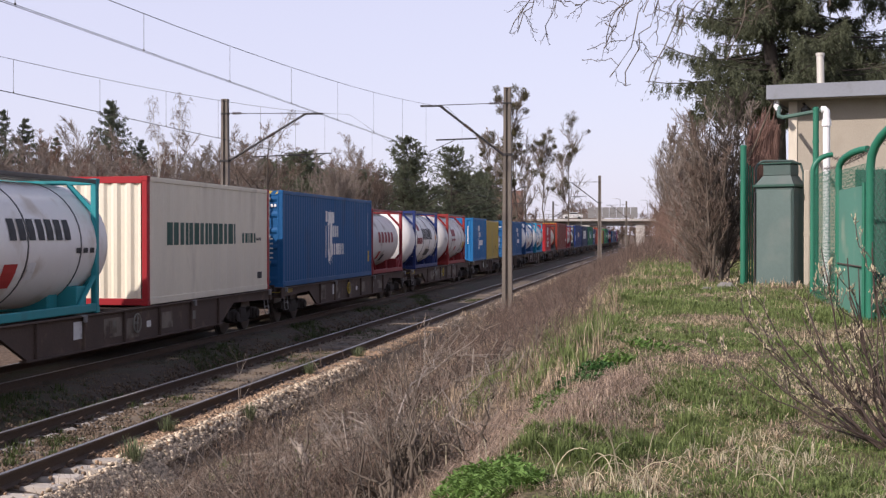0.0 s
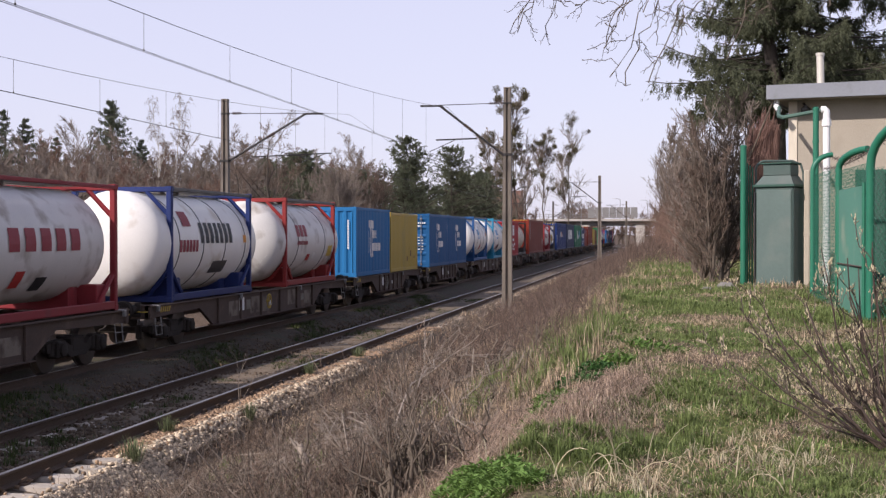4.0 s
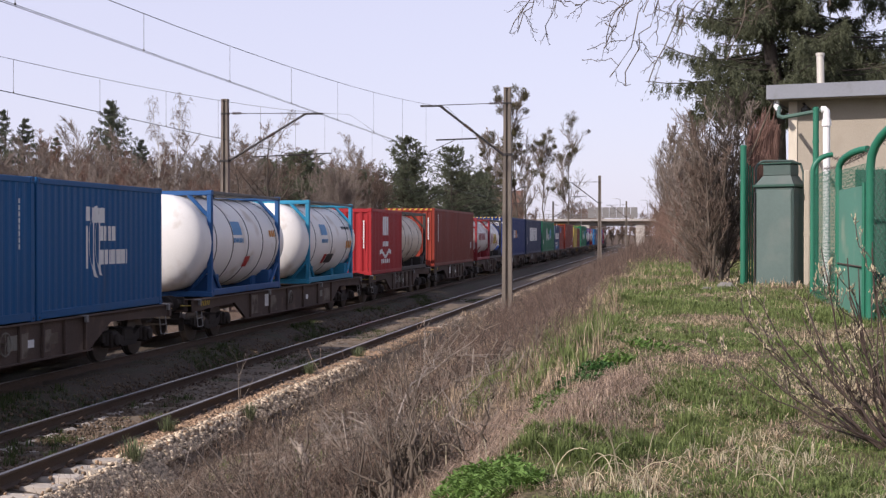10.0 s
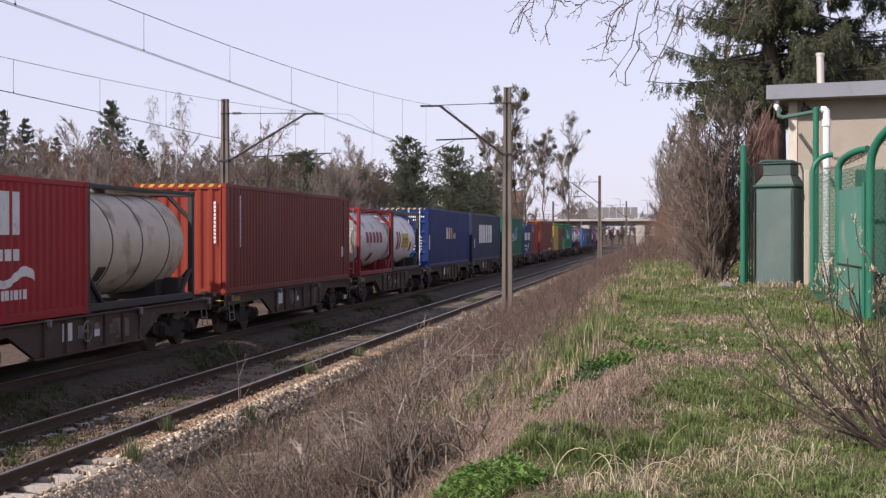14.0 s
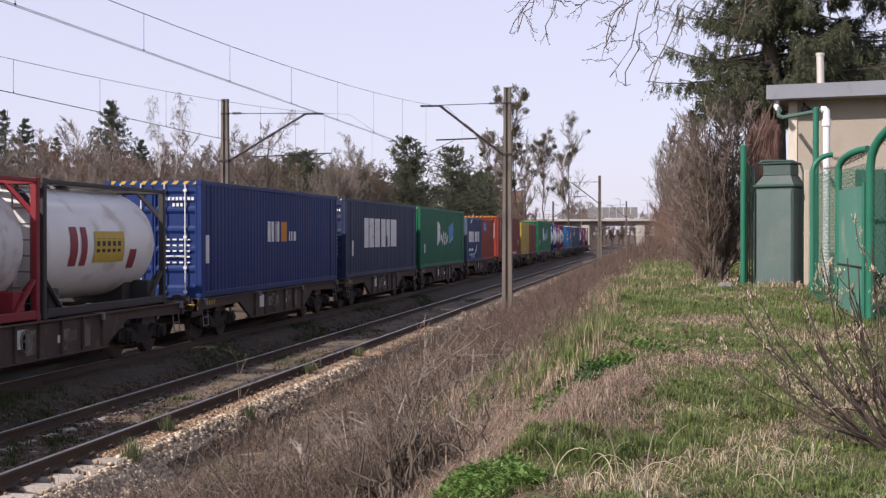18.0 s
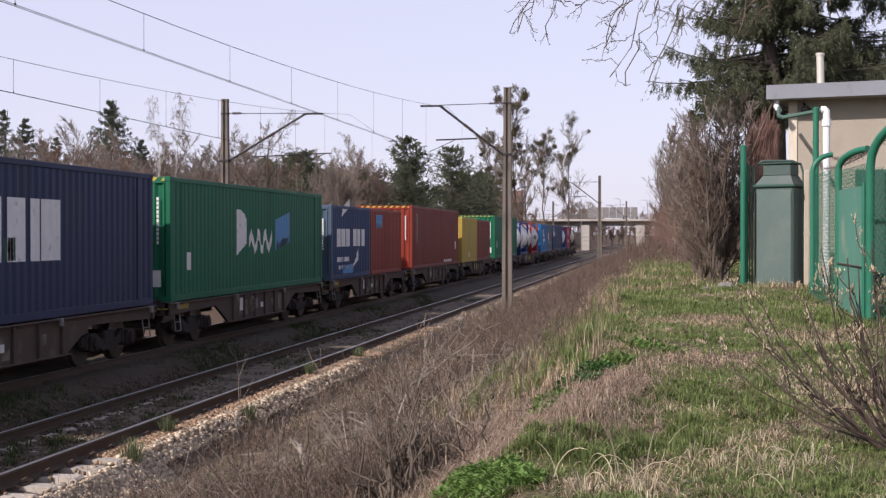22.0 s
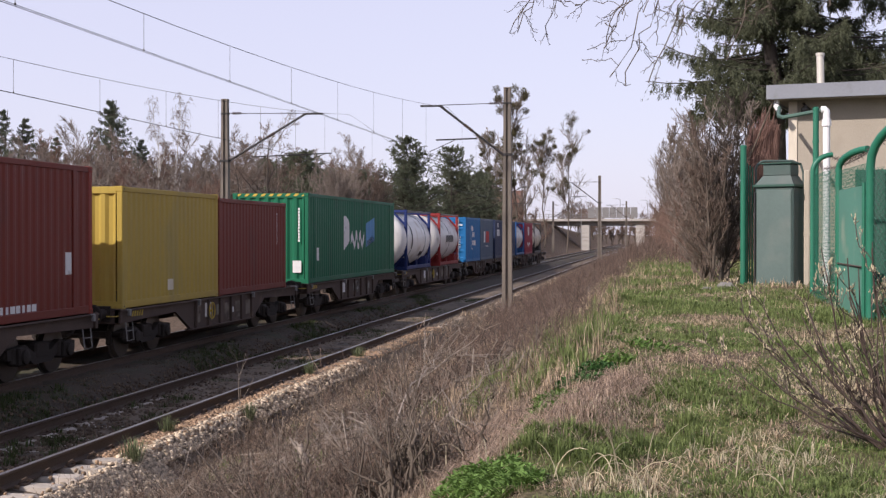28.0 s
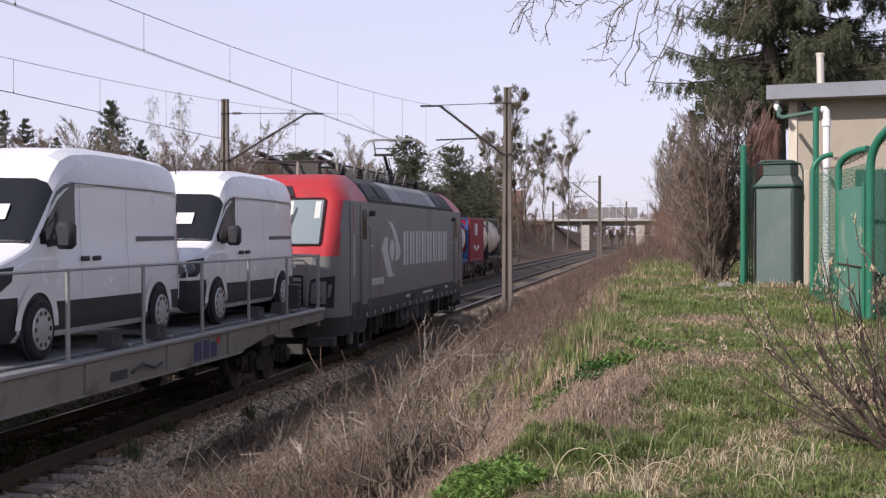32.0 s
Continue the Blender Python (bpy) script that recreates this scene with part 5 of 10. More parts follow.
def locomotive():
    n = 17.7
    t = thing("electric_locomotive", "graphite electric locomotive with red cab, pale lettering and raised pantograph", "locomotive")

    def side_half(z):
        return float(np.interp(z, [0.55, 0.95, 3.36, 3.55, 3.75, 3.9, 3.96], [1.44, 1.5, 1.5, 1.38, 1.22, 1.05, 0.95]))

    def nose(z):
        return float(np.interp(z, [0.55, 0.95, 1.6, 2.2, 2.4, 3.42, 3.62, 3.82, 3.93, 3.96], [0.18, 0.06, 0.0, 0.0, 0.10, 0.62, 0.80, 1.15, 1.7, 2.1]))

    def outline(z):
        """Half outline of a cab at height z, from the middle of the front to where the side wall begins."""
        f, s = nose(z), side_half(z)
        e = max(0.95, f + 0.75)
        w = s * 0.74
        pts = [(0, f), (w * 0.5, f + 0.012), (w * 0.85, f + 0.04), (w, f + 0.09)]
        for i in range(1, 17):
            a = i / 16 * math.pi / 2
            pts.append((w + (s - w) * math.sin(a) ** 0.9, f + 0.09 + (e - f - 0.09) * (1 - math.cos(a)) ** 1.05))
        return pts + [(s, max(e + 0.02, 1.4)), (s, max(e + 0.04, 2.1)), (s, 2.78)]
    zs = [0.55, 0.75, 0.95, 1.2, 1.5, 1.8, 2.02, 2.12, 2.2, 2.3, 2.4, 2.55, 2.7, 2.85, 3.0, 3.15, 3.26, 3.36, 3.42, 3.55, 3.65, 3.75, 3.85, 3.93, 3.96]
    zs = sorted({round(a + (b - a) * q / 3, 4) for a, b in zip(zs[:-1], zs[1:]) for q in range(4)})
    rings = [outline(z) for z in zs]
    for end in (0, 1):
        def put(x, y, z):
            return (x, y if end == 0 else n - y, z)
        red, grey, low, pale, grey_b = Kit(), Kit(), Kit(), Kit(), Kit()
        for i in range(len(zs) - 1):
            for j in range(len(rings[0]) - 1):
                for sx in (-1, 1):
                    q = [(sx * rings[a][b][0], rings[a][b][1], zs[a]) for a, b in ((i, j), (i, j + 1), (i + 1, j + 1), (i + 1, j))]
                    cy, cz, cx = sum(p[1] for p in q) / 4, sum(p[2] for p in q) / 4, abs(sum(p[0] for p in q) / 4)
                    line = 0.42 + 0.42 * max(0.0, (cz - 2.1) / 1.25) ** 1.6
                    k = red if (cz > 3.36 or (cz > 2.2 and cy < line)) else low if cz < 0.95 else pale if (cz < 2.2 and cx < 1.0) else grey if sx > 0 else grey_b
                    k.quad(*[put(*p) for p in q])
        top = [put(sx * p[0], p[1], 3.96) for sx in (1,) for p in rings[-1]] + [put(-p[0], p[1], 3.96) for p in rings[-1][::-1]]
        red.add(top, [tuple(range(len(top)))])
        for k in (red, grey, low, pale, grey_b):
            bm_merge(k)
        cab = part("cab_shell", red, LOCORED, t, "bright red cab hood", 35)
        part("cab_side", grey, LOCOGREY, t, "", 35)
        part("cab_side", grey_b, LOCOGREY, t, "", 35)
        part("cab_skirt", low, LOCODARK, t, "", 35)
        part("cab_front", pale, LOCOPALE, t, "pale grey lower front", 35)

        def front(x, z, out):
            w = side_half(z) * 0.74
            return put(x, nose(z) + np.interp(abs(x), [0, w * 0.5, w * 0.85, w], [0, 0.012, 0.04, 0.09]) - out, z)
        glass, gasket = Kit(), Kit()
        xs2, zz = [-1.04 + 2.08 * i / 8 for i in range(9)], [2.46, 2.7, 2.95, 3.2, 3.36]
        glass.add([front(x, z, 0.022) for z in zz for x in xs2], [(a * 9 + b, a * 9 + b + 1, a * 9 + b + 10, a * 9 + b + 9) for a in range(4) for b in range(8)])
        part("windscreen", glass, WINDSHIELD, cab, "wide tinted windscreen", 40)
        # reflection painted as a pale panel over the upper half of the glass
        part("sun_blind", Kit().add([front(x, z, 0.026) for z in (2.98, 3.33) for x in (-1.0, -0.35, 0.35, 1.0)], [(0, 1, 5, 4), (1, 2, 6, 5), (2, 3, 7, 6)]), SCREENGLEAM, cab, "pale reflection painted across the upper windscreen", 40)
        rim = [front(x, 2.43, 0.02) for x in xs2] + [front(1.07, z, 0.02) for z in zz] + [front(x, 3.39, 0.02) for x in xs2[::-1]] + [front(-1.07, z, 0.02) for z in zz[::-1]]
        part("windscreen_seal", Kit().tube(rim + rim[:1], 0.02, 6), RUBBER, cab)
        for x0 in (-0.12, 0.12):
            part("wiper", Kit().tube([front(x0, 2.32, 0.05), front(x0 * 2.2, 2.7, 0.06), front(x0 * 3.6, 3.05, 0.055)], 0.013, 5).tube([front(x0 * 3.0, 2.62, 0.05), front(x0 * 4.2, 3.2, 0.05)], 0.01, 5), RUBBER, cab, "black wiper")
        part("lamp_recess", Kit().add([front(x, z, 0.06) for x, z in ((-0.42, 3.44), (0.42, 3.44), (0.30, 3.66), (-0.30, 3.66))], [(0, 1, 2, 3)]), VENT, cab)
        ob = part("top_lamp", Kit().lathe([(-0.02, 0.12), (0.03, 0.12), (0.04, 0.02)] if end else [(-0.04, 0.02), (-0.03, 0.12), (0.02, 0.12)], front(0, 3.56, 0.07), "y", 16), LAMPGLASS, cab, "round top headlamp", 40)
        c = front(0, 3.56, 0.115)
        part("lamp_bulb", Kit().lathe([(-0.006, 0.05), (0.006, 0.05)], c, "y", 12), VENT, ob, "dark lamp centre")
        for i in range(5):
            z = 1.22 + i * 0.115
            part("grille_slat", Kit().box(-0.72, 0.72, *sorted((put(0, -0.035, 0)[1], put(0, 0.03, 0)[1])), z, z + 0.085, 0.015), LOCOPALE, t)
        part("grille_recess", Kit().box(-0.76, 0.76, *sorted((put(0, -0.004, 0)[1], put(0, 0.02, 0)[1])), 1.18, 1.82), VENT, t)
        for i in range(7):
            part("front_marking", Kit().box(0.05 + i * 0.085, 0.10 + i * 0.085, *sorted((put(0, -0.012, 0)[1], put(0, 0.02, 0)[1])), 1.97, 2.06), WHITEMARK, t)
        for sx in (-1, 1):
            hl = Kit()

            def skin(x, z, out):
                w, s = side_half(z) * 0.74, side_half(z)
                y = 0.04 if x < w else 0.09 + 0.86 * (1 - math.sqrt(max(0, 1 - ((x - w) / (s - w)) ** 2.2))) ** 1.05
                return put(sx * (x + out * 0.5), y + nose(z) - out, z)
            hl.add([skin(0.84, 1.2, 0.02), skin(1.0, 1.18, 0.03), skin(1.16, 1.16, 0.03), skin(1.33, 1.15, 0.03), skin(1.36, 1.8, 0.03), skin(1.2, 1.78, 0.03), skin(1.02, 1.76, 0.03), skin(0.9, 1.72, 0.02)], [(0, 1, 6, 7), (1, 2, 5, 6), (2, 3, 4, 5)])
            part("headlamp_housing", hl, VENT, t, "black headlamp surround")
            part("lamp_plate", Kit().add([skin(0.88, 1.25, 0.036), skin(1.02, 1.24, 0.042), skin(1.20, 1.23, 0.042), skin(1.21, 1.70, 0.042), skin(1.04, 1.69, 0.042), skin(0.92, 1.66, 0.036)], [(0, 1, 4, 5), (1, 2, 3, 4)]), LOCOGREY, t, "grey headlamp plate")
            for z, r in ((1.36, 0.075), (1.58, 0.068)):
                c = skin(1.06, z, 0.05)
                b0 = (c[0], c[1] + (0.046 if end else -0.046), c[2])
                part("lamp_bulb", Kit().lathe([(-0.01, r * 0.36), (0.01, r * 0.36)], b0, "y", 10), LAMPGLASS, t, "bright lamp centre")
                part("headlamp", Kit().lathe([(-0.03, r), (0.03, r), (0.05, r * 0.3)] if end else [(-0.05, r * 0.3), (-0.03, r), (0.03, r)], c, "y", 14), LAMPDARK, t, "round headlamp", 40)
            part("handrail", Kit().tube([put(sx * 0.86, -0.05, 0.75), put(sx * 0.88, -0.14, 0.9), put(sx * 0.88, -0.14, 2.05), put(sx * 0.80, -0.12, 2.12), put(sx * 0.45, -0.10, 2.12)], 0.02, 6), STEEL, t, "steel handrail")
            part("buffer", BUFFERS[1 if end else -1], UNDERGEAR, t, at=put(sx * 0.875, 0.02, 1.02))
            part("buffer_shield", Kit().box(sx * 0.875 - 0.30, sx * 0.875 + 0.30, *sorted((put(0, -0.58, 0)[1], put(0, -0.62, 0)[1])), 0.84, 1.2, 0.05), LOCODARK, t)
            part("front_step", Kit().box(*sorted((sx * 0.8, sx * 1.35)), *sorted((put(0, 0.15, 0)[1], put(0, 0.5, 0)[1])), 0.35, 0.55, 0.03), LOCODARK, t)
        part("plough", Kit().box(-1.0, 1.0, *sorted((put(0, 0.35, 0)[1], put(0, 0.45, 0)[1])), 0.16, 0.5, 0.03), LOCODARK, t)
        # cab side fittings
        for sx in (-1, 1):
            x = sx * 1.502
            part("cab_door", Kit().box(*sorted((x, x + sx * 0.012)), *sorted((put(0, 1.98, 0)[1], put(0, 2.66, 0)[1])), 1.12, 3.30, 0.01), LOCOGREY, t, "cab side door")
            win = Kit()
            pts = []
            for cxx, cyy, a0 in ((2.42, 3.10, 0), (2.22, 3.10, 90), (2.22, 2.62, 180), (2.42, 2.62, 270)):
                pts += [(put(0, cxx + 0.08 * math.cos(radians(a0 + q)), 0)[1], cyy + 0.08 * math.sin(radians(a0 + q))) for q in (0, 30, 60, 90)]
            win.prism(pts, "x", *sorted((x + sx * 0.012, x + sx * 0.026)))
            part("cab_window", win, DARKGLASS, t, "tall rounded side window")
            for yy in (1.92, 2.72):
                part("grab_rail", Kit().tube([put(x + sx * 0.0, yy, 1.05), put(x + sx * 0.05, yy, 1.1), put(x + sx * 0.05, yy, 2.75), put(x, yy, 2.85)], 0.016, 6), LOCOPALE, t)
            part("door_seam", Kit().box(*sorted((x, x + sx * 0.006)), *sorted((put(0, 0.99, 0)[1], put(0, 1.02, 0)[1])), 1.05, 3.32), VENT, t)
            part("red_stripe", Kit().box(*sorted((x, x + sx * 0.006)), *sorted((put(0, 1.3, 0)[1], put(0, 1.36, 0)[1])), 2.75, 3.28), LOCORED, t)
            part("cab_steps", Kit().box(*sorted((sx * 1.15, sx * 1.46)), *sorted((put(0, 2.02, 0)[1], put(0, 2.6, 0)[1])), 0.18, 0.24, 0.01).box(*sorted((sx * 1.15, sx * 1.46)), *sorted((put(0, 2.02, 0)[1], put(0, 2.6, 0)[1])), 0.50, 0.56, 0.01).box(*sorted((sx * 1.40, sx * 1.45)), *sorted((put(0, 2.0, 0)[1], put(0, 2.05, 0)[1])), 0.16, 0.95, 0.01).box(*sorted((sx * 1.40, sx * 1.45)), *sorted((put(0, 2.57, 0)[1], put(0, 2.62, 0)[1])), 0.16, 0.95, 0.01), LOCODARK, t)
            part("wing_mirror_camera", Kit().box(*sorted((x, x + sx * 0.12)), *sorted((put(0, 2.9, 0)[1], put(0, 3.02, 0)[1])), 3.05, 3.18, 0.03), LOCODARK, t)
    # body between the cabs
    body = Kit()
    body.prism([(-1.5, 0.95), (1.5, 0.95), (1.5, 3.36), (-1.5, 3.36)], "y", 2.78, n - 2.78)
    part("body_side", body, LOCOGREY, t)
    part("sole_bar", Kit().box(-1.505, 1.505, 1.2, n - 1.2, 0.78, 1.22, 0.02), LOCODARK, t)
    a, b = 2.80, n - 2.80
    segs = [("vent", 0.0, 0.115), ("vent", 0.12, 0.235), ("pale", 0.24, 0.36), ("roof", 0.362, 0.68), ("pale", 0.682, 0.77), ("vent", 0.775, 0.88), ("vent", 0.885, 1.0)]
    for kind, u, v in segs:
        y0, y1 = a + (b - a) * u, a + (b - a) * v - 0.02
        m = {"vent": LOCODARK, "pale": LOCOROOF, "roof": LOCOGREY}[kind]
        seg = part("roof_panel", Kit().prism([(-1.46, 3.44), (1.46, 3.44), (1.20, 3.80), (0.95, 3.93), (-0.95, 3.93), (-1.20, 3.80)], "y", y0, y1), m, t, "pale roof panel" if kind == "pale" else "")
        if kind == "vent":
            for sx in (-1, 1):
                part("roof_vent", Kit().add([(sx * 1.44, y0 + 0.1, 3.50), (sx * 1.44, y1 - 0.1, 3.50), (sx * 1.235, y1 - 0.1, 3.78), (sx * 1.235, y0 + 0.1, 3.78)], [(0, 1, 2, 3)]), VENT, seg, "black vent grille")
    for sx in (-1, 1):
        part("eave_grille", Kit().box(*sorted((sx * 1.42, sx * 1.508)), a, b, 3.365, 3.44, 0.006), VENT, t, "black eave grille")
        for i in range(40):
            y = a + 0.15 + (b - a - 0.3) * i / 39
            part("grille_rib", Kit().box(*sorted((sx * 1.50, sx * 1.515)), y - 0.02, y + 0.02, 3.37, 3.435), LOCODARK, t)
        x0, x1 = sorted((sx * 1.5, sx * 1.504))
        yy = (lambda q: q) if sx > 0 else (lambda q: n - q)
        # emblem of plain curved shapes, and a word as plain bars
        shapes = ([(435, 110), (400, 115), (368, 190), (430, 370), (455, 378), (512, 362), (480, 350), (462, 300), (432, 200), (428, 165)],
                  [(435, 0), (480, 10), (515, 60), (568, 190), (548, 250), (505, 268), (516, 200), (505, 130), (480, 60)],
                  [(475, 112), (497, 150), (500, 190), (485, 268), (470, 268), (448, 200), (455, 150)])
        for pts in ([(4.12 + (p - 365) * 0.0117, 3.00 - q * 0.00355 - (p - 365) * 0.0004) for p, q in sh] for sh in shapes):
            part("emblem", Kit().prism([(yy(p), q) for p, q in pts], "x", x0, x1), LETTER, t, "pale emblem shape")
        y = 6.85
        for w in (0.86, 0.86, 0.86, 0.86, 0.95, 0.86, 0.9, 0.9):
            part("lettering", Kit().box(x0, x1, *sorted((yy(y), yy(y + w * 0.34))), 1.88, 2.74), LETTER, t, "pale lettering stroke")
            part("lettering", Kit().box(x0, x1, *sorted((yy(y + w * 0.50), yy(y + w * 0.74))), 1.88, 2.74), LETTER, t, "pale lettering stroke")
            y += w * 1.0
        for yb, w, z, hh in ((3.15, 0.16, 1.50, 0.16), (3.36, 0.16, 1.50, 0.16), (3.57, 0.16, 1.50, 0.16), (3.78, 0.16, 1.50, 0.16), (4.03, 0.16, 1.50, 0.16), (4.24, 0.16, 1.50, 0.16), (7.2, 0.5, 1.05, 0.07), (9.6, 1.6, 1.05, 0.06), (1.35, 0.07, 1.75, 0.9), (13.3, 0.5, 1.05, 0.07), (2.9, 0.32, 2.38, 0.035), (14.5, 0.32, 2.38, 0.035)):
            part("small_marking", Kit().box(*sorted((sx * 1.5, sx * 1.508)), *sorted((yy(yb), yy(yb + w))), z, z + hh), LETTER, t)
        for yb in (8.0, 8.35, 11.3, 11.6):
            part("filler_cap", Kit().lathe([(0, 0.1), (0.012, 0.1)] if sx > 0 else [(-0.012, 0.1), (0, 0.1)], (sx * 1.506, yy(yb), 1.02), "x", 12), VENT, t)
        for i in range(16):
            part("jacking_mark", Kit().box(*sorted((sx * 1.505, sx * 1.511)), yy(2.6 + i * 0.85), yy(2.6 + i * 0.85) + 0.05, 0.84, 0.93), WHITEMARK, t)
    part("roof_deck", Kit().box(-0.9, 0.9, 2.5, n - 2.5, 3.90, 3.96, 0.02), LOCODARK, t)
    # roof gear
    gear_at = random.Random(9)
    for i in range(12):
        y = 3.2 + i * 0.95
        ins = Kit().lathe([(0, 0.05), (0.05, 0.10), (0.08, 0.06), (0.12, 0.10), (0.15, 0.06), (0.19, 0.10), (0.22, 0.06), (0.26, 0.09), (0.30, 0.05)], (0.55 * (1 if i % 2 else -1), y, 3.95), "z", 10)
        part("roof_insulator", ins, STRUT, t, "dark roof insulator", 40)
    part("busbar", Kit().tube([(0.55, 3.2, 4.27), (0.55, n - 3.4, 4.27)], 0.025, 6).tube([(-0.55, 3.2, 4.27), (-0.55, n - 3.4, 4.27)], 0.02, 6), STRUT, t)
    for sx in (-0.35, 0.35):
        part("roof_aerial", Kit().tube([(sx + 0.5, 2.2 + sx, 3.94), (sx + 0.5, 2.2 + sx, 4.22)], 0.04, 8), LOCOPALE, t, "short pale roof aerial")
    for i in range(14):
        y = 3.0 + i * 0.62
        part("roof_gear", Kit().box(gear_at.uniform(-0.75, -0.3), gear_at.uniform(0.1, 0.7), y, y + gear_at.uniform(0.15, 0.4), 3.95, gear_at.uniform(4.08, 4.34), 0.03), LOCODARK, t)
        if i % 2:
            part("roof_cable", Kit().tube([(0.72, y - 0.3, 4.02), (0.74, y - 0.1, 4.30), (0.70, y + 0.2, 4.34), (0.66, y + 0.45, 4.05)], 0.016, 5), STEEL, t, "looped roof cable")
    for y in (5.2, 7.2, 8.6, 10.2):
        part("roof_box", Kit().box(-0.42, 0.30, y - 0.35, y + 0.35, 3.95, 4.22, 0.05), LOCODARK, t)
    for y0, d in ((1.9, 1), (n - 1.9, -1)):      # folded collectors
        fr = Kit().tube([(-0.55, y0, 4.34), (-0.55, y0 + d * 2.6, 4.16)], 0.05, 6).tube([(0.55, y0, 4.34), (0.55, y0 + d * 2.6, 4.16)], 0.05, 6)
        fr.tube([(-0.75, y0 - d * 0.1, 4.42), (-0.75, y0 + d * 0.5, 4.40)], 0.06, 6).tube([(0.75, y0 - d * 0.1, 4.42), (0.75, y0 + d * 0.5, 4.40)], 0.06, 6)
        fr.tube([(-0.8, y0 - d * 0.05, 4.22), (0.8, y0 - d * 0.05, 4.22)], 0.03, 6).tube([(-0.8, y0 + d * 0.3, 4.24), (0.8, y0 + d * 0.3, 4.24)], 0.03, 6).tube([(-0.5, y0 + d * 2.6, 4.08), (0.5, y0 + d * 2.6, 4.08)], 0.05, 6)
        fr.tube([(-0.4, y0 + d * 0.4, 4.2), (0.4, y0 + d * 2.4, 4.2)], 0.02, 6).tube([(-0.9, y0, 4.10), (-0.8, y0, 4.22)], 0.02, 6).tube([(0.9, y0, 4.10), (0.8, y0, 4.22)], 0.02, 6)
        if d > 0:
            part("folded_pantograph", fr, STRUT, t, "folded current collector", 40)
        for sx in (-0.45, 0.45):
            part("pantograph_foot", Kit().lathe([(0, 0.07), (0.22, 0.05)], (sx, y0 + d * 1.2, 3.92), "z", 8), CERAMIC, t)
    base = 12.6
    pg = Kit().tube([(0, base, 4.28), (0, base - 0.95, 4.95)], [0.06, 0.045], 8).tube([(0.12, base - 0.1, 4.2), (0.10, base - 0.85, 4.86)], 0.018, 6)
    pg.tube([(-0.25, base - 0.95, 4.95), (-0.6, base + 0.35, 5.43)], 0.022, 6).tube([(0.25, base - 0.95, 4.95), (0.6, base + 0.35, 5.43)], 0.022, 6).tube([(-0.3, base - 0.95, 4.95), (0.3, base - 0.95, 4.95)], 0.04, 6)
    pg.tube([(-0.42, base - 0.32, 5.18), (0.42, base - 0.32, 5.18)], 0.015, 6)
    pant = part("raised_pantograph", pg, STRUT, t, "raised current collector", 40)
    for dy in (0.2, 0.55):
        part("contact_strip", Kit().tube([(-0.95, base + dy, 5.28), (-0.78, base + dy, 5.44), (-0.5, base + dy, 5.485), (0.5, base + dy, 5.485), (0.78, base + dy, 5.44), (0.95, base + dy, 5.28)], 0.022, 6), LOCOROOF, pant, "pale carbon contact strip")
    part("pantograph_base", Kit().box(-0.55, 0.55, base - 0.5, base + 0.9, 4.14, 4.22, 0.02).tube([(-0.5, base - 0.9, 4.2), (-0.5, base + 1.3, 4.2)], 0.03, 6).tube([(0.5, base - 0.9, 4.2), (0.5, base + 1.3, 4.2)], 0.03, 6), STRUT, t)
    # running gear
    drive = Kit()
    for sx in (-1, 1):
        drive.lathe([(-0.07, 0.12), (-0.07, 0.54), (-0.05, 0.62), (0.06, 0.625), (0.09, 0.65), (0.09, 0.3), (0.05, 0.12)] if sx < 0 else [(-0.05, 0.12), (-0.09, 0.3), (-0.09, 0.65), (-0.06, 0.625), (0.05, 0.62), (0.07, 0.54), (0.07, 0.12)], (sx * 0.7535, 0, 0), "x", 28)
    drive.lathe([(-0.9, 0.09), (0.9, 0.09)], (0, 0, 0), "x", 10)
    drive = drive.data("drive_wheelset", 35)
    drive.materials.append(WHEELRIM)
    for yb in (4.1, n - 4.1):
        k = Kit()
        for sx in (-1, 1):
            k.prism([(-2.2, 0.55), (-2.2, 0.78), (-0.9, 0.86), (0.9, 0.86), (2.2, 0.78), (2.2, 0.55), (1.2, 0.5), (0.8, 0.38), (-0.8, 0.38), (-1.2, 0.5)], "x", sx * 1.08 - 0.07, sx * 1.08 + 0.07)
            for y in (-1.5, 1.5):
                k.box(sx * 1.1 - 0.12, sx * 1.1 + 0.12, y - 0.22, y + 0.22, 0.45, 0.80, 0.04)
                k.lathe([(-0.1, 0.16), (0.1, 0.16)], (sx * 1.16, y, 0.625), "x", 14)
            k.tube([(sx * 1.26, -0.7, 0.45), (sx * 1.26, 0.5, 0.75)], 0.075, 10)
            for dy in (-0.35, 0.35):
                k.lathe([(0.55, 0.13), (0.85, 0.13)], (sx * 1.05, dy, 0), "z", 12)
            k.box(sx * 1.0 - 0.12, sx * 1.0 + 0.12, -2.35, -2.1, 0.25, 0.6, 0.03)
            k.box(sx * 1.0 - 0.12, sx * 1.0 + 0.12, 2.1, 2.35, 0.25, 0.6, 0.03)
        bg = part("bogie", k, UNDERGEAR, t, "", 35, at=(0, yb, 0))
        for dy in (-1.5, 1.5):
            WHEELS.append((part("drive_wheelset", drive, WHEELRIM, bg, at=(0, dy, 0.625)), (0, dy, 0.625), "near"))
    gear = random.Random(5)
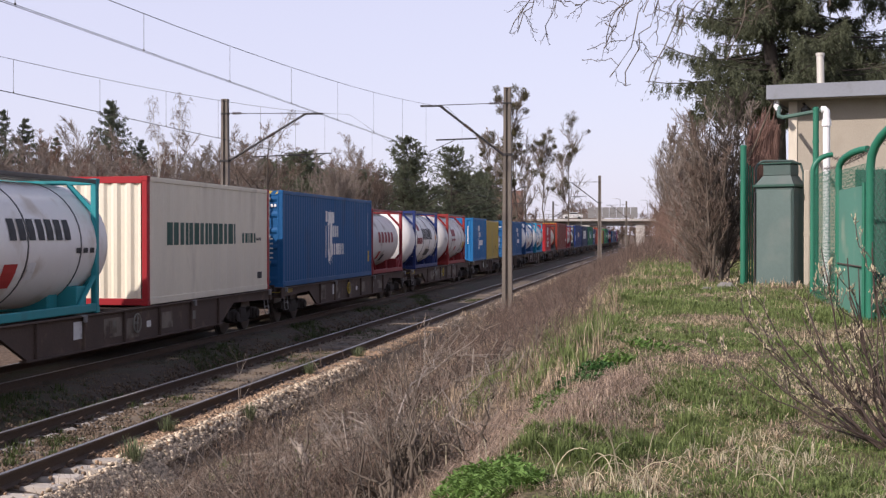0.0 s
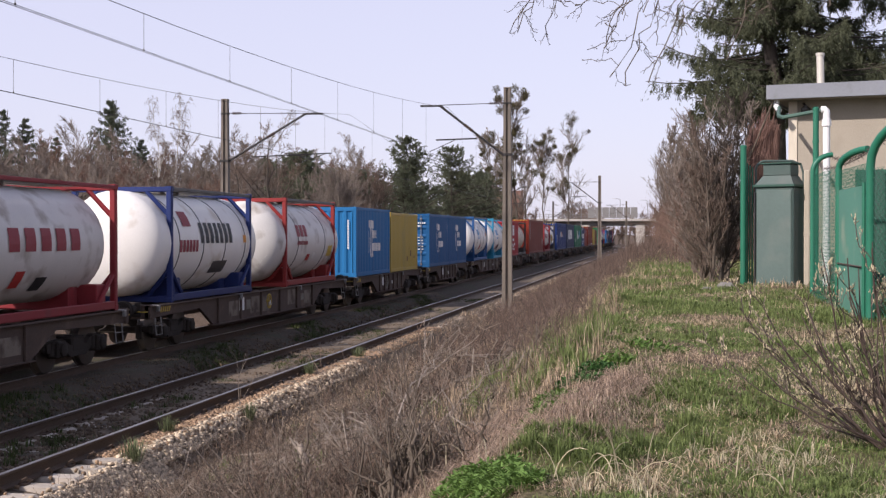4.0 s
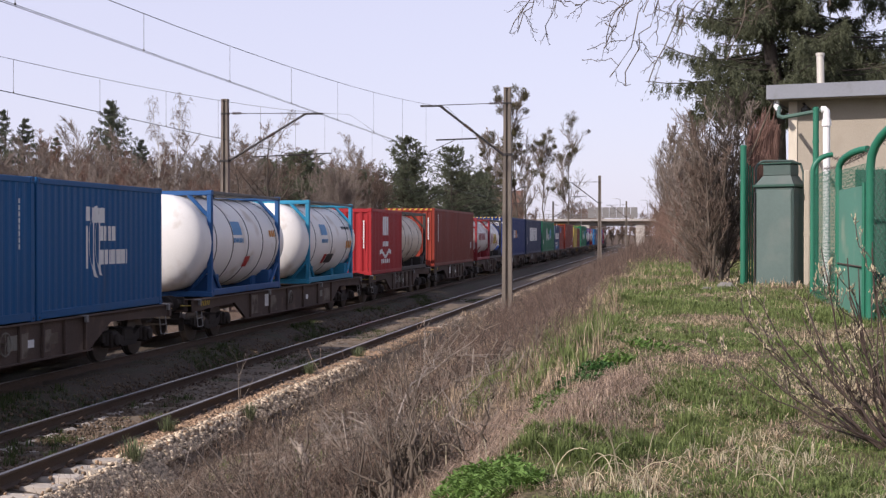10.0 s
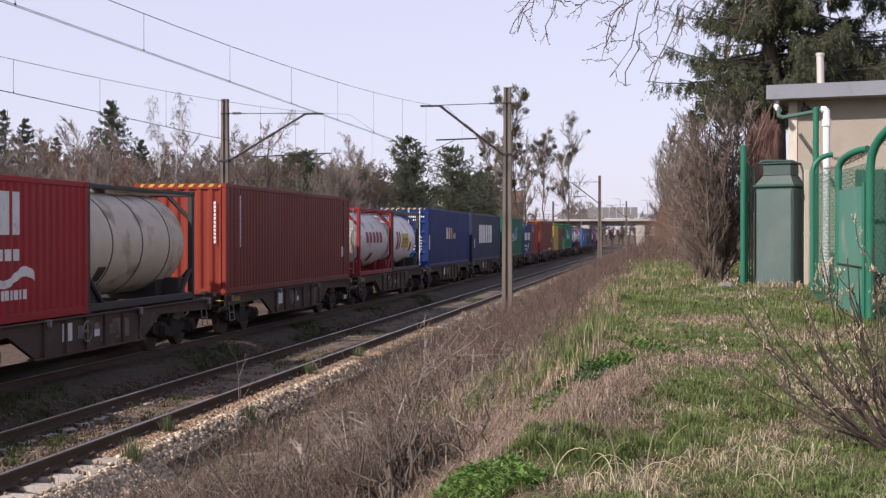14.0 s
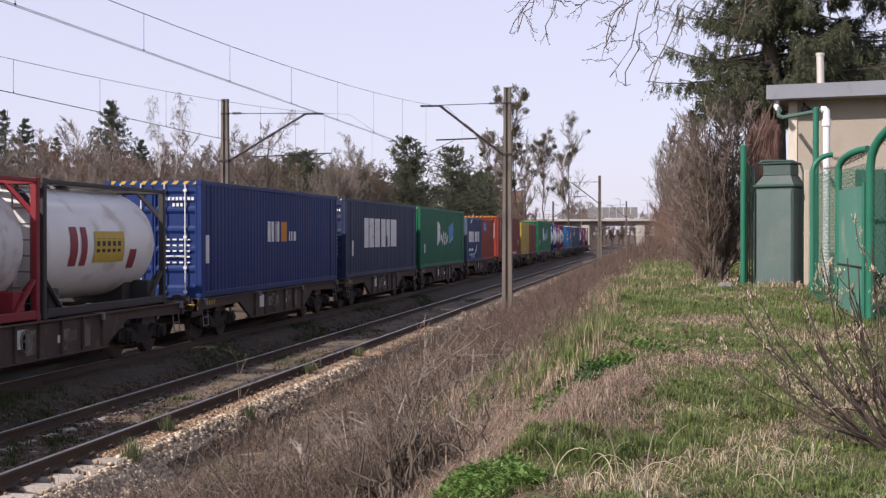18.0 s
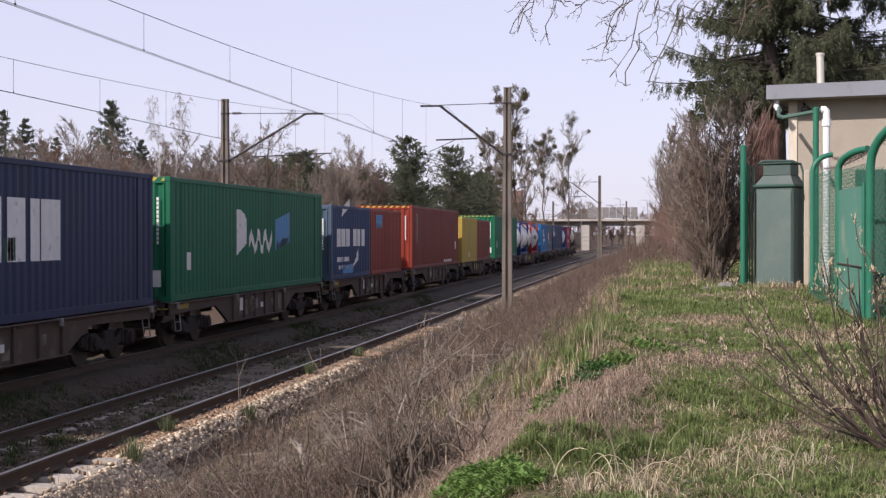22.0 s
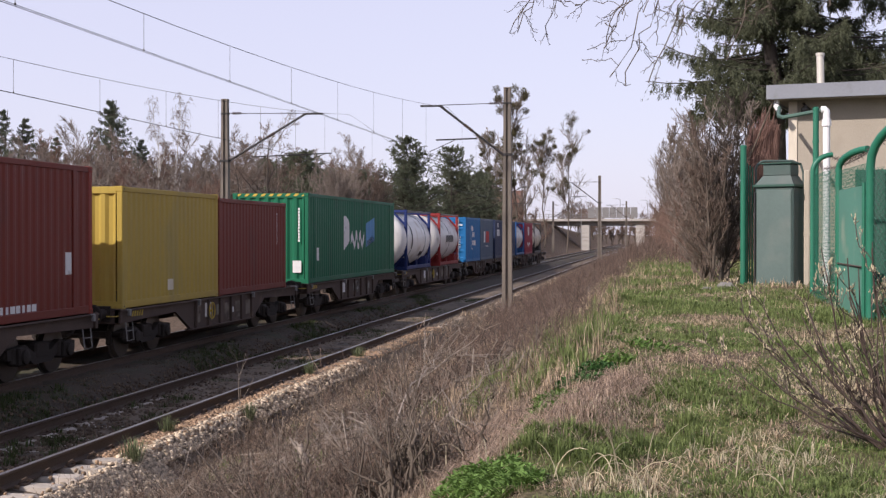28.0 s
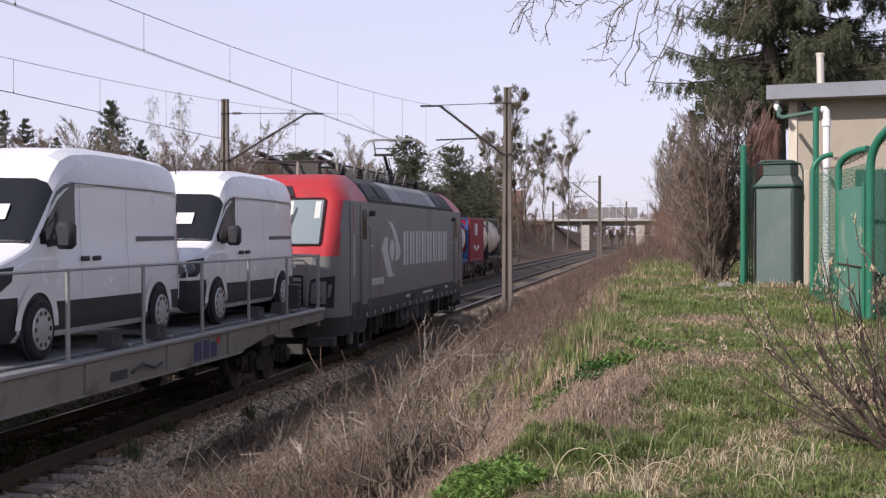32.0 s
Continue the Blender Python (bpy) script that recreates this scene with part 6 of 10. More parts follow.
    for sx in (-1, 1):
        for i in range(26):
            y = 1.5 + i * 0.58 + gear.uniform(-0.12, 0.12)
            w, lo = gear.uniform(0.10, 0.34), gear.uniform(0.22, 0.55)
            m = gear.choice((LOCODARK, UNDERGEAR, UNDERGEAR, LOCOGREY))
            part("hanging_gear", Kit().box(*sorted((sx * 1.28, sx * gear.uniform(1.36, 1.46))), y, y + w, lo, 0.80, 0.02), m, t)
            if i % 3 == 0:
                part("air_hose", Kit().tube([(sx * 1.40, y, 0.80), (sx * 1.45, y + 0.10, 0.45), (sx * 1.43, y + 0.35, 0.38), (sx * 1.40, y + 0.5, 0.78)], 0.018, 5), RUBBER, t)
        # step openings are not cut: black patches paint their dark insides
        for y in (1.65, 2.20, 5.6, n - 2.5, n - 5.9):
            part("step_recess", Kit().box(*sorted((sx * 1.47, sx * 1.5085)), y, y + 0.26, 0.84, 1.10, 0.01), VENT, t, "flat black patch for the shade inside a step opening")
    for y0, y1, z in ((6.6, 8.1, 0.30), (8.3, 9.6, 0.36), (9.8, 11.1, 0.28)):
        part("underfloor_box", Kit().box(-1.42, 1.42, y0, y1, z, 0.80, 0.05), LOCODARK, t)
    for sx in (-1, 1):
        part("air_reservoir", Kit().lathe([(0, 0.05), (0.06, 0.15), (1.2, 0.15), (1.26, 0.05)], (sx * 1.3, 6.6, 0.52), "y", 14), LOCODARK, t, "", 40)
    MOVERS.append((t, 17.0, NEAR_X, 0.0, "near"))


def bm_merge(kit):
    """Welds corners that coincide."""
    seen, idx, v = {}, [], []
    for p in kit.v:
        key = tuple(round(c, 4) for c in p)
        if key not in seen:
            seen[key] = len(v)
            v.append(p)
        idx.append(seen[key])
    f = [tuple(dict.fromkeys(idx[i] for i in q)) for q in kit.f]
    kit.v, kit.f = v, [q for q in f if len(q) > 2]


locomotive()

# ---- flat carrier wagon with new vans ----
CARRIER = surface("carrier_girder_beige_grey", (0.235, 0.215, 0.18), 0.7, var=0.15, scale=0.9, fine=24, bump=0.1, dirt=(0.13, 0.11, 0.088), dirt_at=0.55, dirt_scale=1.3)
DECK = surface("carrier_deck_grey", (0.20, 0.20, 0.195), 0.65, 0.2, var=0.2, scale=1.5, fine=40, bump=0.2, dirt=(0.11, 0.10, 0.09))
GALV = surface("galvanised_rail", (0.33, 0.33, 0.32), 0.5, 0.5, var=0.12, scale=6, fine=60, bump=0.05)
VANWHITE = surface("van_paint_white", (0.76, 0.76, 0.76), 0.25, var=0.015, scale=1, fine=20, bump=0)
VANSEAM = surface("van_seam_grey", (0.13, 0.13, 0.135), 0.6, var=0.1, scale=5, fine=60, bump=0)
VANPLASTIC = surface("van_black_plastic", (0.026, 0.027, 0.030), 0.6, var=0.1, scale=5, fine=60, bump=0.05)
VANLAMP = pane_material("van_headlamp", (0.16, 0.17, 0.18), 0.1)
ALLOY = surface("wheel_silver", (0.46, 0.46, 0.46), 0.4, 0.5, var=0.05, scale=6, fine=40, bump=0)
SEATCLOTH = surface("van_cab_lining", (0.05, 0.05, 0.055), 0.9, var=0.1, scale=6, fine=40, bump=0)


def carrier_wagon():
    n = 26.4
    t = thing("vehicle_carrier_wagon", "beige-grey flat vehicle carrier wagon with galvanised railings", "railway wagon")
    for sx in (-1, 1):
        outline = [(0.3, 0.97), (0.0, 1.0), (0.0, 1.2), (n, 1.2), (n, 0.98), (n - 1.9, 0.97), (n - 3.6, 0.95), (n - 5.2, 0.80), (5.2, 0.80), (3.6, 0.95)]
        part("side_girder", Kit().prism(outline, "x", *sorted((sx * 1.36, sx * 1.42))), CARRIER, t)
        part("edge_lip", Kit().box(*sorted((sx * 1.34, sx * 1.46)), 0.0, n, 1.16, 1.22, 0.012), GALV, t)
        part("lower_flange", Kit().box(*sorted((sx * 1.25, sx * 1.45)), 5.2, n - 5.2, 0.775, 0.803, 0.008), CARRIER, t)
        for i in range(9):
            y = 3.0 + i * 2.55
            part("girder_rib", Kit().prism([(y - 0.30, 0.82), (y - 0.10, 0.82), (y + 0.18, 1.15), (y - 0.30, 1.15)] if 5.5 < y < n - 5.5 else [(y - 0.1, 0.95), (y + 0.1, 0.95), (y + 0.1, 1.15), (y - 0.1, 1.15)], "x", *sorted((sx * 1.42, sx * 1.445))), CARRIER, t)
        top = [(sx * 1.40, 0.2, 2.24), (sx * 1.40, n - 0.25, 2.24)]
        part("top_wire_rail", Kit().tube(top, 0.018, 6), GALV, t, "galvanised top rail")
        ys = [n - 0.32 - 2.2 * i for i in range(12)]
        for y in ys:
            part("railing_post", Kit().tube([(sx * 1.40, y, 1.18), (sx * 1.40, y, 2.26)], 0.028, 6).box(sx * 1.40 - 0.05, sx * 1.40 + 0.05, y - 0.05, y + 0.05, 1.18, 1.24, 0.01), GALV, t, "galvanised railing post")
        part("end_loop", Kit().tube([(sx * 1.30, n - 0.05, 1.2), (sx * 1.30, n - 0.05, 2.15), (sx * 1.2, n - 0.03, 2.24), (sx * 0.75, n - 0.03, 2.24)], 0.02, 6), GALV, t)
        for yb, w, z, hh, m in ((n - 7.3, 0.30, 0.84, 0.27, BLUEDARK), (n - 6.92, 0.26, 0.84, 0.27, BLUEDARK), (n - 6.58, 0.24, 0.84, 0.22, BLUEDARK), (n - 6.35, 0.16, 1.02, 0.10, REDMARK), (n - 10.2, 0.5, 0.86, 0.12, LOCODARK), (n - 1.6, 0.5, 1.0, 0.14, LOCOPALE)):
            part("side_marking", Kit().box(*sorted((sx * 1.42, sx * 1.426)), yb, yb + w, z, z + hh), m, t)
        part("valve_gear", Kit().tube([(sx * 1.45, n - 9.6, 0.92), (sx * 1.47, n - 9.3, 1.0), (sx * 1.47, n - 8.9, 0.92), (sx * 1.45, n - 8.6, 0.95)], 0.02, 6), LOCODARK, t)
    part("deck_plate", Kit().box(-1.36, 1.36, 0.0, n, 1.10, 1.195, 0.01), DECK, t)
    for sx in (-0.86, 0.86):
        part("wheel_track", Kit().box(sx - 0.28, sx + 0.28, 0.1, n - 0.2, 1.195, 1.225, 0.01), DECK, t)
    for y in [n - 3.4, n - 9.5, n - 8.0, n - 14.2, n - 2.0]:
        for sx in (-1, 1):
            ch = Kit().prism([(y - 0.22, 1.22), (y + 0.22, 1.22), (y + 0.14, 1.40), (y + 0.02, 1.30), (y - 0.08, 1.42)], "x", sx * 1.1 - 0.1, sx * 1.1 + 0.1)
            part("wheel_chock", ch, LOCODARK, t)
        part("cross_tie", Kit().box(-1.2, 1.2, y + 0.4, y + 0.5, 1.195, 1.235, 0.01), GALV, t)
    part("tread_plate", Kit().box(-1.25, 1.25, n - 1.15, n - 1.08, 1.22, 1.70, 0.02), LOCODARK, t, "folded end bridging plate")
    part("tread_plate", Kit().box(-1.25, 1.25, n - 1.6, n - 1.2, 1.22, 1.26, 0.01), DECK, t)
    part("centre_sill", Kit().box(-0.3, 0.3, 0.2, n - 0.2, 0.65, 1.1, 0.03), UNDERGEAR, t)
    for y0 in (0.0, n - 0.15):
        part("headstock", Kit().box(-1.36, 1.36, y0, y0 + 0.15, 0.86, 1.16, 0.02), CARRIER, t)
    for y, d in ((0.0, -1), (n, 1)):
        for sx in (-0.875, 0.875):
            part("buffer", BUFFERS[d], UNDERGEAR, t, at=(sx, y, 1.0))
        part("coupling", Kit().tube([(0, y, 0.98), (0, y + d * 0.30, 0.93), (0, y + d * 0.5, 0.75)], 0.045, 6), UNDERGEAR, t)
    for y in (2.6, n - 2.6):
        bg = part("bogie", BOGIE, UNDERGEAR, t, at=(0, y, 0.0))
        for dy in (-0.9, 0.9):
            WHEELS.append((part("wheelset", WHEELSET, WHEELRIM, bg, at=(0, dy, 0.46)), (0, dy, 0.46), "near"))
    MOVERS.append((t, 16.1 - n, NEAR_X, 0.0, "near"))


BLUEDARK = surface("dark_blue_lettering", (0.05, 0.055, 0.13), 0.6, var=0.1, scale=6, fine=50, bump=0.03)
carrier_wagon()


def van(s):
    """High-roofed panel van; its front looks towards -y."""
    t = thing("panel_van", "new white high-roof panel van with black side cladding", "van", group="vans on the carrier wagon")
    st = [  # along, top, half width, underside
        (0.00, 1.00, 0.80, 0.36), (0.05, 1.04, 0.90, 0.26), (0.24, 1.11, 0.98, 0.22), (0.60, 1.20, 1.01, 0.22), (0.92, 1.30, 1.015, 0.22), (0.98, 1.35, 1.015, 0.22), (1.55, 2.08, 1.015, 0.22), (1.62, 2.17, 1.015, 0.22),
        (1.85, 2.36, 1.015, 0.22), (2.15, 2.46, 1.015, 0.22), (2.8, 2.51, 1.015, 0.22), (4.4, 2.50, 1.015, 0.22), (5.3, 2.46, 1.01, 0.24), (5.52, 2.40, 0.995, 0.30), (5.60, 2.28, 0.97, 0.36)]
    Y, TOP, HW, LOW = (np.array(c) for c in zip(*st))
    rise = ((0.055, 0.982), (0.33, 0.974), (0.63, 0.960), (0.665, 0.974), (0.82, 0.950), (0.93, 0.885), (0.985, 0.74), (1.0, 0.0))

    def section(y):
        top, hw, low = np.interp(y, Y, TOP), np.interp(y, Y, HW), np.interp(y, Y, LOW)
        z0 = min(1.12, top - 0.16)
        g = [(0, low), (hw * 0.9, low), (hw * 0.985, low + 0.10), (hw, 0.72), (hw, z0)]
        return g + [(hw * f, z0 + v * (top - z0)) for v, f in rise]

    def skin(y, z, out=0.008):
        g = section(y)[1:]
        return float(np.interp(z, [p[1] for p in g], [p[0] for p in g])) + out
    ys = sorted(set(list(Y) + [0.12, 0.40, 0.8, 1.1, 1.25, 1.4, 1.72, 2.0, 2.4, 3.2, 3.8, 4.9]))
    rings = [section(y) for y in ys]
    m = len(rings[0])
    skins = {"body": Kit(), "bumper": Kit(), "windscreen": Kit()}
    for sx in (-1, 1):
        for i in range(len(ys) - 1):
            for j in range(m - 1):
                mid = (ys[i] + ys[i + 1]) / 2
                kind = "bumper" if (j in (1, 2) and mid < 0.55) else "windscreen" if (j >= 9 and 0.98 <= mid < 1.55) else "body"
                skins[kind].quad(*[(sx * rings[a][b][0], ys[a], rings[a][b][1]) for a, b in ((i, j), (i, j + 1), (i + 1, j + 1), (i + 1, j))])
        for y, rr in ((ys[0], rings[0]), (ys[-1], rings[-1])):
            skins["body"].add([(sx * x, y, z) for x, z in rr], [tuple(range(m))])
    for k in skins.values():
        bm_merge(k)
    part("body", skins["body"], VANWHITE, t, "", 18)
    each_piece("bumper", skins["bumper"], VANPLASTIC, t, "black moulded front bumper", 40)
    screen = part("windscreen", skins["windscreen"], DARKGLASS, t, "dark windscreen", 40)
    part("paper_sheet", Kit().box(0.30, 0.58, -0.004, 0.0, 0.0, 0.22), WHITEMARK, screen, "white paper behind the windscreen", at=(0, 1.14, 1.585)).rotation_euler = (radians(-37), 0, 0)
    part("screen_cowl", Kit().box(-0.93, 0.93, 0.93, 0.985, 1.315, 1.345, 0.01), VANPLASTIC, t, "black cowl below the windscreen")

    def strip(name, pts, mat, label="", out=0.008, parent=None):
        """A panel that lies on the flank: (along, low, high) columns."""
        for sx in (-1, 1):
            q = Kit()
            rows = 4
            v = [(sx * skin(y, a + (b - a) * i / rows, out), y, a + (b - a) * i / rows) for y, a, b in pts for i in range(rows + 1)]
            q.add(v, [(c * (rows + 1) + i, c * (rows + 1) + i + 1, (c + 1) * (rows + 1) + i + 1, (c + 1) * (rows + 1) + i) for c in range(len(pts) - 1) for i in range(rows)])
            part(name, q, mat, parent or t, label, 40)
    strip("side_cladding", [(1.46, 0.30, 0.64), (2.5, 0.30, 0.63), (4.2, 0.30, 0.63)], VANPLASTIC, "black side cladding", 0.014)
    strip("rear_cladding", [(5.14, 0.30, 0.63), (5.5, 0.32, 0.63)], VANPLASTIC, "black side cladding", 0.014)
    strip("door_window", [(1.17, 1.30, 1.40), (1.3, 1.30, 1.55), (1.5, 1.31, 1.80), (1.62, 1.32, 1.92), (1.8, 1.33, 2.0), (2.08, 1.35, 2.03)], DARKGLASS, "dark front door window")
    strip("sill", [(1.46, 0.235, 0.295), (4.2, 0.235, 0.295)], VANWHITE, "", 0.004)
    strip("door_gap", [(2.20, 0.62, 2.10), (2.208, 0.62, 2.10)], VANSEAM, "", 0.010)
    strip("door_gap", [(3.62, 0.62, 2.10), (3.628, 0.62, 2.10)], VANSEAM, "", 0.010)
    # thin dark strip paints the shade in the pressed crease
    strip("swage_line", [(2.3, 1.00, 1.012), (3.4, 1.00, 1.012), (4.5, 1.00, 1.012), (5.45, 1.00, 1.012)], VANSEAM, "", 0.010)
    strip("sliding_door_track", [(3.95, 1.32, 1.39), (5.40, 1.33, 1.39)], VANSEAM, "dark sliding door track", 0.01)
    strip("roof_seam", [(1.9, 2.02, 2.035), (5.4, 2.00, 2.015)], VANSEAM, "", 0.012)
    strip("tail_lamp", [(5.52, 0.80, 1.45), (5.60, 0.80, 1.42)], REDMARK, "red tail lamp", 0.012)
    for y in (2.28, 2.62):
        for sx in (-1, 1):
            part("door_handle", Kit().box(*sorted((sx * skin(y, 1.12, 0), sx * skin(y, 1.12, 0.035))), y - 0.11, y + 0.11, 1.09, 1.15, 0.015), VANPLASTIC, t, "black door handle")

    def front_panel(name, pts, mat, label="", out=0.012):
        """A panel across the nose or windscreen: (along, height, half width) rows."""
        q = Kit()
        v = [(x * w, y - out * 0.8 + 0.09 * abs(x) ** 2.2, z + out * 0.7) for y, z, w in pts for x in (-1, -0.6, -0.2, 0.2, 0.6, 1)]
        q.add(v, [(r * 6 + i, r * 6 + i + 1, (r + 1) * 6 + i + 1, (r + 1) * 6 + i) for r in range(len(pts) - 1) for i in range(5)])
        return part(name, q, mat, t, label, 50)
    front_panel("grille", [(-0.012, 0.78, 0.64), (0.0, 0.97, 0.66)], VANPLASTIC, "black front grille")
    front_panel("front_apron", [(0.01, 0.34, 0.80), (-0.02, 0.50, 0.80), (-0.015, 0.76, 0.80)], VANPLASTIC, "black front bumper centre", 0.02)
    for sx in (-1, 1):
        hl = Kit().add([(sx * 0.66, -0.02, 0.78), (sx * 0.86, 0.0, 0.76), (sx * 1.0, 0.20, 0.78), (sx * 1.022, 0.44, 0.90), (sx * 1.015, 0.50, 1.06), (sx * 0.95, 0.12, 1.03), (sx * 0.72, -0.02, 0.99)], [(0, 1, 5, 6), (1, 2, 5), (2, 3, 4, 5)])
        lamp = part("headlamp", hl, VANPLASTIC, t, "dark headlamp housing")
        for cy, cx2, cz in ((0.02, 0.80, 0.88), (0.10, 0.93, 0.90)):
            part("lamp_lens", Kit().lathe([(-0.05, 0.02), (-0.04, 0.07), (0.02, 0.08)], (sx * cx2, cy, cz), "y", 12), VANLAMP, lamp, "clear lamp lens", 40)
        mir = Kit().box(*sorted((sx * 1.07, sx * 1.30)), 1.34, 1.50, 1.24, 1.56, 0.05).tube([(sx * 0.98, 1.36, 1.30), (sx * 1.12, 1.40, 1.33)], 0.04, 6)
        part("wing_mirror", mir, VANPLASTIC, t, "black wing mirror", 40)
    part("antenna", Kit().tube([(0, 2.0, 2.40), (0, 1.88, 2.66)], 0.008, 5), VANPLASTIC, t)
    for y in (1.05, 4.68):
        for sx in (-1, 1):
            ring = Kit()
            for i in range(12):
                a0, a1 = math.pi * i / 12, math.pi * (i + 1) / 12
                q = []
                for a, r in ((a0, 0.40), (a1, 0.40), (a1, 0.52), (a0, 0.52)):
                    yy, z = y + r * math.cos(a), 0.36 + r * math.sin(a)
                    q.append((sx * (skin(yy, min(z, 0.9), 0.02)), yy, z))
                ring.quad(*q)
            part("wheel_arch", ring, VANWHITE, t, "white wheel arch flare")
            # flat black disc on the flank paints the dark of the wheel hollow
            well = Kit().lathe([(0, 0.41), (0.006, 0.41)] if sx > 0 else [(-0.006, 0.41), (0, 0.41)], (sx * skin(y, 0.5, 0.004), y, 0.38), "x", 24)
            part("wheel_well", well, VANPLASTIC, t)
            xo = sx * (skin(y, 0.5, 0.02))
            w = part("wheel", Kit().lathe([(-0.14, 0.20), (-0.14, 0.31), (-0.10, 0.345), (0.02, 0.345), (0.045, 0.31), (0.045, 0.235)] if sx > 0 else [(-0.045, 0.235), (-0.045, 0.31), (-0.02, 0.345), (0.10, 0.345), (0.14, 0.31), (0.14, 0.20)], (xo, y, 0.345), "x", 28), RUBBER, t, "black tyre", 35)
            part("rim", Kit().lathe([(0.046, 0.238), (0.062, 0.225), (0.052, 0.14), (0.068, 0.09), (0.072, 0.02)] if sx > 0 else [(-0.072, 0.02), (-0.068, 0.09), (-0.052, 0.14), (-0.062, 0.225), (-0.046, 0.238)], (xo, y, 0.345), "x", 28), ALLOY, w, "silver steel rim", 35)
            for i in range(10):
                a = 2 * math.pi * i / 10
                cy, cz = y + 0.185 * math.cos(a), 0.345 + 0.185 * math.sin(a)
                part("rim_hole", Kit().lathe([(0, 0.028), (0.004, 0.028)] if sx > 0 else [(-0.004, 0.028), (0, 0.028)], (xo + sx * 0.058, cy, cz), "x", 8), VANPLASTIC, w)
    MOVERS.append((t, s, NEAR_X, 1.225, "near"))


van(13.02 - 0.8 * 11.55)
van(19.12 - 0.8 * 11.55)


# ---- the small building behind the green fence ----
RENDER = surface("wall_render_beige", (0.36, 0.315, 0.25), 0.92, var=0.14, scale=0.9, fine=60, bump=0.35, dirt=(0.27, 0.23, 0.18), dirt_at=0.52, dirt_scale=0.9, stretch=(1, 1, 0.5))
PALEPLASTER = surface("corner_plaster_pale", (0.62, 0.55, 0.44), 0.92, var=0.10, scale=2, fine=60, bump=0.3)
SHEET = surface("roof_sheet_grey", (0.22, 0.23, 0.25), 0.55, 0.35, var=0.12, scale=1.4, fine=30, bump=0.05, dirt=(0.15, 0.15, 0.15))
PVC = surface("white_pvc_pipe", (0.78, 0.77, 0.75), 0.4, var=0.04, scale=3, fine=30, bump=0)
FENCEGREEN = surface("fence_paint_bright_green", (0.018, 0.150, 0.088), 0.45, var=0.14, scale=3, fine=40, bump=0.06, dirt=(0.05, 0.12, 0.08), dirt_at=0.62, dirt_scale=3)
DULLGREEN = surface("cabinet_paint_grey_green", (0.058, 0.090, 0.078), 0.55, var=0.14, scale=1.8, fine=40, bump=0.06, dirt=(0.085, 0.10, 0.09), dirt_at=0.55, dirt_scale=1.5)
DOORGREEN = surface("garage_door_dark_green", (0.028, 0.075, 0.055), 0.6, var=0.12, scale=2, fine=40, bump=0.06)
PIPEGREEN = surface("pipe_dull_green", (0.07, 0.13, 0.10), 0.5, var=0.15, scale=4, fine=30, bump=0.03)
NETGREEN = surface("netting_green", (0.02, 0.135, 0.08), 0.5, var=0.1, scale=3, fine=30, bump=0)
# lighter copy of the cabinet paint: sunlight on the front is in the colour
CABINETLIT = surface("cabinet_front_lit_grey_green", (0.095, 0.135, 0.12), 0.5, var=0.16, scale=1.5, fine=30, bump=0.05, dirt=(0.14, 0.165, 0.145), dirt_at=0.52, dirt_scale=1.2)
PALEGREEN = surface("gate_sheet_faded_green", (0.085, 0.235, 0.17), 0.6, var=0.16, scale=1.6, fine=30, bump=0.08, dirt=(0.21, 0.29, 0.21), dirt_at=0.56, dirt_scale=1.8)
OLDPOST = surface("concrete_post_beige", (0.46, 0.40, 0.31), 0.9, var=0.14, scale=4, fine=60, bump=0.3)
CHIMNEY = surface("flue_metal_pale", (0.62, 0.58, 0.50), 0.45, 0.3, var=0.1, scale=4, fine=40, bump=0.05, dirt=(0.40, 0.22, 0.10), dirt_at=0.62, dirt_scale=3, stretch=(3, 3, 0.4))
BARB = surface("barbed_wire_rusty", (0.11, 0.085, 0.07), 0.8, 0.3, var=0.2, scale=8, fine=40, bump=0)


def arch(start, rise, end, r, n=7):
    """A bent pipe: up from start to the height rise, then a quarter turn over to end."""
    (x, y, z), (ex, ey, ez) = start, end
    pts = [(x, y, z), (x, y, rise)]
    for i in range(1, n + 1):
        a = i / n * math.pi / 2
        pts.append((x + (ex - x) * (1 - math.cos(a)), y + (ey - y) * (1 - math.cos(a)), rise + (ez - rise) * math.sin(a)))
    return pts


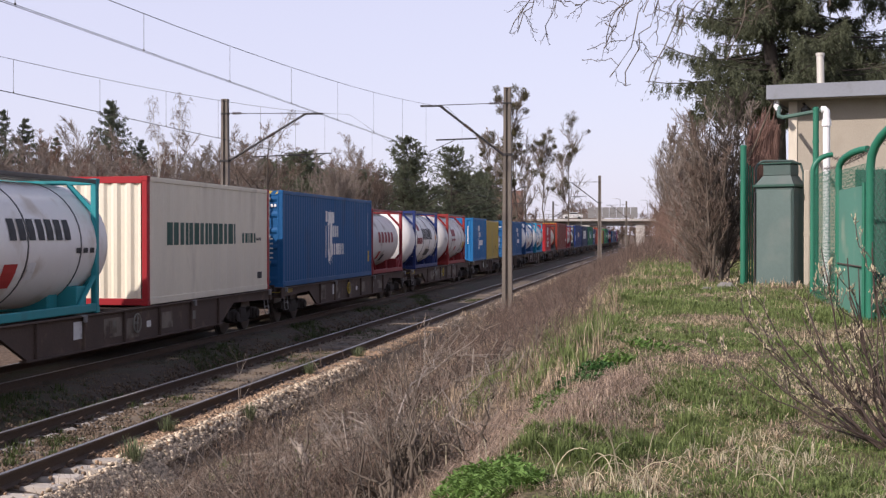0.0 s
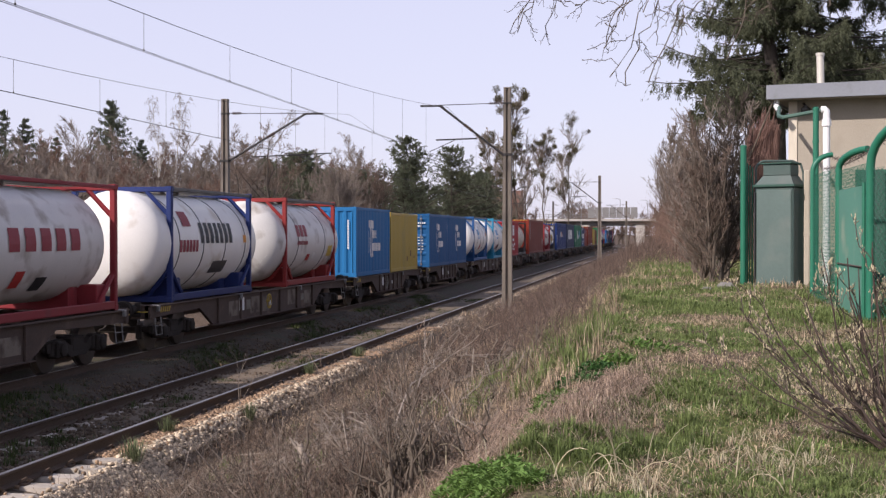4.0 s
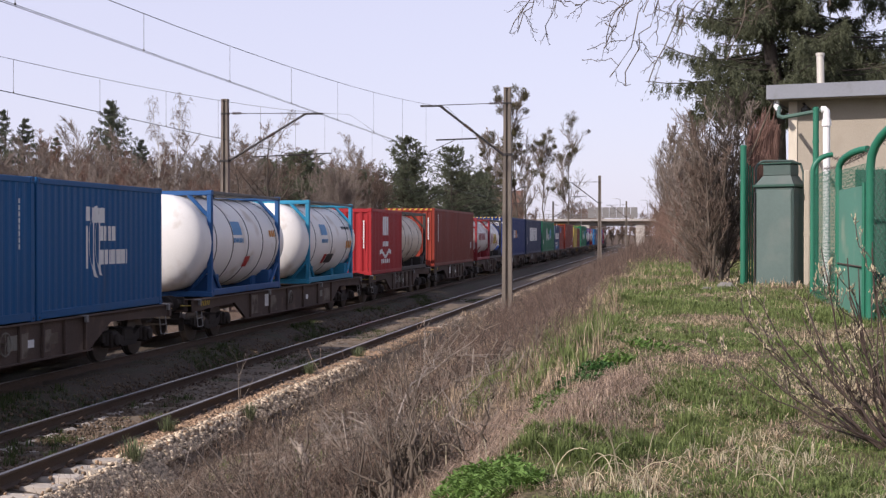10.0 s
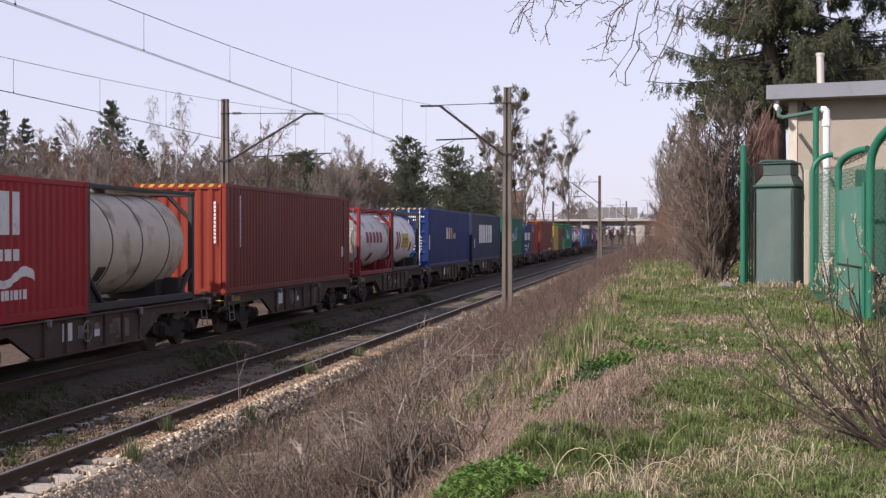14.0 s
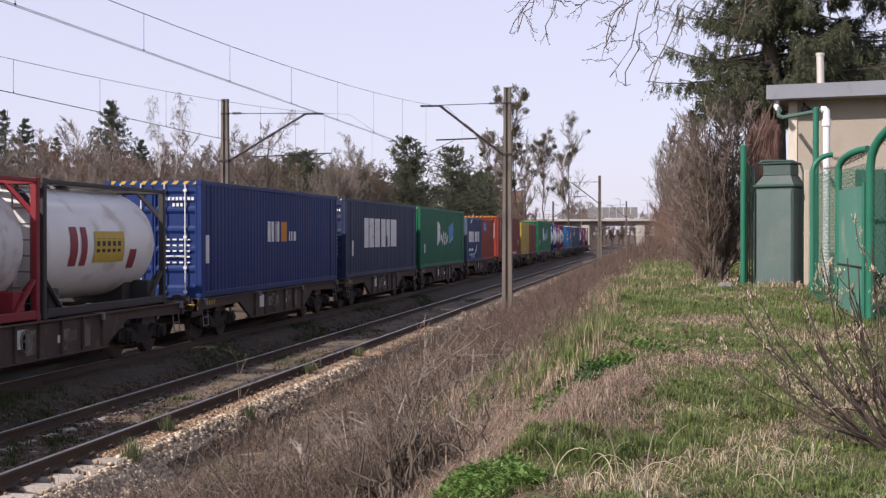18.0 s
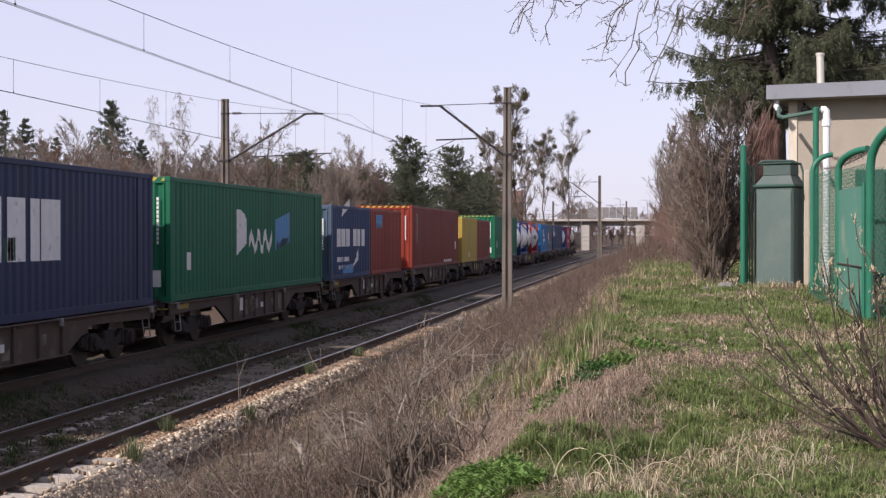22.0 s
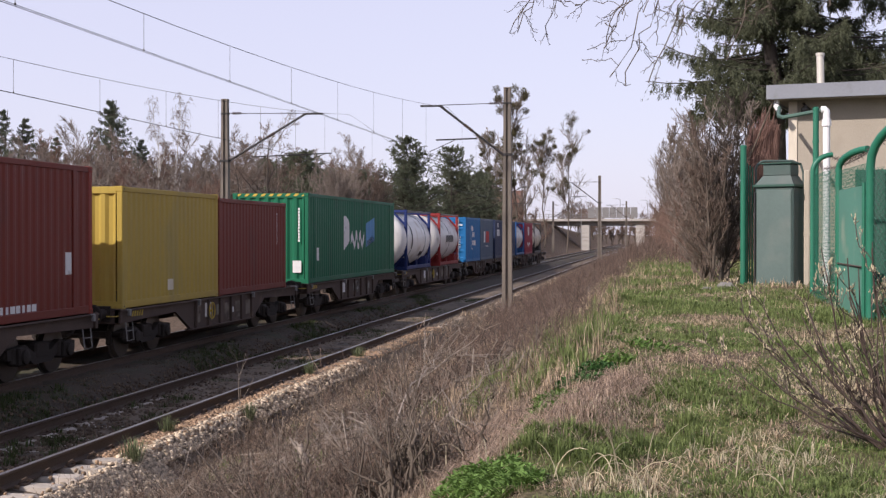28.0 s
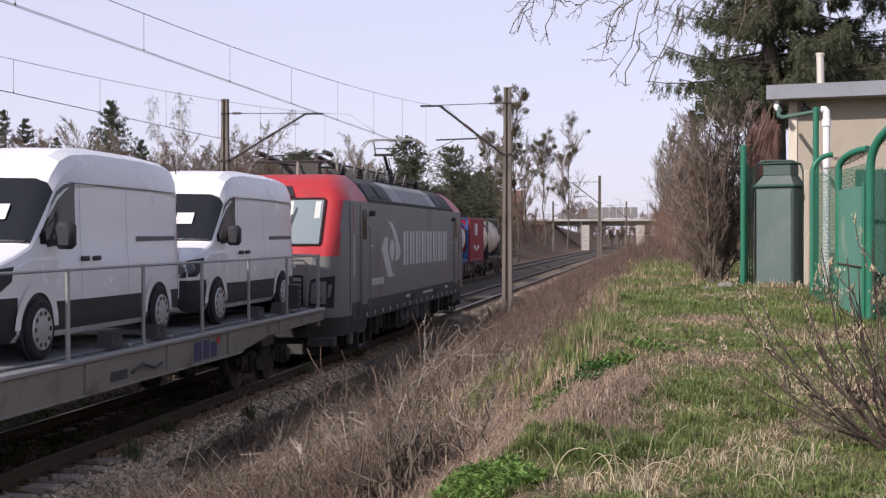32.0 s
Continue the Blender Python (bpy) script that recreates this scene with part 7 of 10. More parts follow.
def building():
    t = thing("outbuilding", "low flat-roofed outbuilding with stained beige render and grey sheet-metal fascia", "building", (1.77, 23.09, 0), turn=-14)
    g = 1.45
    part("wall", Kit().box(0.27, 8.4, 0.42, 0.72, g, 4.93, 0.01), RENDER, t)
    part("wall", Kit().box(0.27, 0.57, 0.72, 6.2, g, 4.93, 0.01), RENDER, t)
    part("wall", Kit().box(8.1, 8.4, 0.72, 6.2, g, 4.93, 0.01), RENDER, t)
    part("wall", Kit().box(0.57, 8.1, 5.9, 6.2, g, 4.93, 0.01), RENDER, t)
    part("corner_pilaster", Kit().box(0.255, 0.40, 0.395, 0.42, g, 4.9, 0.004), PALEPLASTER, t, "pale plaster corner strip")
    part("roof", Kit().box(-0.02, 8.7, 0.02, 6.5, 4.95, 5.12, 0.01), CONCRETE, t)
    part("fascia", Kit().box(-0.03, 8.72, -0.012, 0.018, 4.91, 5.15, 0.004), SHEET, t, "grey sheet-metal fascia")
    part("fascia", Kit().box(-0.05, -0.022, -0.012, 6.5, 4.91, 5.15, 0.004), SHEET, t, "grey sheet-metal fascia")
    part("eave_soffit", Kit().box(0.0, 8.6, 0.03, 0.42, 4.90, 4.948, 0.004), CONCRETE, t)
    part("garage_door", Kit().box(1.35, 4.2, 0.38, 0.42, g, 3.72, 0.01), DOORGREEN, t, "dark green metal garage door")
    for i in range(14):
        part("door_rib", Kit().box(1.4 + i * 0.2, 1.43 + i * 0.2, 0.365, 0.382, g + 0.1, 3.66, 0.004), DOORGREEN, t)
    part("flue", Kit().tube([(0.62, 1.7, 5.0), (0.60, 1.7, 5.84)], 0.065, 12).tube([(0.60, 1.7, 5.82), (0.60, 1.7, 5.87)], 0.075, 12), CHIMNEY, t, "pale metal flue pipe", 40)
    part("flue", Kit().tube([(2.35, 2.2, 5.0), (2.35, 2.2, 5.62)], 0.08, 12), surface("flue_rusty", (0.16, 0.10, 0.085), 0.8, var=0.2, scale=4, fine=40, bump=0.1), t, "rusty flue pipe", 40)
    part("gutter_outlet", Kit().tube([(0.10, 0.16, 4.92), (0.10, 0.12, 4.80), (0.16, 0.02, 4.72)], 0.05, 10), PVC, t, "white gutter elbow", 40)
    part("eave_lamp", Kit().box(0.48, 0.62, 0.24, 0.42, 4.68, 4.80, 0.03).tube([(0.5, 0.42, 4.86), (0.56, 0.26, 4.80)], 0.02, 6), LOCODARK, t, "small wall lamp under the eave")


building()


def fence():
    # water pipe run from the eave to the post
    t = thing("downpipe", "white and green drain pipe running off the eave", "drain pipe")
    part("pipe_run", Kit().tube([(1.92, 22.95, 4.76), (1.80, 21.6, 4.50), (1.86, 21.40, 4.46), (2.44, 21.2, 4.55)], 0.032, 8), PIPEGREEN, t, "dull green pipe run", 40)
    part("upright_pipe", Kit().tube([(2.40, 21.19, 4.555), (2.45, 21.18, 4.555), (2.475, 21.18, 4.53), (2.48, 21.18, 4.47), (2.48, 21.18, 1.75)], 0.055, 10), PVC, t, "white upright pipe", 40)
    part("collar", Kit().tube([(2.48, 21.18, 4.30), (2.48, 21.18, 4.40)], 0.072, 10), PVC, t)

    f = thing("pipe_fence", "bright green fence of thick steel pipes with bent tops", "fence", (0, 0, 0))
    for x, y, z0, z1, r in ((1.255, 21.48, 1.55, 3.995, 0.049), (2.205, 20.12, 1.75, 4.45, 0.043)):
        p = part("post", Kit().tube([(x, y, z0), (x, y, z1)], r, 12), FENCEGREEN, f, "thick green pipe post", 40)
        part("post_cap", Kit().tube([(x, y, z1), (x, y, z1 + 0.03), (x, y, z1 + 0.05)], [r * 1.12, r * 1.1, r * 0.5], 12), FENCEGREEN, p, "", 40)
        part("post_collar", Kit().tube([(x, y, z1 - 0.48), (x, y, z1 - 0.44)], r * 1.15, 12), FENCEGREEN, p)
    for x in (1.325, 1.36, 1.40):
        part("slim_post", Kit().box(x - 0.012, x + 0.012, 21.60, 21.64, 1.55, 3.76 - (x - 1.325) * 0.8, 0.004), FENCEGREEN, f, "slim green fence bar")
    part("hoop", Kit().tube([(1.46, 21.70, 1.6)] + arch((1.46, 21.70, 3.60), 3.66, (1.60, 21.70, 3.80), 0.02)[1:] + [(2.02, 21.70, 3.80), (2.15, 21.70, 3.74), (2.19, 21.70, 3.60), (2.19, 21.70, 1.6)], 0.018, 8), DULLGREEN, f, "thin green pipe hoop", 40)
    part("bent_post", Kit().tube(arch((2.05, 19.08, 1.70), 3.50, (2.32, 19.12, 3.74), 0), 0.036, 10), FENCEGREEN, f, "bent green pipe", 40)
    part("bent_post", Kit().tube(arch((2.145, 17.07, 1.62), 3.44, (2.42, 16.6, 3.66), 0), 0.042, 10), FENCEGREEN, f, "bent green pipe", 40)
    part("bent_post", Kit().tube(arch((2.225, 15.06, 1.45), 3.38, (2.62, 14.4, 3.86), 0), 0.048, 12), FENCEGREEN, f, "thick bent green pipe", 40)
    for a, b in (((2.32, 19.12, 3.70), (2.42, 16.6, 3.64)), ((2.28, 17.9, 3.62), (2.62, 14.4, 3.84)), ((2.2, 19.1, 3.55), (2.3, 15.0, 3.60))):
        n = 26
        pts = [tuple(a[i] + (b[i] - a[i]) * u / n + (-(0.06) * 4 * (u / n) * (1 - u / n) if i == 2 else 0) for i in range(3)) for u in range(n + 1)]
        k = Kit().tube(pts, 0.006, 4)
        for p in pts[1::2]:
            k.tube([(p[0] - 0.03, p[1], p[2] - 0.03), (p[0] + 0.03, p[1], p[2] + 0.03)], 0.004, 3).tube([(p[0] + 0.03, p[1], p[2] - 0.03), (p[0] - 0.03, p[1], p[2] + 0.03)], 0.004, 3)
        part("barbed_wire", k, BARB, f, "rusty barbed wire strand")

    def netting(a, b, z0, z1, step=0.085):
        """Woven wire mesh between two posts."""
        a, b = Vector(a), Vector(b)
        ln, h = (b - a).length, z1 - z0
        paths = []
        i = -h
        while i < ln:
            for s in (1, -1):
                lo = (max(i, 0.0), min(i + h, ln))
                if lo[1] - lo[0] > 0.02:
                    zz = [(q - i) for q in lo]
                    if s < 0:
                        zz = [h - q for q in zz]
                    paths.append([(a.x + (b.x - a.x) * q / ln, a.y + (b.y - a.y) * q / ln, z0 + w) for q, w in zip(lo, zz)])
            i += step
        v, q = tubes_arrays(np.array(paths), np.full((len(paths), 2), 0.0027), 3)
        ob = part("wire_netting", fast_mesh("wire_netting", v, q, 4, NETGREEN), NETGREEN, f, "green coated wire netting")
        ob["kind"] = "stuff"
    netting((2.05, 19.08, 0), (2.145, 17.07, 0), 1.72, 3.46)
    netting((2.145, 17.07, 0), (2.225, 15.06, 0), 1.58, 3.42)
    netting((2.225, 15.06, 0), (3.1, 13.2, 0), 1.45, 3.36)
    netting((2.205, 20.12, 0), (2.05, 19.08, 0), 1.78, 3.5)
    netting((2.205, 20.12, 0), (3.4, 20.0, 0), 1.78, 3.6)

    c = thing("metal_cabinet", "tall weathered grey-green metal cabinet with a hooded top", "cabinet", (1.41, 21.11, 1.74), turn=-29)
    part("body", Kit().box(0.0, 0.62, 0.0, 0.42, 0.10, 1.62, 0.02), DULLGREEN, c)
    part("door", Kit().box(0.03, 0.59, -0.014, 0.0, 0.14, 1.58, 0.006), CABINETLIT, c, "weathered sheet door, coloured paler for the sun on the front")
    part("ledge", Kit().box(-0.03, 0.65, -0.03, 0.45, 1.622, 1.665, 0.008), DOORGREEN, c)
    hood = Kit().add([(0.0, 0.0, 1.665), (0.62, 0.0, 1.665), (0.62, 0.42, 1.665), (0.0, 0.42, 1.665), (0.10, 0.06, 1.80), (0.55, 0.06, 1.80), (0.55, 0.36, 1.80), (0.10, 0.36, 1.80)],
                     [(0, 1, 2, 3), (4, 5, 6, 7), (0, 1, 5, 4), (1, 2, 6, 5), (2, 3, 7, 6), (3, 0, 4, 7)])
    part("hood", hood, DULLGREEN, c)
    part("vent_box", Kit().box(0.10, 0.55, 0.06, 0.36, 1.80, 1.975, 0.01), DULLGREEN, c)
    part("lid", Kit().box(0.07, 0.58, 0.03, 0.39, 1.975, 2.0, 0.006), DOORGREEN, c)
    part("base_rail", Kit().box(0.0, 0.62, -0.01, 0.43, 0.05, 0.09, 0.008), RAIL, c)
    part("plinth", Kit().box(-0.04, 0.66, -0.04, 0.46, -0.14, 0.05, 0.02), BRIDGEDARK, c, "low concrete plinth")
    part("side_hinge", Kit().box(-0.012, 0.012, -0.02, 0.01, 0.2, 1.55, 0.004), VENT, c)

    tagged(part("fence_post", Kit().box(2.13, 2.21, 20.98, 21.06, 1.7, 3.62, 0.012).box(2.125, 2.215, 20.975, 21.065, 2.62, 2.68), OLDPOST), "beige weathered square concrete fence post", "post")

    gate = thing("sheet_gate", "faded turquoise-green sheet-metal gate leaf standing ajar", "gate")
    a, b = Vector((2.10, 16.72, 0)), Vector((2.17, 15.15, 0))
    for z0, z1 in ((1.62, 2.28), (2.30, 3.17)):
        k = Kit().add([(a.x, a.y, z0), (b.x, b.y, z0 - 0.06), (b.x, b.y, z1), (a.x, a.y, z1), (a.x + 0.02, a.y, z0), (b.x + 0.02, b.y, z0 - 0.06), (b.x + 0.02, b.y, z1), (a.x + 0.02, a.y, z1)],
                      [(0, 1, 2, 3), (4, 7, 6, 5), (0, 4, 5, 1), (1, 5, 6, 2), (2, 6, 7, 3), (3, 7, 4, 0)])
        part("sheet", k, PALEGREEN, gate, "faded green sheet")
    part("cross_rail", Kit().tube([(a.x - 0.012, a.y, 2.29), (b.x - 0.012, b.y, 2.28)], 0.009, 6), BARB, gate)
    part("upright", Kit().tube([(b.x, b.y, 1.45), (b.x, b.y, 3.2)], 0.022, 8), FENCEGREEN, gate)
    part("upright", Kit().tube([(a.x, a.y, 1.5), (a.x, a.y, 3.2)], 0.022, 8), FENCEGREEN, gate)


fence()


def rock(x, y, s, label):
    k = bmesh.new()
    bmesh.ops.create_icosphere(k, subdivisions=2, radius=1)
    for v in k.verts:
        n = noise.noise(v.co * 1.7 + Vector((x, y, 0)))
        v.co = Vector((v.co.x * s[0], v.co.y * s[1], v.co.z * s[2])) * (1 + 0.35 * n)
    me = bpy.data.meshes.new("rock")
    k.to_mesh(me)
    k.free()
    me.materials.append(BRIDGEDARK)
    ob = new("rock", me)
    ob.location = (x, y, float(land(x, y)) + s[2] * 0.25)
    tagged(ob, label, "rock")


rock(0.95, 20.9, (0.15, 0.11, 0.07), "brownish weathered stone lying in the grass")
rock(0.66, 20.6, (0.09, 0.08, 0.04), "brownish weathered stone lying in the grass")


# ---- plants ----
SLOPEGRASS = surface("grass_dead_grey", (0.31, 0.25, 0.19), 0.85, var=0.32, scale=2.4, fine=8, bump=0, by_island=0.7, leaf=True, spec=0.15)
TRACKLITTER = surface("weeds_dead_dark", (0.155, 0.115, 0.078), 0.9, var=0.32, scale=2.4, fine=8, bump=0, by_island=0.6, leaf=True, spec=0.1)
THATCH = surface("thatch_red_brown", (0.40, 0.30, 0.225), 0.85, var=0.32, scale=2.4, fine=8, bump=0, by_island=0.6, leaf=True, spec=0.15)
GRASS = surface("grass_green", (0.168, 0.212, 0.072), 0.7, var=0.32, scale=2.4, fine=8, bump=0, by_island=0.55, leaf=True, spec=0.25)
DRYGRASS = surface("grass_dry", (0.45, 0.345, 0.235), 0.8, var=0.32, scale=2.4, fine=8, bump=0, by_island=0.75, leaf=True, spec=0.2)
STRAW = surface("straw_pale", (0.62, 0.54, 0.37), 0.7, var=0.1, scale=2, fine=10, bump=0, by_island=0.25, leaf=True, spec=0.25)
HERB = surface("herb_leaf_green", (0.150, 0.250, 0.062), 0.6, var=0.15, scale=3, fine=20, bump=0, by_island=0.35, leaf=True, spec=0.3)
HERBDEEP = surface("herb_leaf_deep_green", (0.060, 0.140, 0.038), 0.6, var=0.15, scale=3, fine=20, bump=0, by_island=0.4, leaf=True, spec=0.3)
STEM = surface("stem_brown_grey", (0.175, 0.122, 0.092), 0.85, var=0.32, scale=2.4, fine=20, bump=0, by_island=0.6, spec=0.2)
STEMRED = surface("stem_reddish", (0.150, 0.106, 0.085), 0.85, var=0.15, scale=1.5, fine=20, bump=0, by_island=0.40, spec=0.2)
STEMGREY = surface("stem_ash_grey", (0.25, 0.205, 0.165), 0.85, var=0.32, scale=2.4, fine=20, bump=0, by_island=0.35, spec=0.2)
STEMDUSK = surface("stem_dusky_brown", (0.195, 0.148, 0.118), 0.9, var=0.32, scale=2.4, fine=20, bump=0, by_island=0.55, spec=0.15)
STEMPALE = surface("stem_bleached", (0.30, 0.25, 0.205), 0.85, var=0.2, scale=3, fine=30, bump=0, by_island=0.3, spec=0.2)
BARK = surface("bark_grey_brown", (0.12, 0.095, 0.072), 0.9, var=0.3, scale=6, fine=30, bump=0.5)
BARKDARK = surface("bark_dark", (0.062, 0.05, 0.04), 0.9, var=0.3, scale=6, fine=30, bump=0.5)
BIRCH = surface("birch_bark", (0.56, 0.53, 0.48), 0.8, var=0.15, scale=3, fine=30, bump=0.2, dirt=(0.07, 0.06, 0.055), dirt_at=0.6, dirt_scale=5, stretch=(1, 1, 4))
TWIG = surface("twig_brown", (0.17, 0.125, 0.098), 0.9, var=0.1, scale=1, fine=10, bump=0, by_island=0.3, spec=0.15)
TWIGDARK = surface("twig_dark", (0.075, 0.06, 0.05), 0.9, var=0.1, scale=1, fine=10, bump=0, by_island=0.3, spec=0.15)
TWIGPALE = surface("twig_pale_grey", (0.23, 0.19, 0.16), 0.9, var=0.1, scale=1, fine=10, bump=0, by_island=0.3, spec=0.15)
TWIGRED = surface("twig_red_brown", (0.20, 0.13, 0.10), 0.9, var=0.1, scale=1, fine=10, bump=0, by_island=0.3, spec=0.15)
# paler copy of the spruce needles: distance haze is put into the colour
SPRUCEFAR = surface("spruce_needles_hazed", (0.125, 0.14, 0.095), 0.8, var=0.15, scale=1, fine=10, bump=0, by_island=0.40, leaf=True, spec=0.2)
SPRUCE = surface("spruce_needles", (0.105, 0.115, 0.068), 0.75, var=0.15, scale=1, fine=10, bump=0, by_island=0.40, leaf=True, spec=0.2)
PINE = surface("pine_needles", (0.135, 0.150, 0.095), 0.8, var=0.15, scale=1, fine=10, bump=0, by_island=0.30, leaf=True, spec=0.2)
IVY = surface("evergreen_leaves_olive", (0.065, 0.082, 0.026), 0.65, var=0.15, scale=1, fine=10, bump=0, by_island=0.40, leaf=True, spec=0.25)
MISTLETOE = surface("mistletoe_yellow_green", (0.105, 0.092, 0.045), 0.75, var=0.15, scale=1, fine=10, bump=0, by_island=0.4, leaf=True, spec=0.2)
WILLOW = surface("willow_bark_dark", (0.075, 0.052, 0.042), 0.7, var=0.2, scale=6, fine=30, bump=0.1)
WEED = surface("weed_grey_green", (0.17, 0.195, 0.10), 0.7, var=0.15, scale=3, fine=20, bump=0, by_island=0.5, leaf=True, spec=0.25)
CATKIN = surface("willow_bud_cream", (0.50, 0.42, 0.27), 0.8, var=0.1, scale=5, fine=30, bump=0, by_island=0.3)


def keep(name, v, q, per, material, label, category, kind="stuff"):
    return tagged(new(name, fast_mesh(name, v, q, per, material)), label, category, kind=kind)


def blades(n, pos, height, width, lean, seed, curl=0.6):
    """Grass blades of two bent segments: four corners and a tip. Returns vertices and triangles."""
    g = np.random.default_rng(seed)
    a = g.uniform(0, 2 * np.pi, n)
    d = np.stack([np.cos(a), np.sin(a), np.zeros(n)], 1)
    s = np.stack([-np.sin(a), np.cos(a), np.zeros(n)], 1)
    h = g.uniform(height[0], height[1], n)[:, None]
    w = g.uniform(width[0], width[1], n)[:, None] * 0.5
    l = (g.random(n)[:, None] ** 1.5) * lean
    up = np.array([[0, 0, 1.0]])
    b0 = pos
    b1 = pos + up * h * 0.55 + d * h * l * 0.35
    b2 = pos + up * h * (1.0 - curl * l * 0.5) + d * h * l
    v = np.stack([b0 - s * w, b0 + s * w, b1 - s * w * 0.75, b1 + s * w * 0.75, b2], 1)
    i = (np.arange(n) * 5)[:, None, None]
    f = np.array([[0, 1, 3], [0, 3, 2], [2, 3, 4]])[None]
    return v.reshape(-1, 3), (i + f).reshape(-1, 3)


def scatter(n, xr, yr, bias, seed, accept=None):
    g = np.random.default_rng(seed)
    out = np.zeros((0, 2))
    while len(out) < n:
        x = g.uniform(*xr, n)
        y = yr[0] + (yr[1] - yr[0]) * g.random(n) ** bias
        p = np.stack([x, y], 1)
        if accept is not None:
            p = p[g.random(n) < accept(p[:, 0], p[:, 1])]
        out = np.concatenate([out, p])
    out = out[:n]
    bed = np.where(out[:, 0] < -6.1, bed_height(NEAR_X, 1.30, 0.50)(out[:, 0], out[:, 1]), -9.0)
    return np.column_stack([out, np.maximum(land(out[:, 0], out[:, 1]), bed) - 0.01])


def thatch(x, y):
    """The long mound of matted dead grass on the bank."""
    return np.exp(-((x + 0.50 - 0.24 * (y - 9.1)) / 0.24) ** 2 - ((y - 9.1) / 0.95) ** 2) * np.clip(0.75 + 0.7 * wobble(x, y, 4.3, 61), 0, 1) + 0.8 * np.exp(-((x + 1.15) / 0.3) ** 2 - ((y - 8.9) / 0.8) ** 2)


def greenness(x, y):
    base = np.clip((x + 1.15 + 0.35 * wobble(x, y, 0.9, 9)) / 0.6, 0, 1)
    lush = 0.5 * np.exp(-((x + 0.55) / 0.5) ** 2 - ((y - 8.0) / 0.4) ** 2) + 0.25 * np.clip((y - 15) / 10, 0, 1)
    g = np.clip(0.50 + lush + 0.75 * wobble(x, y, 2.3, 8) + 0.55 * wobble(x, y, 5.1, 12), 0.03, 1)
    return base * g * np.clip(1 - 1.2 * thatch(x, y), 0.02, 1)


def tufty(x, y):
    return greenness(x, y) * (wobble(x, y, 5.5, 31) > 0.1)


def dryness(x, y):
    return np.clip((x + 6.68 + 0.3 * np.clip((y - 28) / 6, 0, 1)) / 0.3, 0, 1) * np.clip(0.95 - greenness(x, y) * 0.95 + thatch(x, y), 0.05, 1)


def tufts(n, per, xr, yr, accept, height, width, spread, radius, seed, bias=1.2, curl=0.9):
    """Fountains of blades, each leaning out of its own root."""
    g = np.random.default_rng(seed)
    c = np.repeat(scatter(n, xr, yr, bias, seed, accept), per, axis=0)
    m = len(c)
    a = g.uniform(0, 2 * np.pi, m)
    d = np.stack([np.cos(a), np.sin(a), np.zeros(m)], 1)
    size = np.repeat(g.uniform(0.55, 1.25, n), per)
    k = g.random(m) ** 0.8
    p = c + d * (k * radius * size)[:, None]
    p[:, 2] = land(p[:, 0], p[:, 1]) - 0.01
    b = a + g.normal(0, 0.5, m)
    d = np.stack([np.cos(b), np.sin(b), np.zeros(m)], 1)
    s = np.stack([-np.sin(b), np.cos(b), np.zeros(m)], 1)
    h = (g.uniform(height[0], height[1], m) * size)[:, None]
    w = g.uniform(width[0], width[1], m)[:, None] * 0.5
    l = (k * spread * g.uniform(0.4, 1.2, m))[:, None]
    up = np.array([[0, 0, 1.0]])
    b1 = p + up * h * 0.6 + d * h * l * 0.3
    b2 = p + up * h * np.maximum(1.0 - curl * l * 0.5, 0.12) + d * h * l
    v = np.stack([p - s * w, p + s * w, b1 - s * w * 0.8, b1 + s * w * 0.8, b2], 1)
    i = (np.arange(m) * 5)[:, None, None]
    f = np.array([[0, 1, 3], [0, 3, 2], [2, 3, 4]])[None]
    return v.reshape(-1, 3), (i + f).reshape(-1, 3)


def gather(name, lots, material, label):
    vs, fs, k = [], [], 0
    for v, f in lots:
        vs.append(v), fs.append(f + k)
        k += len(v)
    keep(name, np.concatenate(vs), np.concatenate(fs), 3, material, label, "grass")


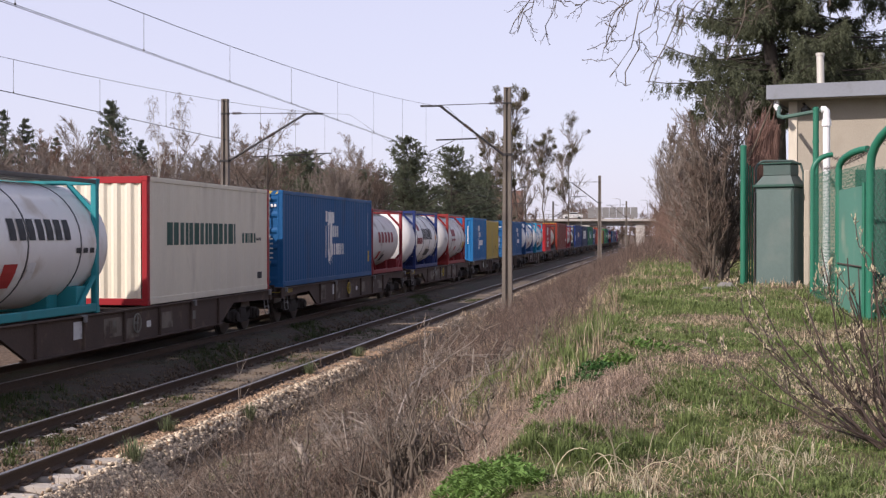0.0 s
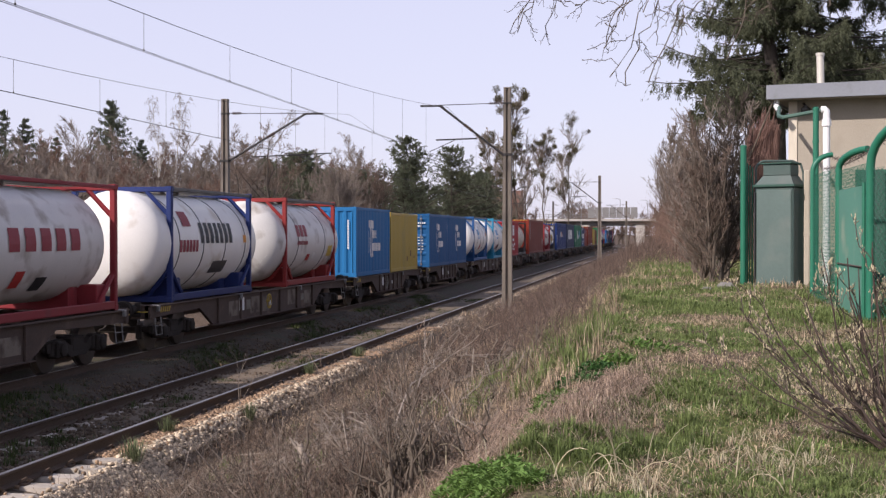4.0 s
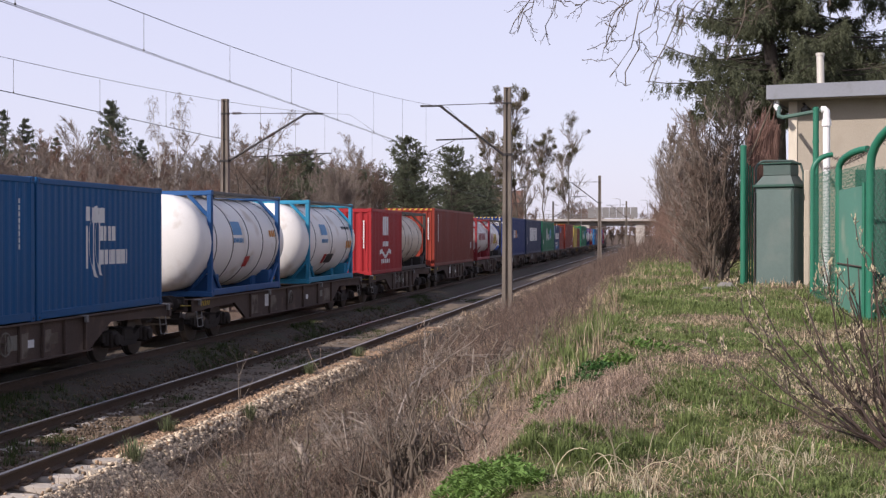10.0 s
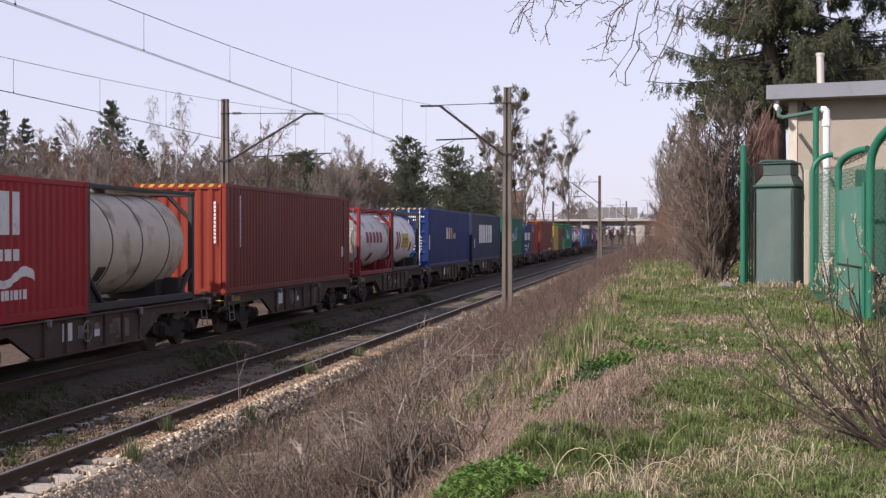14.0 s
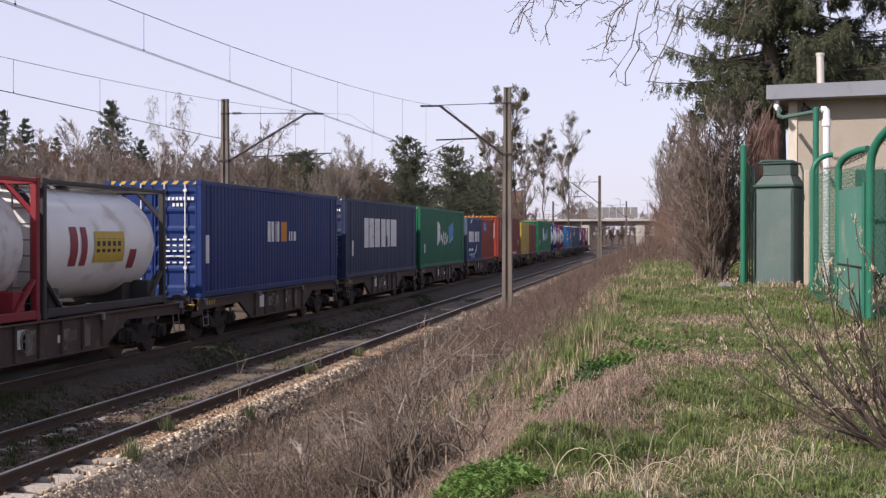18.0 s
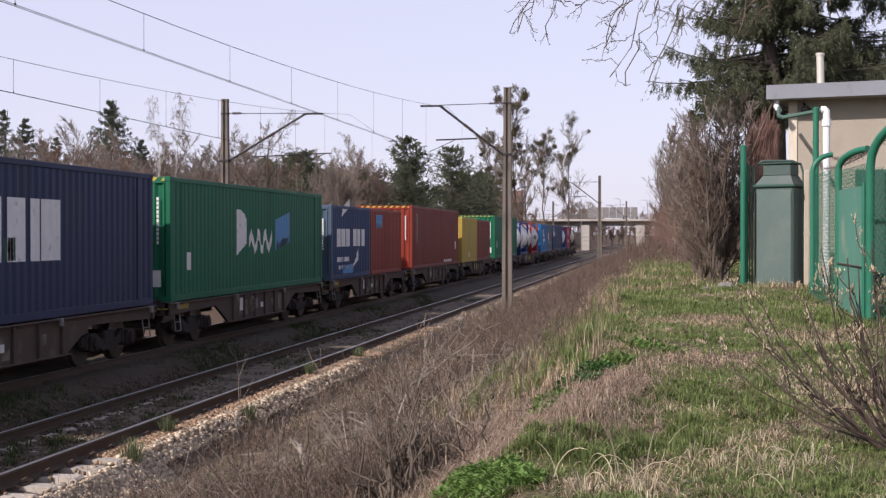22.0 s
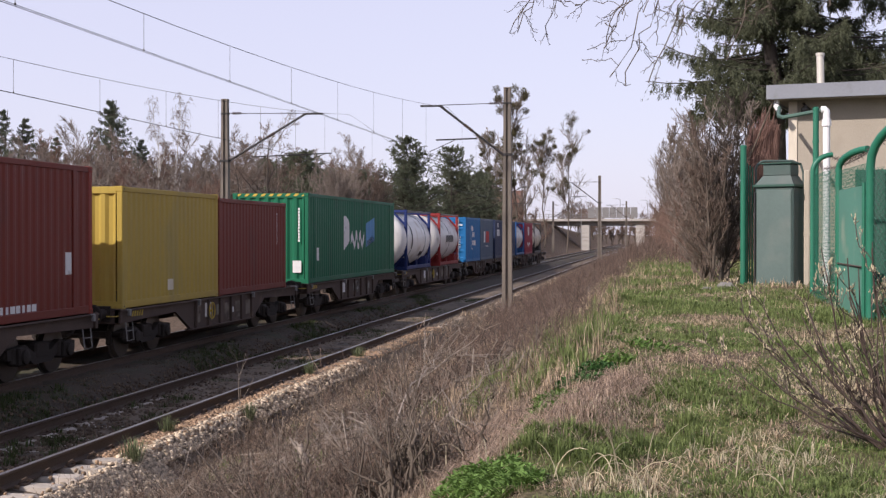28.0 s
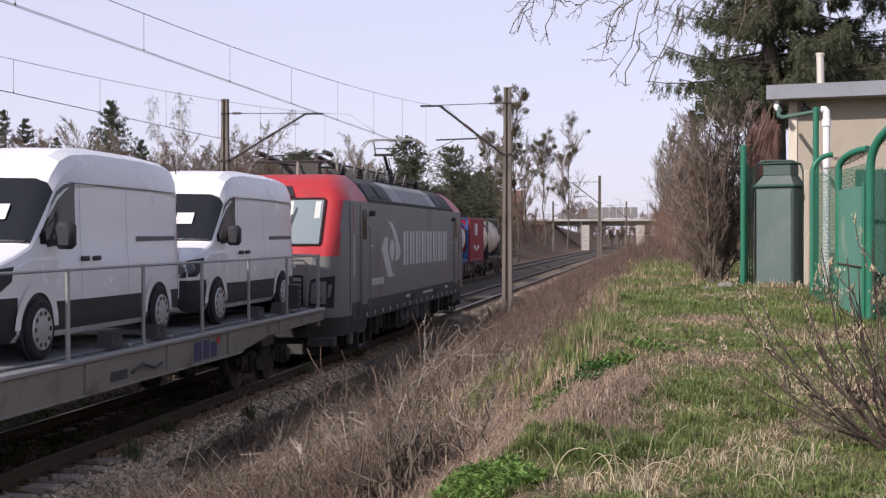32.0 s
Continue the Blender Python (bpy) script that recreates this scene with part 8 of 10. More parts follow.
def meadow():
    def field(n, xr, yr, bias, h, w, seed, accept, lean, curl):
        return blades(n, scatter(n, xr, yr, bias, seed, accept), h, w, lean, seed + 50, curl)
    gather("meadow_grass", [
        field(42000, (-1.6, 3.4), (6.4, 17), 1.25, (0.02, 0.07), (0.004, 0.008), 21, greenness, 1.4, 0.7),
        field(30000, (-1.4, 3.2), (15, 30), 1.2, (0.03, 0.10), (0.006, 0.012), 22, greenness, 1.2, 0.6),
        field(14000, (-1.2, 3.0), (28, 62), 1.2, (0.05, 0.14), (0.012, 0.026), 23, greenness, 1.2, 0.6),
        tufts(1300, 30, (-1.4, 2.8), (6.6, 13), tufty, (0.03, 0.085), (0.004, 0.008), 1.3, 0.06, 24),
        tufts(800, 30, (-1.2, 2.6), (12, 24), tufty, (0.03, 0.09), (0.006, 0.010), 1.2, 0.08, 25),
        tufts(60, 60, (-0.95, -0.2), (7.75, 8.35), None, (0.06, 0.125), (0.004, 0.008), 1.0, 0.08, 26),
        tufts(16, 70, (-0.15, 0.9), (8.2, 10.2), None, (0.07, 0.15), (0.004, 0.008), 1.0, 0.09, 27)], GRASS, "short green spring grass on the bank")
    gather("lawn_weed", [field(15000, (-1.2, 2.8), (6.6, 15), 1.2, (0.012, 0.035), (0.012, 0.026), 28, lambda x, y: np.clip(greenness(x, y) * (0.4 + wobble(x, y, 3.3, 17)), 0, 1), 2.2, 1.4)], HERB, "small flat broad-leaved weeds in the turf")
    gather("dry_grass", [
        field(40000, (-1.6, 3.2), (7, 22), 1.2, (0.02, 0.08), (0.003, 0.006), 31, dryness, 3.4, 1.5),
        field(26000, (-6.95, 2.6), (20, 48), 1.2, (0.05, 0.2), (0.007, 0.014), 32, dryness, 2.6, 1.2),
        field(10000, (-6.9, 2.4), (45, 110), 1.1, (0.1, 0.3), (0.02, 0.04), 33, dryness, 2.4, 1.2),
        tufts(560, 30, (-1.6, 2.6), (6.8, 15), dryness, (0.03, 0.10), (0.003, 0.006), 3.0, 0.07, 34, curl=1.3),], DRYGRASS, "matted dry winter grass")
    gather("slope_litter", [field(46000, (-6.72, -0.9), (8, 30), 1.2, (0.03, 0.13), (0.003, 0.007), 131, dryness, 3.6, 1.6), tufts(420, 26, (-6.2, -1.4), (8.5, 24), dryness, (0.06, 0.20), (0.004, 0.008), 2.2, 0.09, 35, curl=1.2)], SLOPEGRASS, "grey-brown dead grass matted on the slope")
    gather("slope_green", [tufts(110, 24, (-6.0, -1.6), (9, 26), None, (0.06, 0.2), (0.004, 0.008), 1.0, 0.08, 135)], GRASS, "scattered green grass tufts on the slope")
    gather("thatch", [field(11000, (-1.6, 0.4), (8.0, 11.6), 1.0, (0.05, 0.15), (0.003, 0.006), 36, lambda x, y: np.clip(thatch(x, y), 0, 1), 4.5, 1.85)], THATCH, "combed-over mound of dead reddish-brown grass")
    # taller grass along the crest
    gather("crest_grass", [tufts(150, 30, (-1.7, -0.5), (10.5, 19), None, (0.10, 0.26), (0.005, 0.009), 0.7, 0.10, 37)], GRASS, "tall fresh grass along the crest of the bank")
    gather("crest_straw", [tufts(190, 22, (-2.2, -0.5), (9.5, 21), None, (0.10, 0.30), (0.004, 0.008), 1.1, 0.10, 38)], DRYGRASS, "tall dry grass along the crest of the bank")
    # long bleached straws arching over the turf close by
    g = np.random.default_rng(44)
    p = np.concatenate([scatter(18, (-0.62, 0.0), (6.95, 7.6), 1.0, 41), scatter(8, (0.1, 0.8), (7.1, 8.2), 1.0, 42), scatter(10, (-1.4, -0.8), (7.6, 8.6), 1.0, 43)])
    n, s = len(p), np.linspace(0, 1, 8)
    a, ln = g.uniform(0, 2 * np.pi, n), g.uniform(0.16, 0.42, n)
    over = g.uniform(0.5, 2.6, n)
    ang = over[:, None] * s[None] ** 1.4 + 0.15
    dx = np.concatenate([np.zeros((n, 1)), np.cumsum(np.sin(ang[:, 1:]), 1)], 1) * ln[:, None] / 7
    dz = np.concatenate([np.zeros((n, 1)), np.cumsum(np.cos(ang[:, 1:]), 1)], 1) * ln[:, None] / 7
    path = p[:, None, :] + np.stack([np.cos(a)[:, None] * dx, np.sin(a)[:, None] * dx, dz], -1)
    path[:, :, 2] = np.maximum(path[:, :, 2], p[:, None, 2] + 0.012)
    v, q = tubes_arrays(path, g.uniform(0.0022, 0.0045, n)[:, None] * (1 - 0.6 * s)[None], 4)
    keep("straw", v, q, 4, STRAW, "long bleached straw bent over the grass", "grass")
    gather("straw_wisp", [tufts(60, 20, (-0.5, 1.3), (6.9, 9.4), lambda x, y: np.clip(0.3 + wobble(x, y, 3.7, 44), 0, 1), (0.05, 0.13), (0.003, 0.006), 2.4, 0.06, 45, curl=1.4)], STRAW, "wispy bleached grass tufts")


meadow()


def stems_field(name, p, height, radius, bend, material, label, seed, sides=3, segs=5, twigs=3, lean=0.25):
    """Bare upright stems with side twigs."""
    g = np.random.default_rng(seed)
    n = len(p)
    t = np.linspace(0, 1, segs)
    a = g.uniform(0, 2 * np.pi, n)
    h = g.uniform(height[0], height[1], n) * g.uniform(0.6, 1.15, n)
    out = g.uniform(0, lean, n) + np.where(g.random(n) < 0.12, g.uniform(0.4, 1.2, n), 0)
    path = p[:, None, :] + np.stack([np.cos(a)[:, None] * (out * h)[:, None] * t ** 1.4, np.sin(a)[:, None] * (out * h)[:, None] * t ** 1.4, h[:, None] * (t - 0.35 * out[:, None] * t ** 2)], -1)
    path[:, 1:, :] += g.normal(0, bend, (n, segs - 1, 3)) * h[:, None, None] * 0.06
    r = g.uniform(radius[0], radius[1], n)[:, None] * (1.0 - 0.75 * t)[None, :]
    v, q = tubes_arrays(path, r, sides)
    vs, qs, k = [v], [q], len(v)
    if twigs:
        m = n * twigs
        who = np.repeat(np.arange(n), twigs)
        u = g.uniform(0.25, 0.95, m)
        f = u * (segs - 1)
        i = np.minimum(f.astype(int), segs - 2)
        w = (f - i)[:, None]
        o = path[who, i] * (1 - w) + path[who, i + 1] * w
        a2 = g.uniform(0, 2 * np.pi, m)
        ln = h[who] * g.uniform(0.12, 0.38, m)
        t2 = np.linspace(0, 1, 3)
        d = np.stack([np.cos(a2) * 0.75, np.sin(a2) * 0.75, g.uniform(0.3, 1.0, m)], 1)
        tp = o[:, None, :] + d[:, None, :] * ln[:, None, None] * t2[None, :, None] + g.normal(0, 0.04, (m, 3, 3)) * ln[:, None, None] * t2[None, :, None]
        tr = (r[who, i] * 0.55)[:, None] * (1 - 0.6 * t2)[None]
        v2, q2 = tubes_arrays(tp, tr, sides)
        vs.append(v2), qs.append(q2 + k)
    return keep(name, np.concatenate(vs), np.concatenate(qs), 4, material, label, "brushwood")


def slope(x, y):
    """Where the brushwood stands: thick along the crest, thin near the ballast."""
    c = np.interp(x, [-6.5, -6.0, -4.0, -2.4, -1.3, -0.6], [0.1, 0.5, 0.6, 0.95, 0.9, 0.0])
    return np.clip(c * (0.65 + 0.6 * wobble(x, y, 0.9, 15)), 0, 1)


def bushy(x, y):
    """Ragged thickets with bare litter between them."""
    return slope(x, y) * np.clip(0.15 + 1.5 * wobble(x, y, 1.7, 83) + 0.6 * wobble(x, y, 4.1, 84), 0.04, 1)


def verge(x, y):
    """Low dead weeds that creep up to the ballast."""
    return np.clip((x + 6.62 + 0.28 * np.clip((y - 28) / 6, 0, 1) + 0.16 * wobble(x, y, 2.6, 85)) / 0.25, 0, 1) * np.clip((-0.9 - x) / 0.8, 0, 1) * np.clip(0.6 + 0.6 * wobble(x, y, 2.2, 86), 0.1, 1)


stems_field("weed_stubble", scatter(11500, (-6.9, -0.9), (8.3, 62), 1.5, 161, verge), (0.06, 0.22), (0.0022, 0.0046), 2.2, STEMDUSK, "low dead grey-brown weeds matted on the slope", 162, lean=0.8, segs=4, twigs=3)
stems_field("brushwood_slope", scatter(4600, (-6.5, -0.8), (8.5, 36), 1.15, 61, bushy), (0.15, 0.50), (0.0024, 0.0052), 2.4, STEM, "tangled bare brown brushwood on the slope", 62, lean=0.5, twigs=4)
stems_field("brushwood_slope_grey", scatter(1500, (-6.3, -0.9), (8.5, 36), 1.15, 63, bushy), (0.2, 0.6), (0.002, 0.005), 2.8, STEMGREY, "dead ash-grey stems on the slope", 64, lean=0.7)
stems_field("brushwood_slope_dark", scatter(1200, (-6.3, -1.2), (8.5, 30), 1.15, 73, bushy), (0.2, 0.6), (0.003, 0.0075), 2.2, TWIGDARK, "dark dead stalks on the slope", 74, lean=0.4, twigs=4)
stems_field("fallen_stems", scatter(90, (-5.6, -1.3), (8.6, 24), 1.2, 75), (0.3, 0.6), (0.003, 0.007), 3.2, STEMGREY, "fallen grey stems lying in the brushwood", 76, lean=2.2, twigs=3, segs=7)
stems_field("fallen_branch", scatter(120, (-4.4, -1.3), (8.6, 14.5), 1.0, 175), (0.25, 0.6), (0.004, 0.010), 4.2, STEMPALE, "pale grey dead branches lying in the brushwood", 176, lean=1.7, twigs=4, sides=5, segs=7)
sprout = np.random.default_rng(77)
p = np.column_stack([-1.66 + sprout.normal(0, 0.14, 80), 8.62 + sprout.normal(0, 0.2, 80)])
stems_field("sprout_clump", np.column_stack([p, land(p[:, 0], p[:, 1]) - 0.03]), (0.28, 0.66), (0.007, 0.018), 0.9, BARK, "dense clump of thick brown cut sprouts", 78, sides=6, twigs=1, lean=0.28)
stems_field("brushwood_crest", scatter(3600, (-3.4, -0.5), (15, 60), 1.1, 65, lambda x, y: np.clip(1.2 - np.abs(x + 1.7), 0, 1)), (0.25, 0.7), (0.003, 0.006), 1.2, STEMRED, "reddish dry stems along the crest of the bank", 66)
stems_field("brushwood_far", scatter(5200, (-5.9, 1.2), (34, 130), 1.2, 67, lambda x, y: np.interp(x, [-5.9, -5.0, -2, 1.2], [0.25, 0.7, 1.0, 0.6 * 1])), (0.3, 0.95), (0.006, 0.012), 1.2, STEMRED, "reddish-brown scrub along the track", 68, twigs=4)
stems_field("scrub_right_bank", scatter(4200, (-0.5, 2.8), (36, 125), 1.0, 69, lambda x, y: np.interp(x, [-0.3, 0.6, 2.8], [0.1, 1, 1]) * ((y > 58) | (x > 0.35))), (1.2, 2.9), (0.008, 0.018), 1.2, TWIGRED, "tall bare reddish scrub on the bank", 70, twigs=5)
stems_field("scrub_verge", scatter(1500, (-6.0, -3.2), (40, 140), 1.0, 71), (0.3, 0.8), (0.006, 0.012), 1.2, STEM, "brown scrub beside the track", 72, twigs=4)


def clump(name, cx, cy, rad, n, height, size, label, seed, material=None):
    """Broad-leaved herbs: many tilted leaves on short stalks."""
    g = np.random.default_rng(seed)
    a, r = g.uniform(0, 2 * np.pi, n), rad * np.sqrt(g.random(n))
    x, y = cx + r * np.cos(a) * 1.2, cy + r * np.sin(a)
    h = g.uniform(0.25, 1.0, n) * height * (1 - 0.5 * (r / rad) ** 2)
    foot = np.maximum(land(x, y), np.where(np.abs(x - NEAR_X) < 1.8, bed_height(NEAR_X, 1.30, 0.50)(x, y), -9.0))
    c = np.stack([x, y, foot + h], 1)
    b = g.uniform(0, 2 * np.pi, n)
    tilt = g.uniform(-0.2, 0.9, n)
    d = np.stack([np.cos(b) * np.cos(tilt), np.sin(b) * np.cos(tilt), np.sin(tilt)], 1)
    s = np.stack([-np.sin(b), np.cos(b), np.zeros(n)], 1)
    l = g.uniform(size[0], size[1], n)[:, None]
    w = l * g.uniform(0.3, 0.5, n)[:, None]
    dip = np.array([[0, 0, 1.0]]) * l * 0.18
    v = np.stack([c, c + d * l * 0.45 - s * w * 0.5 + dip, c + d * l * 0.45 + s * w * 0.5 + dip, c + d * l], 1)
    i = (np.arange(n) * 4)[:, None, None]
    f = i + np.array([[0, 1, 3], [0, 3, 2]])[None]
    stalk = np.stack([np.column_stack([x + (cx - x) * 0.15, y + (cy - y) * 0.15, foot]), c], 1)
    t = thing(name, label, "plant", (0, 0, 0))
    part("foliage", fast_mesh("foliage", v.reshape(-1, 3), f.reshape(-1, 3), 3, material or HERB), HERB, t)["kind"] = "stuff"
    sv, sq = tubes_arrays(stalk, np.full((n, 2), 0.0022), 3)
    part("stalk_mass", fast_mesh("stalk_mass", sv, sq, 4, material or HERB), HERB, t)["kind"] = "stuff"


for i, (x, y, r, n, h) in enumerate(((-1.16, 7.72, 0.15, 420, 0.11), (-0.98, 7.42, 0.18, 620, 0.12), (-0.82, 7.14, 0.17, 520, 0.10))):
    clump("herb_clump", x, y, r, n, h, (0.025, 0.065), "bright green leafy herb clump at the foot of the bank", 81 + i)
for i, (x, y, r, n, h) in enumerate(((-0.80, 8.95, 0.13, 220, 0.08), (-0.74, 9.35, 0.14, 240, 0.09), (-0.62, 9.85, 0.15, 300, 0.11), (-0.52, 10.3, 0.15, 320, 0.12), (-0.38, 10.75, 0.13, 220, 0.09), (-0.05, 11.6, 0.24, 260, 0.06))):
    clump("herb_clump", x, y, r, n, h, (0.025, 0.07), "fresh green leafy herbs among dry grass", 181 + i, HERBDEEP if i in (2, 3) else None)
for i, (x, y) in enumerate(((-8.1, 17.2), (-8.3, 24.5), (-7.9, 30.5), (-8.2, 38.0), (-10.2, 26.0), (-10.4, 33.0), (-10.0, 45.0))):
    clump("weed_tuft", x, y, 0.25, 160, 0.10, (0.02, 0.06), "small green weeds between the rails", 90 + i, IVY)


def trackbed(x, y):
    return np.maximum(bed_height(NEAR_X, 1.30, 0.50)(x, y), bed_height(FAR_X, 1.6, 0.8)(x, y))


def cess_weeds():
    g = np.random.default_rng(137)
    v, f = tufts(1100, 26, (-11.2, -7.4), (15, 62), lambda x, y: np.clip(wobble(x, y, 1.1, 51), 0, 1) * np.where(np.abs(x + 7.94) < 0.9, 0.5, 1.0), (0.05, 0.16), (0.008, 0.02), 1.4, 0.14, 138)
    v[:, 2] += np.maximum(trackbed(v[:, 0], v[:, 1]) - land(v[:, 0], v[:, 1]), 0)
    d, e = tufts(2600, 22, (-11.35, -7.35), (14, 64), lambda x, y: np.where(x > -9.3, 0.30, 1.0), (0.02, 0.10), (0.006, 0.014), 2.4, 0.18, 139)
    d[:, 2] += np.maximum(trackbed(d[:, 0], d[:, 1]) - land(d[:, 0], d[:, 1]), 0)
    keep("trackside_litter", d, e, 3, TRACKLITTER, "dead brown weeds matted between the tracks", "weeds")
    keep("trackside_weed", v, f, 3, IVY, "low dull green weeds growing between the tracks", "weeds")


cess_weeds()


def shoulder_weeds():
    lots = []
    for i, (x, y, r) in enumerate(((-6.62, 16.0, 0.12), (-6.95, 18.1, 0.10), (-6.5, 20.5, 0.06), (-7.0, 26.0, 0.10), (-6.9, 30.0, 0.12))):
        v, f = tufts(1, 150, (x, x + 0.01), (y, y + 0.01), None, (0.14, 0.34), (0.006, 0.013), 0.9, r, 860 + i)
        v[:, 2] += float(bed_height(NEAR_X, 1.30, 0.50)(x, y)) - float(land(x, y))
        lots.append((v, f))
    gather("shoulder_weed", lots, WEED, "grey-green weed tufts growing in the ballast shoulder")


shoulder_weeds()


# ---- woody plants ----
def grow(paths, radii, count, u_range, spread, length, seed, segs=5, sag=0.0, up=0.25, crook=0.12, thin=0.55):
    """Side shoots on every given branch. Returns their paths and radii."""
    g = np.random.default_rng(seed)
    n, k, _ = paths.shape
    m = n * count
    who = np.repeat(np.arange(n), count)
    u = g.uniform(u_range[0], u_range[1], m)
    f = u * (k - 1)
    i = np.minimum(f.astype(int), k - 2)
    w = (f - i)[:, None]
    o = paths[who, i] * (1 - w) + paths[who, i + 1] * w
    d = paths[who, i + 1] - paths[who, i]
    d /= np.linalg.norm(d, axis=1, keepdims=True) + 1e-9
    rnd = g.normal(0, 1, (m, 3))
    rnd -= d * np.sum(rnd * d, axis=1, keepdims=True)
    rnd /= np.linalg.norm(rnd, axis=1, keepdims=True) + 1e-9
    ang = g.uniform(spread[0], spread[1], m)[:, None]
    nd = d * np.cos(ang) + rnd * np.sin(ang) + np.array([[0, 0, up]])
    nd /= np.linalg.norm(nd, axis=1, keepdims=True) + 1e-9
    plen = np.linalg.norm(paths[:, -1] - paths[:, 0], axis=1)[who]
    ln = plen * g.uniform(length[0], length[1], m) * (1.15 - 0.6 * u)
    t = np.linspace(0, 1, segs)
    path = o[:, None, :] + nd[:, None, :] * ln[:, None, None] * t[None, :, None]
    path[:, :, 2] -= sag * ln[:, None] * t[None] ** 2
    wig = np.cumsum(g.normal(0, crook, (m, segs, 3)), axis=1) * ln[:, None, None] / segs
    wig[:, 0] = 0
    path += wig
    r0 = (radii[who, i] * (1 - w[:, 0]) + radii[who, i + 1] * w[:, 0]) * thin
    return path, r0[:, None] * (1 - 0.7 * t)[None]


def trunk_paths(height, radius, stems, seed, lean=0.06, segs=9):
    g = np.random.default_rng(seed)
    t = np.linspace(0, 1, segs)
    p = np.zeros((stems, segs, 3))
    for s in range(stems):
        a, l = g.uniform(0, 6.28), g.uniform(0.3, 1) * lean * (1 if stems == 1 else 4)
        hh = height * (1 if s == 0 else g.uniform(0.7, 1.0))
        p[s, :, 0] = np.cos(a) * l * hh * t ** 1.3 + np.cumsum(g.normal(0, 0.012, segs)) * hh * (t > 0)
        p[s, :, 1] = np.sin(a) * l * hh * t ** 1.3 + np.cumsum(g.normal(0, 0.012, segs)) * hh * (t > 0)
        p[s, :, 2] = hh * t
    p[:, 0, 2] -= 0.15
    return p, radius * (1 - 0.85 * t)[None].repeat(stems, 0) * g.uniform(0.75, 1.0, (stems, 1))


def mesh_of(name, groups, material):
    vs, qs, k = [], [], 0
    for p, r, sides in groups:
        v, q = tubes_arrays(p, r, sides)
        vs.append(v), qs.append(q + k)
        k += len(v)
    return fast_mesh(name, np.concatenate(vs), np.concatenate(qs), 4, material, smooth=True)


def bare_tree(label, height, radius, seed, stems=1, bark=BARK, twig=TWIG, at=(0, 0), first=0.3, levels=((9, (0.5, 1.0), (0.32, 0.55)), (7, (0.4, 0.9), (0.35, 0.6)), (6, (0.3, 0.9), (0.35, 0.7)), (4, (0.3, 0.9), (0.35, 0.7))), sag=0.0, group="bare trees", name="bare_tree", min_r=0.006, up=0.3, z=None, mistletoe=0, lean=0.06):
    p, r = trunk_paths(height, radius, stems, seed, lean)
    groups, fine = [(p, r, 8)], []
    tips = None
    for i, (c, sp, ln) in enumerate(levels):
        p, r = grow(p, r, c, (first if i == 0 else 0.2, 1.0), sp, ln, seed * 10 + i, segs=5 if i < 2 else 4, sag=sag * i * 0.5, up=up if i < 2 else up * 0.3)
        r = np.maximum(r, min_r * (1.0 if i > 1 else 1.6))
        (groups if i < 1 else fine).append((p, r, 5 if i < 1 else 3))
        if i == 1:
            tips = p
    t = thing(name, label, "tree", (at[0], at[1], float(land(*at)) if z is None else z), group)
    part("trunk", mesh_of("trunk", groups, bark), bark, t, "trunk and main limbs")
    part("crown", mesh_of("crown", fine, twig), twig, t, "crown of fine bare twigs")["kind"] = "stuff"
    if mistletoe:
        g = np.random.default_rng(seed + 5)
        for i in range(mistletoe):
            q = tips[g.integers(len(tips)), -1]
            rad = g.uniform(0.20, 0.46) * height / 13.0
            part("mistletoe", leaf_cloud("mistletoe", np.array([q]), np.array([[rad, rad, rad]]), 260, (0.10, 0.20), MISTLETOE, seed + 100 + i, 0.1), MISTLETOE, t, "round mistletoe clump")["kind"] = "stuff"
    return t


def leaf_cloud(name, centres, radii, per, size, material, seed, shell=0.45):
    """Small leaves or needle tufts round some centres."""
    g = np.random.default_rng(seed)
    n = len(centres) * per
    who = np.repeat(np.arange(len(centres)), per)
    d = g.normal(0, 1, (n, 3))
    d /= np.linalg.norm(d, axis=1, keepdims=True)
    r = shell + (1 - shell) * g.random(n) ** 0.6
    c = centres[who] + d * r[:, None] * radii[who]
    a = g.normal(0, 1, (n, 3)) + d * 0.8
    a /= np.linalg.norm(a, axis=1, keepdims=True)
    b = np.cross(a, g.normal(0, 1, (n, 3)))
    b /= np.linalg.norm(b, axis=1, keepdims=True) + 1e-9
    l = g.uniform(size[0], size[1], n)[:, None]
    w = l * 0.42
    v = np.stack([c, c + a * l * 0.5 - b * w * 0.5, c + a * l, c + a * l * 0.5 + b * w * 0.5], 1)
    i = (np.arange(n) * 4)[:, None]
    return fast_mesh(name, v.reshape(-1, 3), i + np.array([[0, 1, 2, 3]]), 4, material)


